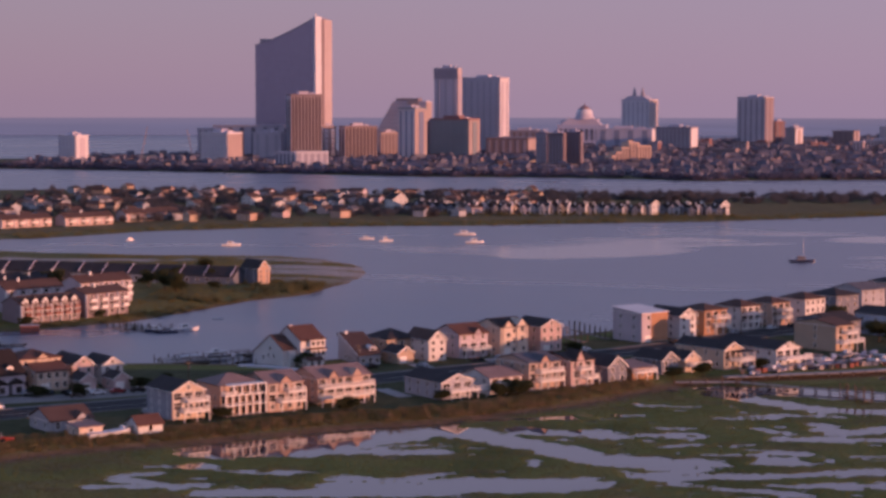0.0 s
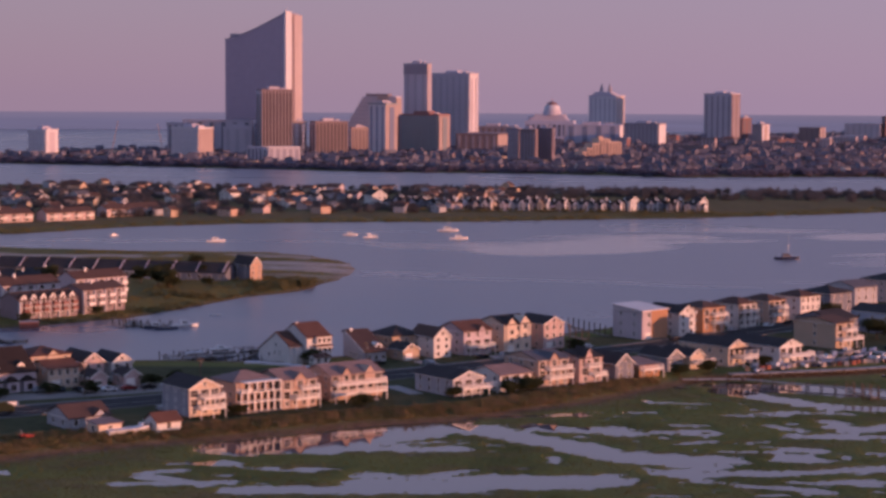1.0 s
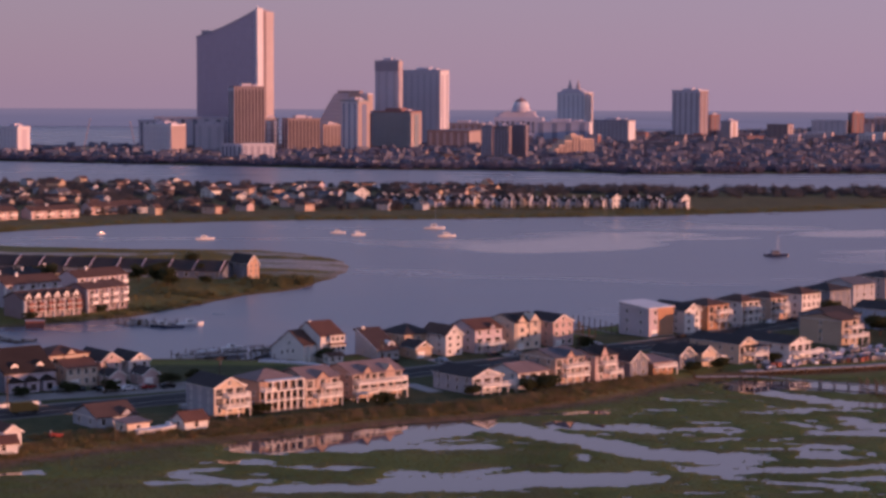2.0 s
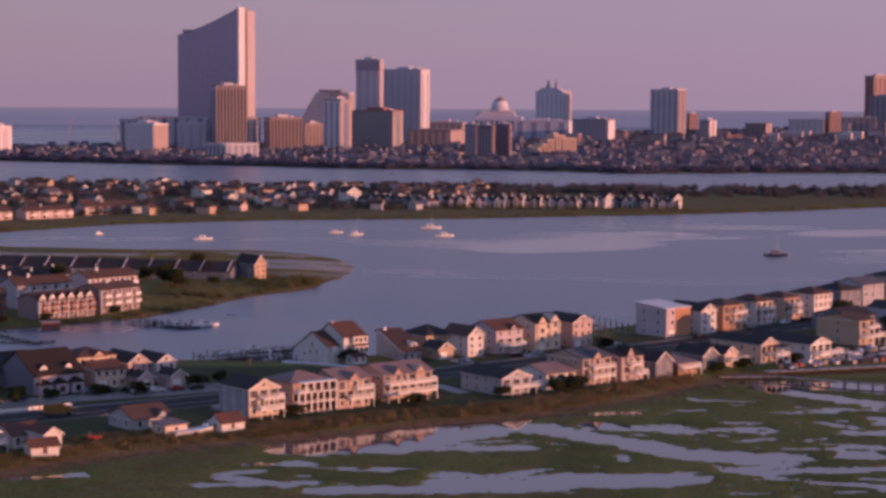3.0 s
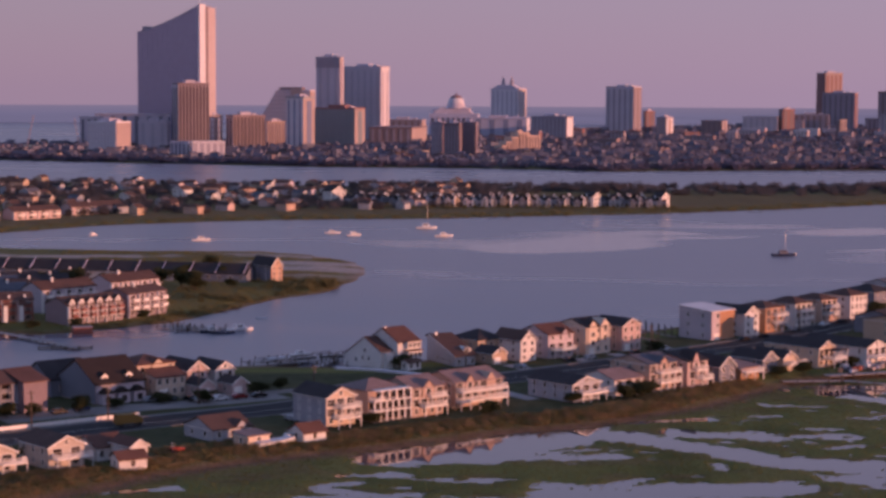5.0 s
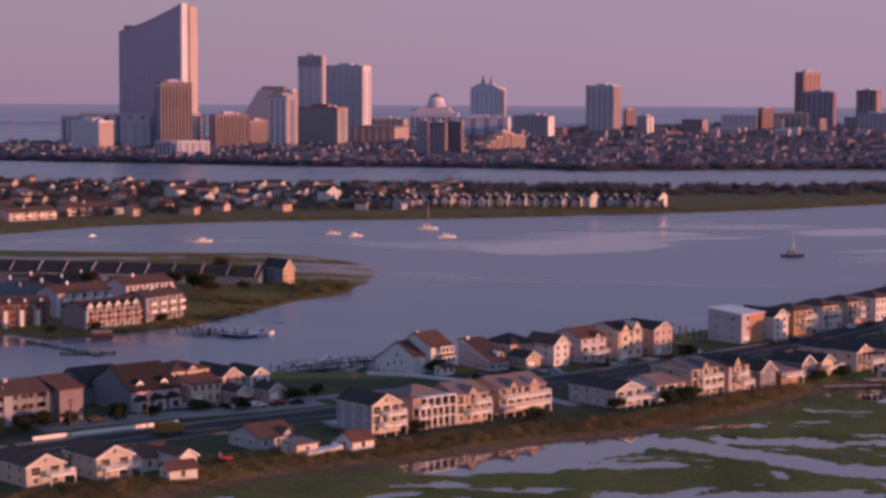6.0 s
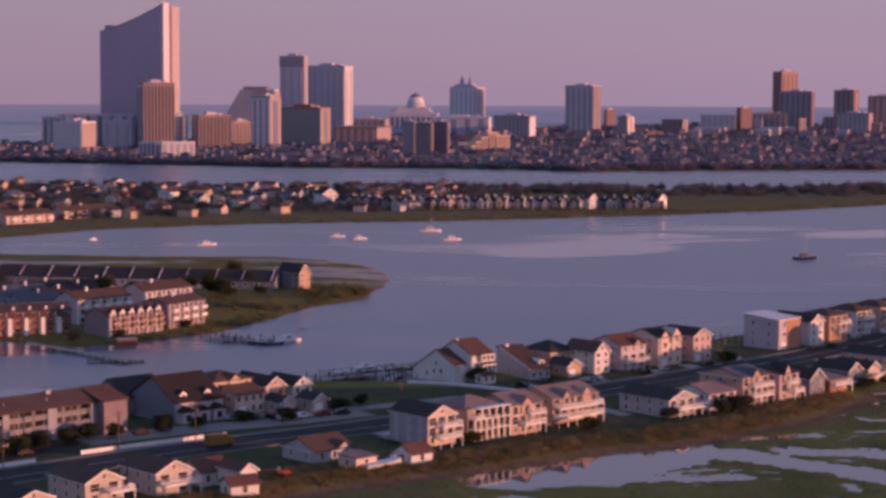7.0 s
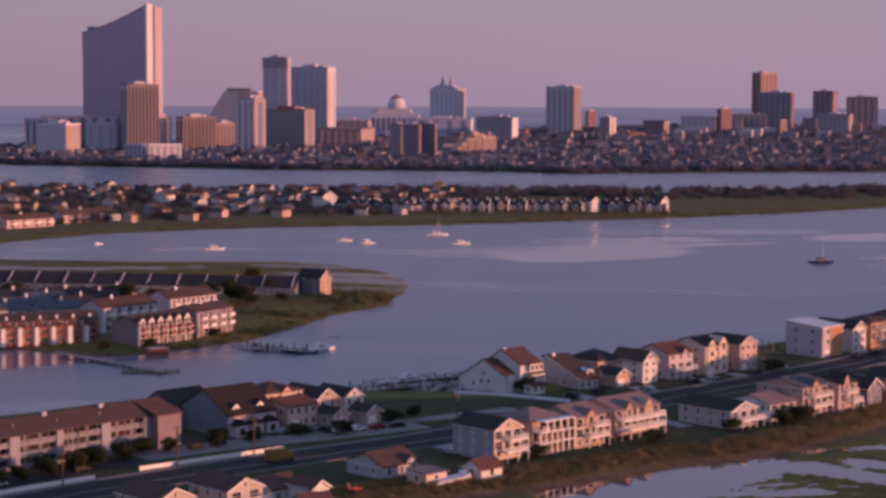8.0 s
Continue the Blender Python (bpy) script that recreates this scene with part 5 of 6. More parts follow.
tower("brown flat-roofed casino hall behind", -46, 16, 23, 3150, 34, -12, "c_dark", "c_orange", 6, 0, "c_brown", name="casino_hall")
tower("dark twin apartment slab with lighter middle", 19, 33, 35, 2370, 43, -22, "c_dark", "c_brown", 4, 0, "c_strip", floors=True)
tower("lighter middle wing of the dark apartment slab", 34, 53, 55, 2350, 42, -22, "c_brown", "c_brown", 5, 0, "c_dark")
tower("dark brown-black apartment slab by the shore", 55, 74, 77, 2375, 43, -22, "c_black", "c_dark", 4, 1, "c_brown")
tower("blue-grey wide convention hall with white ends", 107, 204, 212, 3400, 34, -10, "c_blue", "c_white", 4, 0, "c_glass_blue", name="convention_hall")
tower("grey hotel slab with pale end wall", 207, 266, 280, 3300, 38, -22, "c_dark", "c_white", 9, 0, "c_strip", floors=True)
tower("dark grey apartment tower with pinkish flank", 389, 441, 462, 3800, 91, -26, "c_grey", "c_rose", 5, 2, "c_dark")
tower("small dull red-clad city block", 437, 440, 458, 3600, 45, 24, "c_red", "c_red", 2, 1, "c_brown")
tower("dark and white flat-topped office block", 448, 465, 483, 3500, 35, -24, "c_dark", "c_white", 3, 1, "c_orange")
tower("red-brown tower, sunlight put into its front colour", 919, 932, 974, 4300, 125, 22, "c_orange", "c_red", 4, 1, "c_red")
tower("dark brown slab, sunlight put into its red flank colour", 887, 951, 968, 4100, 81, -22, "c_dark", "c_red", 6, 1, "c_black")
tower("long low hall with pale roof", 698, 767, 773, 4000, 31, -20, "c_grey", "c_orange", 6, 0, "c_strip", name="hall")
tower("small dark red tower beside the hall", 772, 778, 804, 4000, 46, 22, "c_red", "c_brown", 2, 1, "c_brown")
tower("long dark flat-roofed city hall", 814, 886, 890, 4050, 35, -15, "c_dark", "c_brown", 6, 0, "c_brown", name="hall")
tower("small sunlit orange city block", 825, 829, 843, 3700, 29, 22, "c_orange", "c_brown", 2, 1, "c_rose")
tower("low red-brown flat warehouse", 466, 469, 497, 3300, 12, 15, "c_red", "c_brown", 3, 0, "c_brown", name="warehouse")
tower("long low sunlit orange warehouse", 628, 630, 677, 3700, 12, 15, "c_orange", "c_brown", 3, 0, "c_rose", name="warehouse")
tower("stepped rose city block", 547, 584, 600, 3600, 28, -22, "c_rose", "c_beige", 4, 1, "c_brown")
tower("brown tower with orange flank", 1056, 1096, 1124, 4300, 84, -25, "c_brown", "c_red", 4, 1, "c_dark")
tower("grey-brown twin slab in front", 934, 992, 1013, 3800, 38, -25, "c_dark", "c_orange", 7, 2, "c_strip")
tower("wide near-black flat-topped city block", 1162, 1230, 1242, 4400, 71, -15, "c_black", "c_red", 5, 0, "c_dark")
tower("white and blue tower with pale flank", 1268, 1319, 1335, 4400, 112, -25, "c_blue", "c_red", 2, 1, "c_glass_blue", cap="c_white")
tower("square dark city block beside the twin slab", 953, 979, 983, 4000, 28, -20, "c_black", "c_dark", 3, 0, "c_dark")
tower("pale apartment block near the inlet mouth", -609, -583, -573, 2480, 36, -22, "c_white", "c_white", 5, 1, "c_grey", floors=True)
tower("white low marina building with arched entrance", -266, -263, -226, 2270, 21, 14, "c_white", "c_white", 5, 1, "c_strip", name="marina_building")
tower("grey-green low marina building", -292, -273, -270, 2290, 20, -12, "c_grey", "c_white", 4, 1, "c_glass_dark", name="marina_building")


def slope_tower():
    h = thing("hotel_tower", "grey hotel with one long sloping side and flank coloured as sunlit", "tower", -229, 2885, GZ, -18, TW)
    w = 80
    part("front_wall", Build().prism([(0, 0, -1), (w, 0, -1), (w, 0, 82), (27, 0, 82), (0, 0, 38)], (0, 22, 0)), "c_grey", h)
    # orange colour paints evening sun onto this flank
    part("flank_wall", Build().box(w, 0.5, -1, w + 0.6, 21, 80).box(w - 30, -0.5, 74, w - 12, 0, 84), "c_orange", h, "orange flank, sunlight put into its colour")
    part("roof_plant", Build().box(30, 4, 82, 66, 18, 86), "c_brown", h)
    for i in range(1, 14):
        z = 6 * i
        x0 = 1 if z < 38 else 1 + (z - 38) * 27 / 44
        part("floor_band", Build().box(x0, -0.25, z, w, 0.1, z + 1.2), "c_strip", h)


def dome_hall():
    h = thing("domed_casino", "white casino with red-tipped dome and stepped terraces", "casino", 36, 3705, GZ, -8, TW)
    part("lower_terrace", Build().box(0, 0, -1, 94, 40, 38), "c_blue", h)
    part("upper_terrace", Build().prism([(8, 5, 38), (84, 5, 38), (70, 5, 50), (20, 5, 50)], (0, 30, 0)), "c_grey", h)
    dm = Build().tube(50, 20, 48, 58, 19, 16, 20)
    part("drum", dm, "c_grey", h)
    for i in range(3):
        part("wing", Build().box(6 + 30 * i, 8, 37, 18 + 30 * i, 24, 45 + 3 * (i == 2)).box(5.5 + 30 * i, 7.5, 45 + 3 * (i == 2), 18.5 + 30 * i, 24.5, 46 + 3 * (i == 2)), "c_grey", h)
    ring = Build()
    for i in range(6):
        a0, a1 = i * math.pi / 12, (i + 1) * math.pi / 12
        ring.tube(50, 20, 58 + 15 * math.sin(a0), 58 + 15 * math.sin(a1), 15.6 * math.cos(a0) + 0.2, 15.6 * math.cos(a1) + 0.2, 20)
    part("dome", ring, "c_white", h, "pale dome")
    part("dome_cap", Build().tube(50, 20, 68, 71.5, 12.3, 8.0, 20).tube(50, 20, 71.5, 75, 8.0, 1, 20).tube(50, 20, 75, 79, 0.8, 0.3, 8), "c_red", h, "dull red cap of the dome")
    for i in range(9):
        part("window_bay", Build().box(4 + i * 10, -0.4, 8, 10 + i * 10, 0.1, 30), "c_glass_dark", h)


def spire_tower():
    h = tower("blue-grey hotel tower with two pointed spires", 165, 220, 239, 3900, 86, -22, "c_white", "c_beige", 6, 2, "c_strip", cap="c_grey", plant=False)
    w = (220 - 165) / math.cos(radians(22))
    part("crown", Build().prism([(2, 1, 86), (w - 2, 1, 86), (w * 0.75, 1, 94), (w * 0.25, 1, 94)], (0, 30, 0)), "c_grey", h)
    for k in (0.36, 0.66):
        part("spire", Build().tube(w * k, 16, 92, 100, 4.5, 4.0).tube(w * k, 16, 100, 112, 3.6, 0.3), "c_dark", h)


def stepped_block():
    h = thing("apartment_ziggurat", "cream stepped apartment block lit by the sun", "apartments", 117, 2560, GZ, 22, TW)
    for i, (x0, x1, z) in enumerate(((0, 10, 10), (6, 18, 15), (14, 28, 21), (24, 40, 27), (34, 56, 23))):
        part("wing", Build().box(x0, 1.5 - i * 0.3, -1, x1, 26, z), "c_cream", h)
        for j in range(int((x1 - x0) / 4.2)):
            part("window_strip", Build().box(x0 + 1.2 + j * 4.2, 1.0 - i * 0.3, 1, x0 + 3.0 + j * 4.2, 1.6 - i * 0.3, z - 2), "c_brown", h)
    part("stair_tower", Build().box(26, 8, 25, 33, 15, 30), "c_cream", h)


def crane(x, y, z, lean):
    h = thing("crane", "thin dark lattice crane on the shore", "crane", x, y, GZ, 0, "shore cranes")
    b = Build().beam((0, 0, 3), (lean, 0, z), 1.1)
    part("jib", b, "c_dark", h)
    part("cab", Build().box(-4, -3, -1, 4, 3, 4), "c_dark", h)


slope_tower()
dome_hall()
spire_tower()
stepped_block()
crane(-498, 2480, 48, 10)
crane(-432, 2500, 44, -8)
ball = Build()
for i in range(-8, 8):
    a0, a1 = i * math.pi / 16, (i + 1) * math.pi / 16
    ball.tube(0, 0, 12 + 12 * math.sin(a0), 12 + 12 * math.sin(a1), 12 * math.cos(a0) + 0.02, 12 * math.cos(a1) + 0.02, 20)
wb = thing("water_tank", "pale blue ball-shaped water tank", "water tank", 1223, 4000, GZ)
part("ball", ball, "blue", wb)
part("stem", Build().tube(0, 0, -1, 6, 6, 4), "c_white", wb)

rb = random.Random(77)
for i in range(30):
    px = 120 + 34 * i + rb.uniform(-12, 12)
    D = rb.uniform(2650, 3300) + 0.75 * px
    w, H = rb.choice([16, 22, 30, 44]), rb.choice([9, 11, 13, 15, 18, 24])
    tower("mid-rise city block of muted masonry", px, px + w, px + w + rb.uniform(3, 7), D, GZ + H, -rb.uniform(14, 26), rb.choice(["c_rose", "c_dark", "c_grey", "c_red", "c_brown", "c_white"]), rb.choice(["c_rose", "c_red", "c_orange", "c_beige"]),
          max(3, int(w / 5)), 0, rb.choice(["c_strip", "c_brown"]), name="city_block", plant=H > 12)

# low houses and blocks of the city
rs = random.Random(21)
small = []
for wm, rm, kind, w, d, e, r in (("grey", "r_grey", "front", 10, 14, 7, 3), ("dull_grey", "r_brown", "side", 14, 11, 7, 3), ("brick", "r_red", "flat", 16, 14, 9, 0.3), ("grey", "r_dark", "hip", 13, 13, 7, 3),
                                 ("lilac", "r_grey", "front", 9, 14, 8, 3), ("slate", "r_grey", "flat", 22, 14, 6, 0.3), ("slate", "r_dark", "side", 15, 12, 8, 3), ("beige", "r_grey", "flat", 18, 16, 9, 0.3), ("white", "r_grey", "side", 15, 10, 8, 3), ("white", "r_brown", "front", 10, 12, 8, 3)):
    h = thing("city_house", "small weathered city house among rooftops and trees", "house", 0, 2300 + len(small) * 30, GZ, 0, "low houses of the city")
    part("wall", gable_body(w, d, -1, e, r, kind), wm, h)
    part("roof", roof_body(w, d, e, r, kind, 0.5), rm, h)
    part("window", Build().box(w * 0.2, -0.08, e * 0.5, w * 0.8, 0, e * 0.5 + 1.6), "glass", h)
    small.append(h)
shore_x = [p[0] for p in CITY[:16]]
shore_y = [p[1] for p in CITY[:16]]
back_x = [-1100, -700, -450, -100, 60, 320, 800, 1700]
back_y = [2600, 2690, 2880, 3130, 3480, 4050, 4600, 4700]
count = 0
left = list(small)
rest_wall, rest_roof, rest_pale = Build(), Build(), Build()
taken = set()
for _ in range(9000):
    px = rs.uniform(-640, 1250)
    lo, hi = float(np.interp(px, shore_x, shore_y)) + 45, float(np.interp(px, back_x, back_y))
    py = lo + (hi - lo) * rs.random() ** 1.5
    key = (int(px / 11), int(py / (15 + (py - 2000) * 0.016)))
    if key in taken:
        continue
    taken.add(key)
    turn = rs.choice([-24, -16, -10, -4, 30]) + rs.uniform(-4, 4)
    if py < lo + 420 and count < 280:
        count += 1
        if left:
            left.pop().matrix_world = pose(px, py, GZ, 0, 0, turn)
        else:
            k = rs.uniform(0.5, 0.7)
            copy_thing(rs.choice(small[8:] if py < lo + 90 and px > -150 and rs.random() < 0.6 else small[:8]), pose(px, py, GZ, 0, 0, turn) @ Matrix.Diagonal((k, k, k, 1)))
    else:
        w, d, e = rs.choice([5, 6, 7, 8, 10, 16]) * rs.uniform(0.8, 1.2), rs.uniform(5, 9), rs.choice([3.2, 3.5, 4, 4.5, 5, 6, 9])
        mtx = pose(px, py, GZ, 0, 0, turn)
        kind = rs.choice(["front", "side", "flat", "flat"]) if w < 14 else "flat"
        for src, dst in ((gable_body(w, d, -1, e, 2, kind), rs.choice([rest_wall] * 7 + [rest_pale])), (roof_body(w, d, e, 2, kind, 0.5), rest_roof)):
            dst.add([tuple(mtx @ Vector(v)) for v in src.v], src.f)
solo("city_blocks", rest_wall, "low_wall", "dense low city buildings, violet haze put into their colour", "buildings", kind="stuff")
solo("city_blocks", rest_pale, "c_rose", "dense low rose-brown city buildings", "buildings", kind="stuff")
solo("city_roofs", rest_roof, "city_roof", "dense city rooftops, violet haze put into their colour", "roofs", kind="stuff")

# ---- road, kerbs, yards ----


def smooth_line(pts, step=3.0):
    out = []
    for i in range(len(pts) - 1):
        p0, p1, p2, p3 = (Vector(pts[max(i - 1, 0)]), Vector(pts[i]), Vector(pts[i + 1]), Vector(pts[min(i + 2, len(pts) - 1)]))
        n = max(2, int((p2 - p1).length / step))
        for k in range(n):
            t = k / n
            out.append(0.5 * (2 * p1 + (p2 - p0) * t + (2 * p0 - 5 * p1 + 4 * p2 - p3) * t * t + (3 * p1 - p0 - 3 * p2 + p3) * t ** 3))
    out.append(Vector(pts[-1]))
    return out


def ribbon(name, pts, a, c, z0, z1, mat, label, category):
    """A strip between the offsets a and c (metres to the left of the line)."""
    line = smooth_line(pts)
    b = Build()
    ring = []
    for i, p in enumerate(line):
        d = (line[min(i + 1, len(line) - 1)] - line[max(i - 1, 0)]).normalized()
        nrm = Vector((-d.y, d.x))
        ring.append((p + nrm * c, p + nrm * a))
    v, f = [], []
    for l, r in ring:
        v += [(l.x, l.y, z0), (l.x, l.y, z1), (r.x, r.y, z1), (r.x, r.y, z0)]
    for i in range(len(ring) - 1):
        k = 4 * i
        f += [(k + j, k + (j + 1) % 4, k + 4 + (j + 1) % 4, k + 4 + j) for j in range(4)]
    f += [(0, 1, 2, 3), tuple(range(len(v) - 4, len(v)))[::-1]]
    b.add(v, f)
    return solo(name, b, mat, label, category, kind="structure")


ROAD = [(-190, 380), (-150, 424), (-127, 447), (-104, 466), (-78, 485), (-50, 504), (-20, 530), (22, 566), (58, 598), (110, 650), (180, 738), (270, 850)]
ribbon("road", ROAD, -8, 6.5, GZ - 0.3, GZ + 0.06, "asphalt", "dark asphalt road between the rows of houses", "road")
ribbon("kerb", ROAD, -8.5, -8.01, GZ - 0.3, GZ + 0.18, "kerb", "dull concrete kerb beside the road", "kerb")
ribbon("kerb", ROAD, 6.51, 7.0, GZ - 0.3, GZ + 0.18, "kerb", "dull concrete kerb beside the road", "kerb")
ribbon("pavement", ROAD, 7.1, 8.6, GZ - 0.3, GZ + 0.12, "kerb", "concrete pavement along the road", "pavement")
ribbon("road_line", ROAD, -1.75, -1.55, GZ, GZ + 0.066, "paint", "worn pale centre line of the road", "road marking")
ribbon("parking", [(-120, 486), (-96, 502), (-72, 514), (-52, 526)], -7.5, 3.5, GZ - 0.3, GZ + 0.045, "verge", "pale gravel forecourt before the houses", "parking")
ribbon("parking", [(-78, 520), (-52, 531), (-24, 548)], -3, 3, GZ - 0.3, GZ + 0.035, "verge", "pale gravel verge beside the road", "parking")
ribbon("parking", [(-160, 440), (-140, 460), (-118, 478)], -3, 6, GZ - 0.3, GZ + 0.04, "asphalt", "dark asphalt forecourt before the apartment block", "parking")
ribbon("pavement", [(-40, 487), (-46, 494), (-52, 500)], -4, 3, GZ - 0.3, GZ + 0.05, "concrete", "concrete driveway", "driveway")
for dx, dy in ((6, 506), (17, 518), (32, 536), (52, 553), (70, 566), (92, 590)):
    ribbon("pavement", [(dx, dy), (dx - 8, dy + 14)], -2.2, 2.2, GZ - 0.3, GZ + 0.05, "concrete", "concrete driveway", "driveway")
for dx, dy in ((-6, 572), (14, 584), (36, 598), (48, 609), (92, 640), (108, 658), (128, 682), (142, 694)):
    ribbon("pavement", [(dx, dy), (dx + 8, dy - 15)], -2.6, 2.6, GZ - 0.3, GZ + 0.05, "concrete", "concrete driveway", "driveway")
ribbon("sea_wall", [(-38, 575), (-26, 571), (-8, 558)], -1.6, 0.6, -0.5, GZ + 0.6, "c_white", "broad white sea wall beside the lawn", "wall")


def low_fence(pts, label):
    f = thing("fence", label, "fence", pts[0][0], pts[0][1], GZ)
    line = [Vector((p[0] - pts[0][0], p[1] - pts[0][1])) for p in pts]
    for p, q in zip(line, line[1:]):
        n = max(1, int((q - p).length / 2.4))
        for i in range(n):
            u, v = p + (q - p) * i / n, p + (q - p) * (i + 1) / n
            part("panel", Build().beam((u.x, u.y, 0.55), (v.x, v.y, 0.55), 0.07, 0.95), "trim", f)
            part("post", Build().box(u.x - 0.08, u.y - 0.08, -0.3, u.x + 0.08, u.y + 0.08, 1.2), "trim", f)
    return f


low_fence([(-152, 436), (-138, 449), (-126, 459)], "low white panel fence beside the pavement")
low_fence([(-117, 468), (-101, 480), (-85, 491)], "low white panel fence beside the pavement")

# ---- plants ----


def leaf_cloud(name, blobs, per, size, mat, label, category, kind="stuff", seed=1, parent=None, upright=False, at=None):
    """Many small leaves gathered in uneven clumps. blobs: x, y, z, radius, height."""
    g = np.random.default_rng(seed)
    bl = np.asarray(blobs, float)
    n = len(bl) * per
    idx = np.repeat(np.arange(len(bl)), per)
    d = g.normal(size=(n, 3))
    d /= np.linalg.norm(d, axis=1)[:, None]
    lump = 0.75 + 0.35 * np.sin(d[:, 0] * 5 + idx * 1.7) * np.sin(d[:, 1] * 4 + idx) + 0.2 * g.random(n)
    rad = g.random(n) ** 0.33 * lump
    c = bl[idx, :3] + d * rad[:, None] * np.stack([bl[idx, 3], bl[idx, 3], bl[idx, 4]], 1)
    a = g.normal(size=(n, 3))
    if upright:
        a *= 0.25
        a[:, 2] = 1
    a /= np.linalg.norm(a, axis=1)[:, None]
    b = np.cross(a, g.normal(size=(n, 3)))
    b /= np.linalg.norm(b, axis=1)[:, None]
    s = size * (0.6 + 0.8 * g.random(n))[:, None]
    k = 0.16 if upright else 0.6
    v = np.stack([c - a * s, c + b * s * k, c + a * s, c - b * s * k], 1).reshape(-1, 3)
    f = np.arange(4 * n).reshape(-1, 4)
    me = bpy.data.meshes.new(name)
    me.from_pydata(v.tolist(), [], f.tolist())
    me.materials.append(M[mat])
    if parent is not None:
        return part(name, me, None, parent)
    return tagged(new(name, me), label, category, kind=kind)


def tree_proto(x, y, h, r, seed, label, group):
    t = thing("tree", label, "tree", x, y, GZ, 0, group)
    g = random.Random(seed)
    b = Build()
    b.tube(0, 0, -0.5, h * 0.45, 0.028 * h, 0.018 * h, 7)
    blobs = []
    for i in range(13):
        a = i * 0.9 + g.uniform(-0.3, 0.3)
        rr, zz = r * g.uniform(0.25, 0.7), h * g.uniform(0.34, 0.86)
        tip = (rr * math.cos(a), rr * math.sin(a), zz)
        b.beam((0, 0, h * g.uniform(0.25, 0.42)), tip, 0.012 * h)
        blobs.append((*tip, r * g.uniform(0.42, 0.6), h * g.uniform(0.16, 0.24)))
    blobs.append((0, 0, h * 0.8, r * 0.55, h * 0.2))
    blobs.append((0, 0, h * 0.5, r * 0.7, h * 0.2))
    part("trunk", b, "bark", t)
    leaf_cloud("crown", blobs, 170, 0.03 * h + 0.09, "leaf", "", "", parent=t, seed=seed)
    return t


TG = "trees by the houses"
proto_trees = [tree_proto(-101, 497, 4.5, 2.6, 5, "dark green rounded garden tree", TG), tree_proto(-179, 790, 8, 4.6, 6, "dark broad-leaved tree among houses", TG),
               tree_proto(-110, 806, 9, 4.2, 7, "tall dark broad-leaved tree", TG)]
rs = random.Random(31)
for x, y, s in ((-93, 503, 0), (-112, 490, 0), (-132, 470, 0), (-128, 474, 0), (-82, 511, 0), (-71, 512, 0), (-58, 529, 0), (-101, 432, 0), (4, 495, 0), (42, 519, 0), (47, 524, 0),
                (-26, 480, 0), (27, 513, 0), (91, 560, 0), (100, 566, 0), (118, 583, 0), (-106, 808, 2), (-198, 812, 1), (-176, 784, 1), (-150, 780, 2), (-112, 700, 0), (-132, 674, 0), (-146, 668, 0),
                (-104, 800, 2), (-166, 806, 1), (-215, 822, 1), (-90, 812, 0), (-98, 848, 1), (-104, 862, 2), (-88, 842, 0), (-94, 838, 1), (-112, 842, 1), (-126, 790, 1), (-140, 800, 2), (-186, 800, 1), (-142, 458, 0), (-137, 464, 0), (-147, 452, 0), (-122, 482, 0), (-118, 488, 0), (-120, 820, 2), (-230, 770, 1), (-18, 575, 0), (62, 612, 0), (158, 712, 1),
                (140, 640, 0), (164, 650, 1), (-52, 534, 0)):
    k = 0.8 + 0.4 * rs.random()
    copy_thing(proto_trees[s], pose(x, y, GZ, 0, 0, rs.uniform(0, 360)) @ Matrix.Diagonal((k * rs.uniform(0.9, 1.5), k * rs.uniform(0.9, 1.3), k * rs.uniform(0.7, 1.0), 1)))

EDGE = [(-130, 352), (-91, 395), (-70, 420), (-47, 438), (-22, 453), (5, 472), (34, 486), (66, 516), (89, 546)]
edge = smooth_line(EDGE, 1.0)
shrubs, reeds = [], []
for _ in range(2600):
    i = rs.randrange(len(edge) - 1)
    d = (edge[i + 1] - edge[i]).normalized()
    off = rs.uniform(5.0, 17 if edge[i].x > -45 else 22)
    p = edge[i] + Vector((-d.y, d.x)) * off
    blocked = any(abs((p.x - hx) * 0.766 + (p.y - hy) * 0.643 - hw / 2) < hw / 2 + 1.0 and -2.0 < -(p.x - hx) * 0.643 + (p.y - hy) * 0.766 < 14
                  for hx, hy, hw in ((-37, 472, 9), (-25.5, 481, 12), (-15.8, 489, 11), (-4.5, 500, 17), (27, 513, 12), (39.5, 523, 11), (50, 531, 11), (61, 538, 9), (72, 547, 15), (-63, 458, 16), (-42, 453, 8),
                                     (-95, 421, 10), (-109, 414, 10), (-84, 427, 15), (-121, 400, 10)))
    if blocked:
        continue
    h = rs.uniform(0.35, 0.8) * (1.25 if off < 12 else 0.8) * (2.0 if rs.random() < 0.05 else 1.0)
    (shrubs if rs.random() < 0.55 else reeds).append((p.x, p.y, GZ * min(1, off / 11) + h * 0.45, rs.uniform(1.0, 2.4), h))
leaf_cloud("shrub_bank", shrubs, 90, 0.2, "shrub", "dense olive-green shrubs along the marsh edge", "shrubs", seed=3)
leaf_cloud("reed_bank", reeds, 90, 0.34, "reed", "dry orange-brown reeds along the marsh edge", "reeds", seed=4, upright=True)
spit_line = smooth_line([(-125, 672), (-99, 702), (-79, 747), (-70, 774), (-50, 806), (-44, 848)], 2.0)
spit_shrubs = []
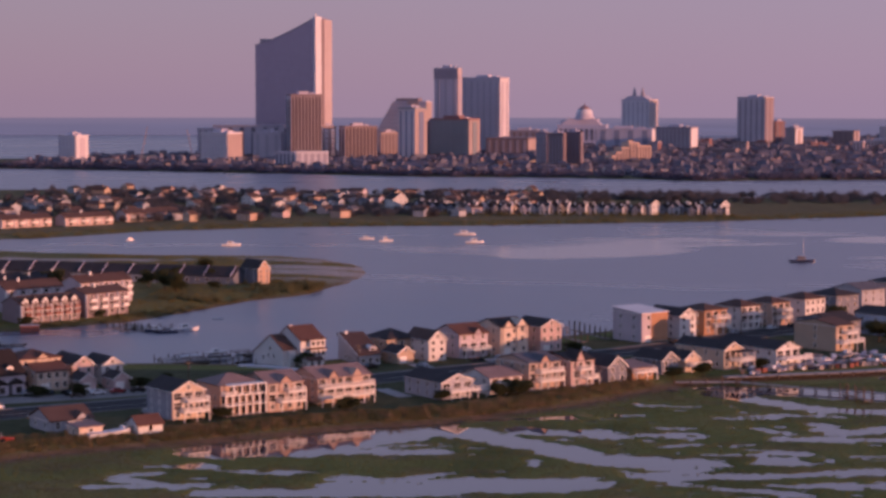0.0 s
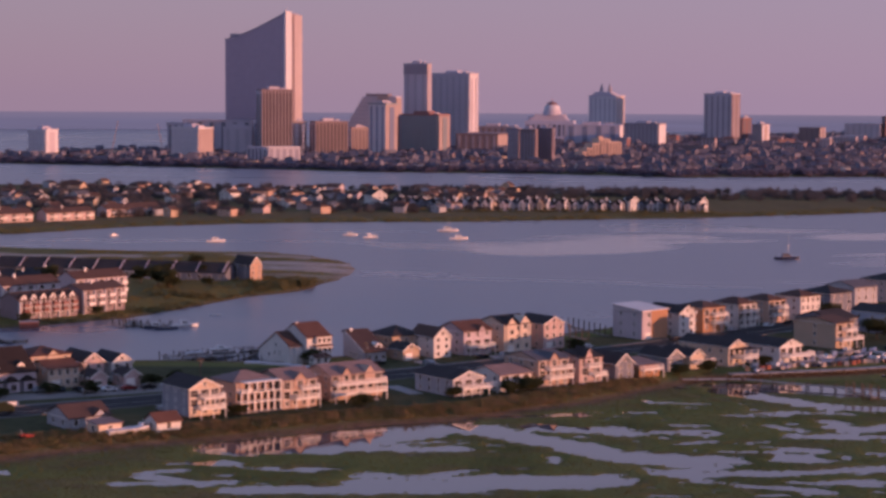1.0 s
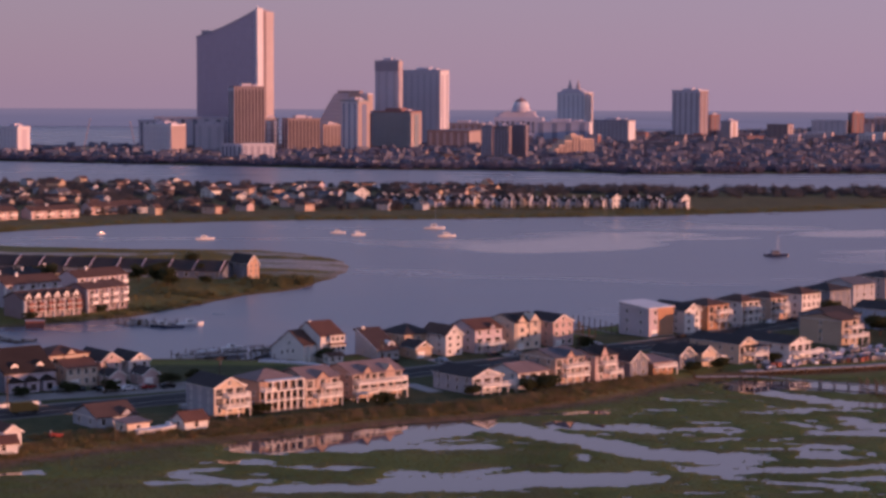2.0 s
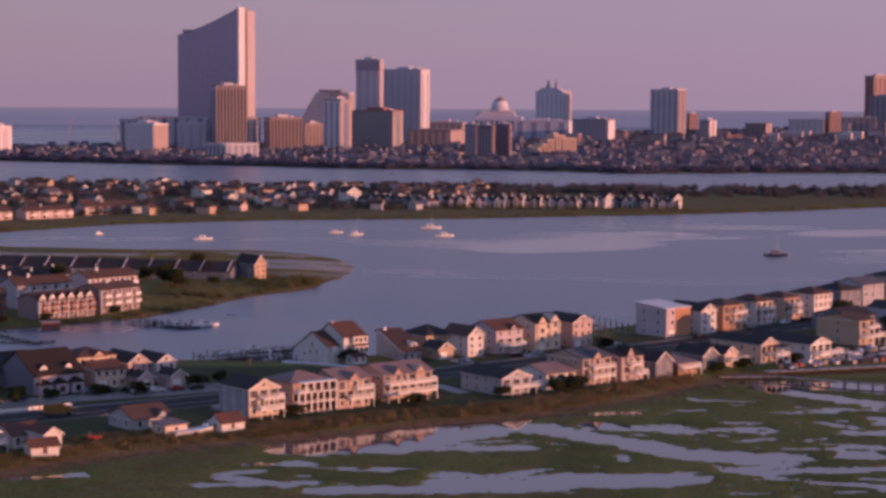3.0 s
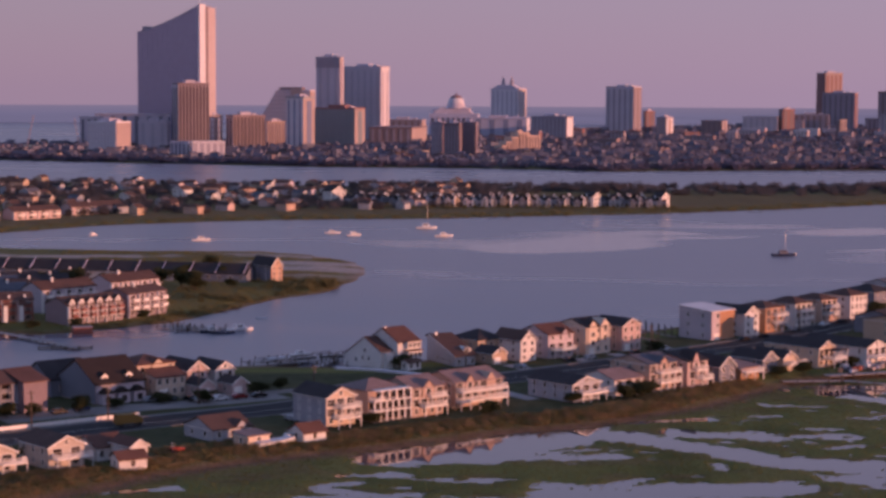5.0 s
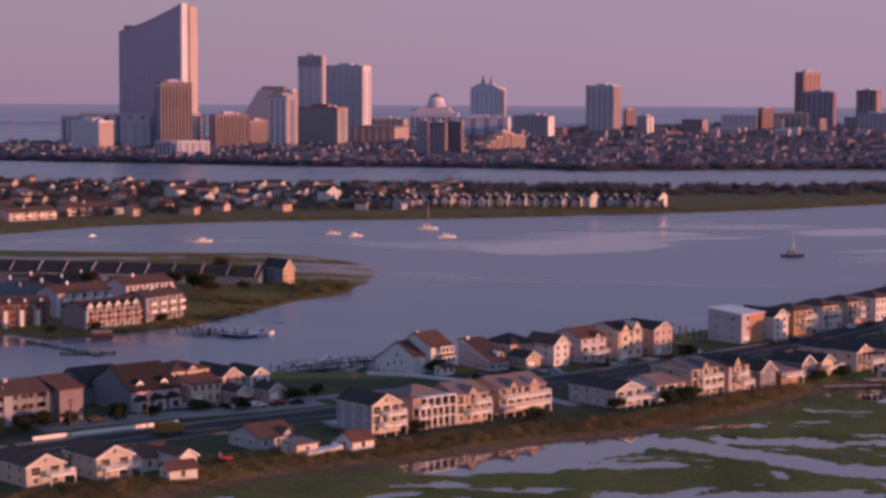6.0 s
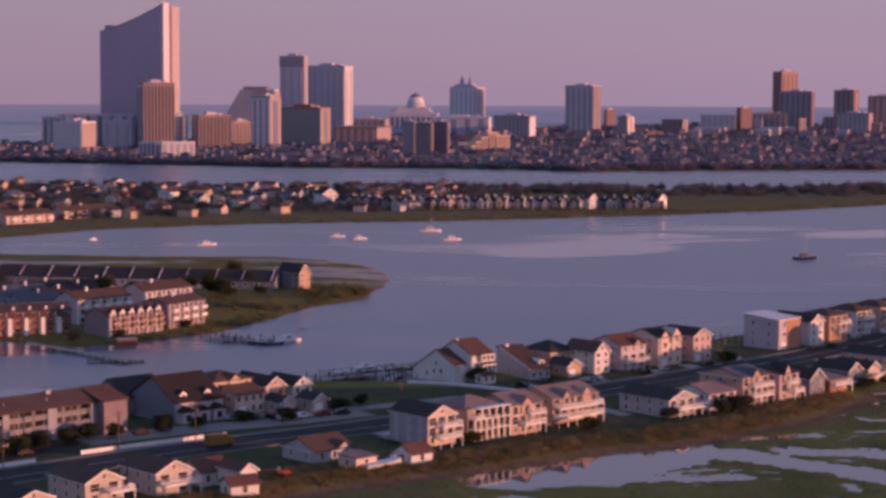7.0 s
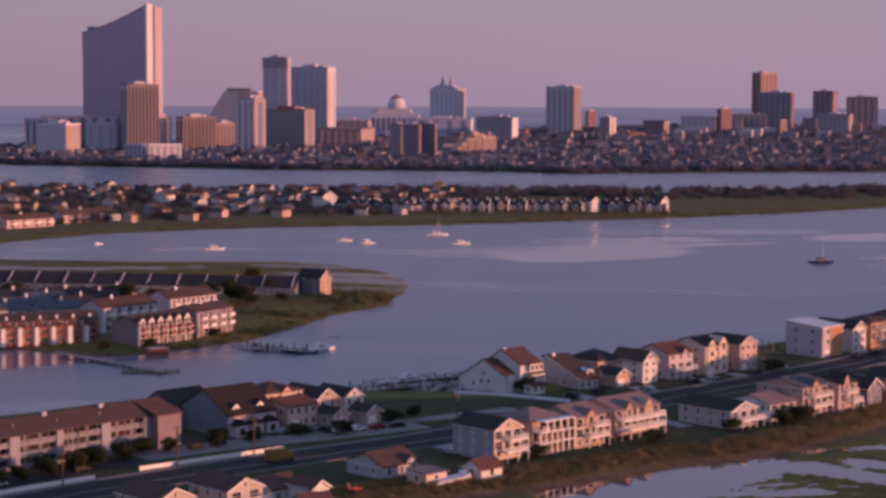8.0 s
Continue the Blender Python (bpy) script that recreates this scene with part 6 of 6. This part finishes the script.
for _ in range(200):
    i = rs.randrange(len(spit_line) - 1)
    d = (spit_line[i + 1] - spit_line[i]).normalized()
    p = spit_line[i] + Vector((-d.y, d.x)) * rs.uniform(2, 30)
    h = rs.uniform(0.2, 0.5) if p.y < 800 else rs.uniform(0.7, 1.5)
    spit_shrubs.append((p.x, p.y, (0.6 if p.y < 800 else 1.0) + h * 0.4, rs.uniform(1.6, 3.6), h))
for _ in range(70):
    spit_shrubs.append((rs.gauss(-58, 7), rs.gauss(822, 6), 1.8, rs.uniform(1.2, 2.4), rs.uniform(0.9, 1.9)))
for _ in range(50):
    spit_shrubs.append((rs.gauss(-94, 5), rs.gauss(771, 6), 1.6, rs.uniform(1.2, 2.6), rs.uniform(0.5, 1.1)))
leaf_cloud("shrub_bank", spit_shrubs, 110, 0.32, "shrub", "olive shrubs and rough grass on the spit", "shrubs", seed=5)
woods = []
for _ in range(650):
    px = rs.uniform(-400, 60)
    py = rs.uniform(1300 + (px + 136) * 0.42, 1650 - px * 0.2)
    if py < 1260:
        continue
    h = rs.uniform(1.8, 3.8)
    woods.append((px, py, GZ + h * 0.8, rs.uniform(3, 6.5), h))
for _ in range(620):
    px = rs.uniform(-60, 720)
    k = rs.random()
    py = float(np.interp(px, [-60, 113, 302, 480, 760], [1672, 1655, 1645, 1715, 1845])) - 12 - 110 * k * k
    h = rs.uniform(2.0, 4.6)
    woods.append((px, py, GZ + h * 0.7, rs.uniform(3, 7), h))
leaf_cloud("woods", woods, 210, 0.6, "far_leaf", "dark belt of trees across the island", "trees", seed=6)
rim = []
isle_edge = smooth_line([(-255, 1118), (-199, 1190), (-133, 1231), (-62, 1252), (6, 1267), (89, 1295), (170, 1331), (257, 1375), (339, 1436), (450, 1510), (600, 1600)], 3.0)
for _ in range(900):
    i = rs.randrange(len(isle_edge) - 1)
    d = (isle_edge[i + 1] - isle_edge[i]).normalized()
    p = isle_edge[i] + Vector((-d.y, d.x)) * rs.uniform(3, 40)
    rim.append((p.x, p.y, 1.0, rs.uniform(2, 5), rs.uniform(0.5, 1.1)))
for _ in range(150):
    px = rs.uniform(-50, 176)
    py = float(np.interp(px, [-50, -14, 176], [1386, 1362, 1362])) + rs.uniform(-9, 3)
    h = rs.uniform(0.8, 2.4)
    rim.append((px, py, GZ + h * 0.4, rs.uniform(1.5, 3.2), h))
leaf_cloud("reed_bank", rim, 50, 0.7, "shrub", "olive-brown reeds and scrub along the island shore", "reeds", seed=8, upright=True)
city_trees = []
for _ in range(5200):
    px = rs.uniform(-640, 1250)
    lo, hi = float(np.interp(px, shore_x, shore_y)) + 14, float(np.interp(px, back_x, back_y))
    py = lo + (hi - lo) * rs.random() ** 1.6
    h = rs.uniform(2, 3.8)
    city_trees.append((px, py, GZ + h * 0.9, rs.uniform(4, 9), h))
for _ in range(520):
    px = rs.uniform(-640, 1250)
    h = rs.uniform(1.5, 3) * (1.7 if px > 250 else 1.0)
    city_trees.append((px, float(np.interp(px, shore_x, shore_y)) + rs.uniform(10, 34), GZ + h * 0.6, rs.uniform(5, 9), h))
leaf_cloud("woods", city_trees, 60, 1.3, "city_leaf", "trees between the low city houses, haze put into their colour", "trees", seed=9)
tufts = []
g = np.random.default_rng(12)
tx, ty = g.uniform(-125, 200, 60000), g.uniform(330, 560, 60000)
tz, tc = relief(tx, ty)
keep = (tz > 0.05) & (tz < 0.9)
tx, ty, tz = tx[keep], ty[keep], tz[keep]
leaf_cloud("marsh_grass", np.stack([tx, ty, tz + 0.12, np.full(len(tx), 0.35), np.full(len(tx), 0.12)], 1), 4, 0.24, "marsh_grass", "short olive-green salt marsh grass", "grass", seed=13, upright=True)

sx, sy = g.uniform(-190, -36, 26000), g.uniform(660, 1000, 26000)
sz, sc = relief(sx, sy)
inside = (sz > 0.15) & (sc[..., 0] < 0.25) & (sy < 1000) & ((sx > -112) | (sy > 850) | (sy < 690)) & (shore_distance(sx, sy, SPIT) > 0)
sx, sy, sz = sx[inside], sy[inside], sz[inside]
leaf_cloud("spit_grass", np.stack([sx, sy, sz + 0.15, np.full(len(sx), 0.7), np.full(len(sx), 0.15)], 1), 5, 0.34, "spit_grass", "olive-brown rough grass on the spit", "grass", seed=14, upright=True)

# ---- boats, docks, poles, cars ----


def boat(label, x, y, rot, length, hull, mast=0.0, cabin=True, group="boats", z=0.0, cabin_mat="hull_white"):
    b = thing("boat", label, "boat", x, y, z, rot, group)
    bw, L = length * 0.17, length
    sect = [(-0.5, 0.85), (-0.3, 1.0), (0, 1.0), (0.25, 0.8), (0.42, 0.4), (0.5, 0.04)]
    v, f = [], []
    for s, k in sect:
        sheer = 0.09 * L * (1 + 0.5 * max(s, 0))
        v += [(s * L, -bw * k * 0.55, -0.25), (s * L, -bw * k, sheer), (s * L, bw * k, sheer), (s * L, bw * k * 0.55, -0.25)]
    for i in range(len(sect) - 1):
        q = 4 * i
        f += [(q + j, q + (j + 1) % 4, q + 4 + (j + 1) % 4, q + 4 + j) for j in range(4)]
    f += [(0, 1, 2, 3), (len(v) - 1, len(v) - 2, len(v) - 3, len(v) - 4)]
    part("hull", Build().add(v, f), hull, b)
    dz = 0.09 * L
    if cabin:
        c = part("cabin", Build().prism([(-0.22 * L, -bw * 0.7, dz), (0.18 * L, -bw * 0.6, dz), (0.1 * L, -bw * 0.55, dz + 0.13 * L), (-0.18 * L, -bw * 0.6, dz + 0.15 * L)], (0, bw * 1.25, 0)), cabin_mat, b)
        part("pane", Build().box(-0.14 * L, -bw * 0.72, dz + 0.06 * L, 0.06 * L, -bw * 0.6, dz + 0.11 * L), "glass", c)
    if mast:
        part("mast", Build().tube(0.05 * L, 0, dz, mast, 0.07, 0.04), "metal", b)
        part("boom", Build().beam((0.05 * L, 0, dz + 1.6), (-0.36 * L, 0, dz + 1.5), 0.22), "tarp", b)
    return b


MB = "boats moored in the bay"
boat("white motor cruiser moored in the bay", -130, 1078, 20, 11, "hull_white", group=MB)
boat("white sailing boat moored in the bay", -59, 1135, 10, 9, "hull_white", group=MB)
boat("white sailing boat with tall mast moored in the bay", -46, 1119, 25, 9, "hull_white", mast=12, group=MB)
boat("large white sailing yacht with tall mast in the bay", -3, 1177, 5, 13, "hull_white", mast=17, group=MB)
boat("white motor cruiser beside the yacht", 6, 1112, 15, 11, "hull_white", group=MB)
boat("dark-hulled sailing boat moored alone", 179, 990, 8, 13, "hull_navy", mast=15, group=MB, cabin_mat="slate")
boat("small white motorboat in the far corner of the bay", -196, 1114, 40, 6, "hull_white", group=MB)
DB = "boats at the docks"
boat("dark motorboat at the spit dock", -84, 671, 15, 9, "hull_navy", group=DB)
boat("white motor cruiser with dark windows at the spit dock", -75, 676, 30, 10, "hull_white", group=DB)
boat("dark open boat at the spit dock", -80, 668, 15, 8, "hull_navy", cabin=False, group=DB)
boat("small white skiff adrift near the dock", -70, 712, 10, 4.5, "hull_white", cabin=False, group=DB)


def dock(label, pts, width=1.8, high=0.9, piles=True, top=0.0, mat="wood"):
    d = thing("dock", label, "dock", pts[0][0], pts[0][1], 0, 0, "wooden docks")
    line = [Vector((p[0] - pts[0][0], p[1] - pts[0][1])) for p in pts]
    for p, q in zip(line, line[1:]):
        part("deck", Build().beam((p.x, p.y, high), (q.x, q.y, high), width, 0.2), mat, d)
        n = max(2, int((q - p).length / 4))
        s = Vector((-(q - p).y, (q - p).x)).normalized() * (width / 2 + 0.1)
        for i in range(n + 1):
            u = p + (q - p) * i / n
            for k in (-1, 1):
                part("dock_post", Build().tube(u.x + s.x * k, u.y + s.y * k, -1.8, high + (top if top else 0.5), 0.15, n=6), "pole", d)
    return d


dock("long grey wooden dock reaching from the spit", [(-161, 668), (-136, 640), (-123.5, 624)], 2.4, top=0.05, mat="dock_wood")
dock("floating dock end beside the long one", [(-136, 627), (-119, 628)], 2.6, 0.5)
dock("weathered dock with many piles by the moored boats", [(-99, 690), (-92, 676), (-82, 668)], 2.6, 0.9, top=1.2, mat="dock_wood")
dock("weathered dock finger with piles", [(-97, 678), (-80, 676)], 2.2, 0.9, top=1.4, mat="dock_wood")
dock("weathered dock finger with piles", [(-104, 684), (-94, 672)], 2.0, 0.9, top=1.4, mat="dock_wood")
dock("broken grey jetty with many piles off the lawn", [(-64, 583), (-52, 590), (-40, 597), (-30, 596)], 3.6, 1.2, top=1.0, mat="dock_wood")
dock("grey boat-lift platform at the jetty", [(-66, 588), (-54, 596)], 5.0, 1.4, top=1.2, mat="dock_wood")
boat("pale covered boat on a jetty lift", -57, 594, 36, 6.5, "tarp", cabin=False, group=DB, z=1.5)
boat("dark-hulled boat moored beside the jetty", -35, 610, 38, 6.5, "hull_navy", group=DB)
boat("white motorboat hanging at the jetty lift", -50, 601, 36, 7, "hull_white", group=DB, z=1.7)
boat("grey-covered boat at the jetty", -41, 606, 38, 7, "tarp", cabin=False, group=DB)


def boat_lift(x, y, rot):
    h = thing("boat_lift", "weathered timber boat lift on grey piles", "boat lift", x, y, 0, rot, "boat lifts at the jetty")
    for px in (0, 3.2, 6.4):
        for py in (0, 3.8):
            part("pile", Build().tube(px, py, -1.8, 2.1, 0.2, n=6), "dock_wood", h)
    for py in (0, 3.8):
        part("beam", Build().beam((-0.4, py, 1.9), (6.8, py, 1.9), 0.26), "dock_wood", h)
    part("platform", Build().box(-0.6, -2.6, 1.0, 7.0, -0.4, 1.35), "dark_wood", h)
    part("bulkhead", Build().box(-0.5, -0.5, -1.5, 6.9, -0.3, 1.0), "dark_wood", h)
    for cx in (1.2, 5.2):
        part("cradle", Build().beam((cx, 0.2, 1.5), (cx, 3.6, 1.5), 0.25), "dark_wood", h)


for x, y, r in ((-60, 592, 35), (-52, 598, 35), (-44, 603, 38), (-36, 606, 38), (-28, 606, 38), (-56, 586, 35)):
    boat_lift(x, y, r)
dock("grey jetty beside the white house", [(-44, 580), (-38, 600)], 2.2, 1.2, top=1.0, mat="dock_wood")
dock("grey jetty beside the white house", [(-34, 586), (-24, 606)], 2.0, 1.2, top=1.0, mat="dock_wood")
dock("bay-side wooden jetty behind the houses", [(24, 622), (18, 640)], 2.0, 1.2, top=2.4)
dock("bay-side wooden jetty behind the houses", [(66, 640), (54, 664)], 2.0, 1.4, top=3.0)
dock("bay-side wooden jetty behind the houses", [(74, 650), (62, 676)], 2.0, 1.4, top=3.4)
dock("bay-side wooden jetty behind the houses", [(112, 706), (98, 730)], 2.0, 1.2, top=2.0)
dock("long wooden footbridge over the marsh water", [(91, 553), (109, 555), (126, 545), (152, 534), (190, 528)], 1.8, 1.1, top=0.7, mat="dock_wood")
dock("dark timber bulkhead walk along the boatyard", [(106, 562), (140, 574), (188, 597)], 3.6, 1.5, top=0.3, mat="dock_wood")
dock("wooden dock with tall posts in the marsh water", [(136, 534), (141, 523)], 2.0, 1.0, top=3.2)
box = thing("planter_wall", "red brick retaining wall on the spit", "wall", -131, 664, 0, 18)
part("wall", Build().box(0, 0, -0.5, 6.5, 4, 2.3), "brick", box)
part("coping", Build().box(-0.15, -0.15, 2.3, 6.65, 4.15, 2.5), "c_orange", box)

rs = random.Random(51)
for i in range(60):
    px, py = 115 + (i % 15) * 4.8 + rs.uniform(-1.2, 1.2), 575 + (i // 15) * 7.5 + (i % 15) * 2.4 + rs.uniform(-1.5, 1.5)
    if 106 < px < 136 and py > 583 + (px - 120) * 0.9 - 6:
        py -= 10
    boat(rs.choice(["dull laid-up boat in the crowded boatyard", "covered boat standing in the boatyard", "small motorboat standing in the boatyard"]), px, py, rs.choice([40, 130, 75]) + rs.uniform(-10, 10), rs.uniform(3.8, 6.5),
         rs.choice(["c_grey", "c_grey", "tarp", "slate", "hull_navy", "dock_wood"]), mast=rs.choice([0, 0, 0, 0, 5]), cabin=i % 4 == 0, group="boats in the boatyard", z=GZ + 0.35)
for i in range(34):
    px, py = 112 + i * 2.1 + rs.uniform(-0.6, 0.6), 570 + i * 1.0 + rs.uniform(-1, 2)
    solo("crate", Build().box(-0.8, -0.6, 0, 0.8, 0.6, 1.2).box(-0.85, -0.65, 1.2, 0.85, 0.65, 1.3), rs.choice(["wood", "brick", "dock_wood", "slate"]), "weathered storage crate at the boatyard edge", "crate", px, py, GZ, rs.uniform(0, 90), "boatyard crates")
boat("white covered boat on a trailer beside the shed", -48, 451, 40, 11, "tarp", cabin=False, group="boats ashore", z=GZ + 0.4)
boat("white boat ashore beside the bungalow", -45, 456, 55, 7, "hull_white", group="boats ashore", z=GZ + 0.4)


def wheel(x, y, r, w, n=14):
    return Build().add([(x + r * math.cos(6.2832 * k / n), y + o, r + r * math.sin(6.2832 * k / n)) for o in (-w / 2, w / 2) for k in range(n)],
                       [tuple(range(n)), tuple(range(n, 2 * n))] + [(k, (k + 1) % n, (k + 1) % n + n, k + n) for k in range(n)])


def tractor(x, y, rot):
    """A small tractor: sloping hood, mudguards, seat under a roll bar, two large and two small wheels."""
    t = thing("tractor", "small red tractor parked on the rough grass", "tractor", x, y, GZ, rot)
    part("hood", Build().prism([(0.2, -0.4, 0.6), (2.0, -0.4, 0.55), (2.05, -0.4, 1.15), (0.2, -0.4, 1.4)], (0, 0.8, 0)), "red_paint", t)
    part("seat", Build().box(-0.7, -0.3, 1.0, -0.1, 0.3, 1.15).box(-0.8, -0.3, 1.1, -0.65, 0.3, 1.6), "tyre", t)
    for sy in (-1, 1):
        part("mudguard", Build().prism([(-1.3, sy * 0.75 - 0.25, 1.0), (-0.9, sy * 0.75 - 0.25, 1.5), (-0.2, sy * 0.75 - 0.25, 1.5), (0.2, sy * 0.75 - 0.25, 1.0)], (0, 0.5, 0)), "red_paint", t)
        part("wheel", wheel(-0.55, sy * 0.8, 0.7, 0.4), "tyre", t)
        part("wheel", wheel(1.6, sy * 0.65, 0.42, 0.26), "tyre", t)
    part("roll_bar", Build().beam((-0.9, -0.5, 1.0), (-0.9, -0.5, 2.4), 0.09).beam((-0.9, 0.5, 1.0), (-0.9, 0.5, 2.4), 0.09).beam((-0.9, -0.5, 2.4), (-0.9, 0.5, 2.4), 0.09), "metal", t)


tractor(-70, 441, 25)


def pole(x, y, h=9.5, rot=40):
    p = thing("utility_pole", "brown wooden utility pole with a crossarm", "utility pole", x, y, GZ, rot, "utility poles")
    part("shaft", Build().tube(0, 0, -1, h, 0.19, 0.13), "pole", p)
    part("crossarm", Build().box(-1.1, -0.08, h - 0.9, 1.1, 0.08, h - 0.72), "pole", p)
    part("transformer", Build().tube(0.42, 0, h - 2.4, h - 1.6, 0.22, n=10), "kerb", p)
    for k in (-0.95, -0.4, 0.4, 0.95):
        part("insulator", Build().tube(k, 0, h - 0.72, h - 0.5, 0.06, n=6), "kerb", p)


for x, y in ((-132, 452), (-109, 473), (-92, 484), (-72, 509), (-42, 517), (0, 556), (60, 606), (120, 668)):
    pole(x, y)

CAR_PAINTS = {}
for nm, col in (("black", (0.015, 0.015, 0.018)), ("white", (0.7, 0.7, 0.7)), ("silver", (0.35, 0.36, 0.38)), ("red", (0.25, 0.02, 0.02)), ("blue", (0.03, 0.05, 0.14))):
    CAR_PAINTS[nm] = material("car_paint_" + nm, col, 0.25, var=0.05, spec=0.6)


def car(x, y, rot, paint):
    c = thing("car", f"parked {paint} car beside the road", "car", x, y, GZ + 0.06, rot, "parked cars")
    prof = [(-2.2, 0.35), (2.2, 0.35), (2.25, 0.75), (1.2, 0.95), (0.5, 1.45), (-1.2, 1.45), (-1.9, 0.98), (-2.25, 0.9)]
    body = part("body", Build().prism([(px, -0.88, pz) for px, pz in prof], (0, 1.76, 0)), CAR_PAINTS[paint], c)
    part("pane", Build().prism([(1.1, -0.8, 0.98), (0.52, -0.8, 1.4), (0.5, -0.8, 1.44), (1.16, -0.8, 1.0)], (0, 1.6, 0)), "glass", body)
    part("pane", Build().box(-1.1, -0.9, 1.0, 0.45, -0.87, 1.36), "glass", body)
    for wx in (-1.4, 1.4):
        for wy in (-0.85, 0.85):
            w = Build().add([(wx + 0.32 * math.cos(k * 0.628), wy + s, 0.32 + 0.32 * math.sin(k * 0.628)) for s in (-0.1, 0.1) for k in range(10)],
                            [tuple(range(10)), tuple(range(10, 20))] + [(k, (k + 1) % 10, (k + 1) % 10 + 10, k + 10) for k in range(10)])
            part("wheel", w, "tyre", c)


for x, y, r, p in ((-85, 513, 40, "silver"), (-80, 515, 125, "black"), (-75, 515, 130, "black"), (-71.5, 514, 35, "white"), (-67, 516, 38, "white"), (-62, 519, 38, "red"), (-57, 521, 30, "black"),
                   (-101, 499, 40, "blue"), (-106, 494, 45, "black"), (-46, 484, 130, "silver"), (-6, 566, 130, "black"), (2, 573, 40, "black"), (17, 577, 130, "silver"), (33, 590, 40, "black"), (40, 596, 40, "silver"),
                   (55, 606, 40, "black"), (66, 617, 45, "white"), (96, 640, 45, "black"), (104, 648, 45, "black"), (118, 668, 45, "silver"), (132, 682, 45, "white"), (-130, 468, 45, "black"), (-146, 452, 45, "white"), (140, 690, 45, "black")):
    car(x, y, r, p)
bus = thing("truck", "yellow box truck on the road", "truck", -86, 477, GZ + 0.06, 33)
part("box", Build().box(-3.4, -1.15, 0.8, 1.6, 1.15, 3.0).box(-3.45, -1.2, 0.7, 1.65, 1.2, 0.85), "bus_paint", bus)
part("cab", Build().prism([(1.6, -1.1, 0.6), (3.5, -1.1, 0.6), (3.5, -1.1, 1.5), (2.9, -1.1, 2.4), (1.6, -1.1, 2.4)], (0, 2.2, 0)), "bus_paint", bus)
part("windscreen", Build().prism([(3.46, -1.0, 1.55), (2.94, -1.0, 2.3), (2.98, -1.0, 2.34), (3.52, -1.0, 1.58)], (0, 2.0, 0)), "glass", bus)
for wx in (-2.3, 2.6):
    for wy in (-1.05, 1.05):
        part("wheel", Build().add([(wx + 0.45 * math.cos(k * 0.628), wy + s, 0.45 + 0.45 * math.sin(k * 0.628)) for s in (-0.14, 0.14) for k in range(10)],
                                  [tuple(range(10)), tuple(range(10, 20))] + [(k, (k + 1) % 10, (k + 1) % 10 + 10, k + 10) for k in range(10)]), "tyre", bus)
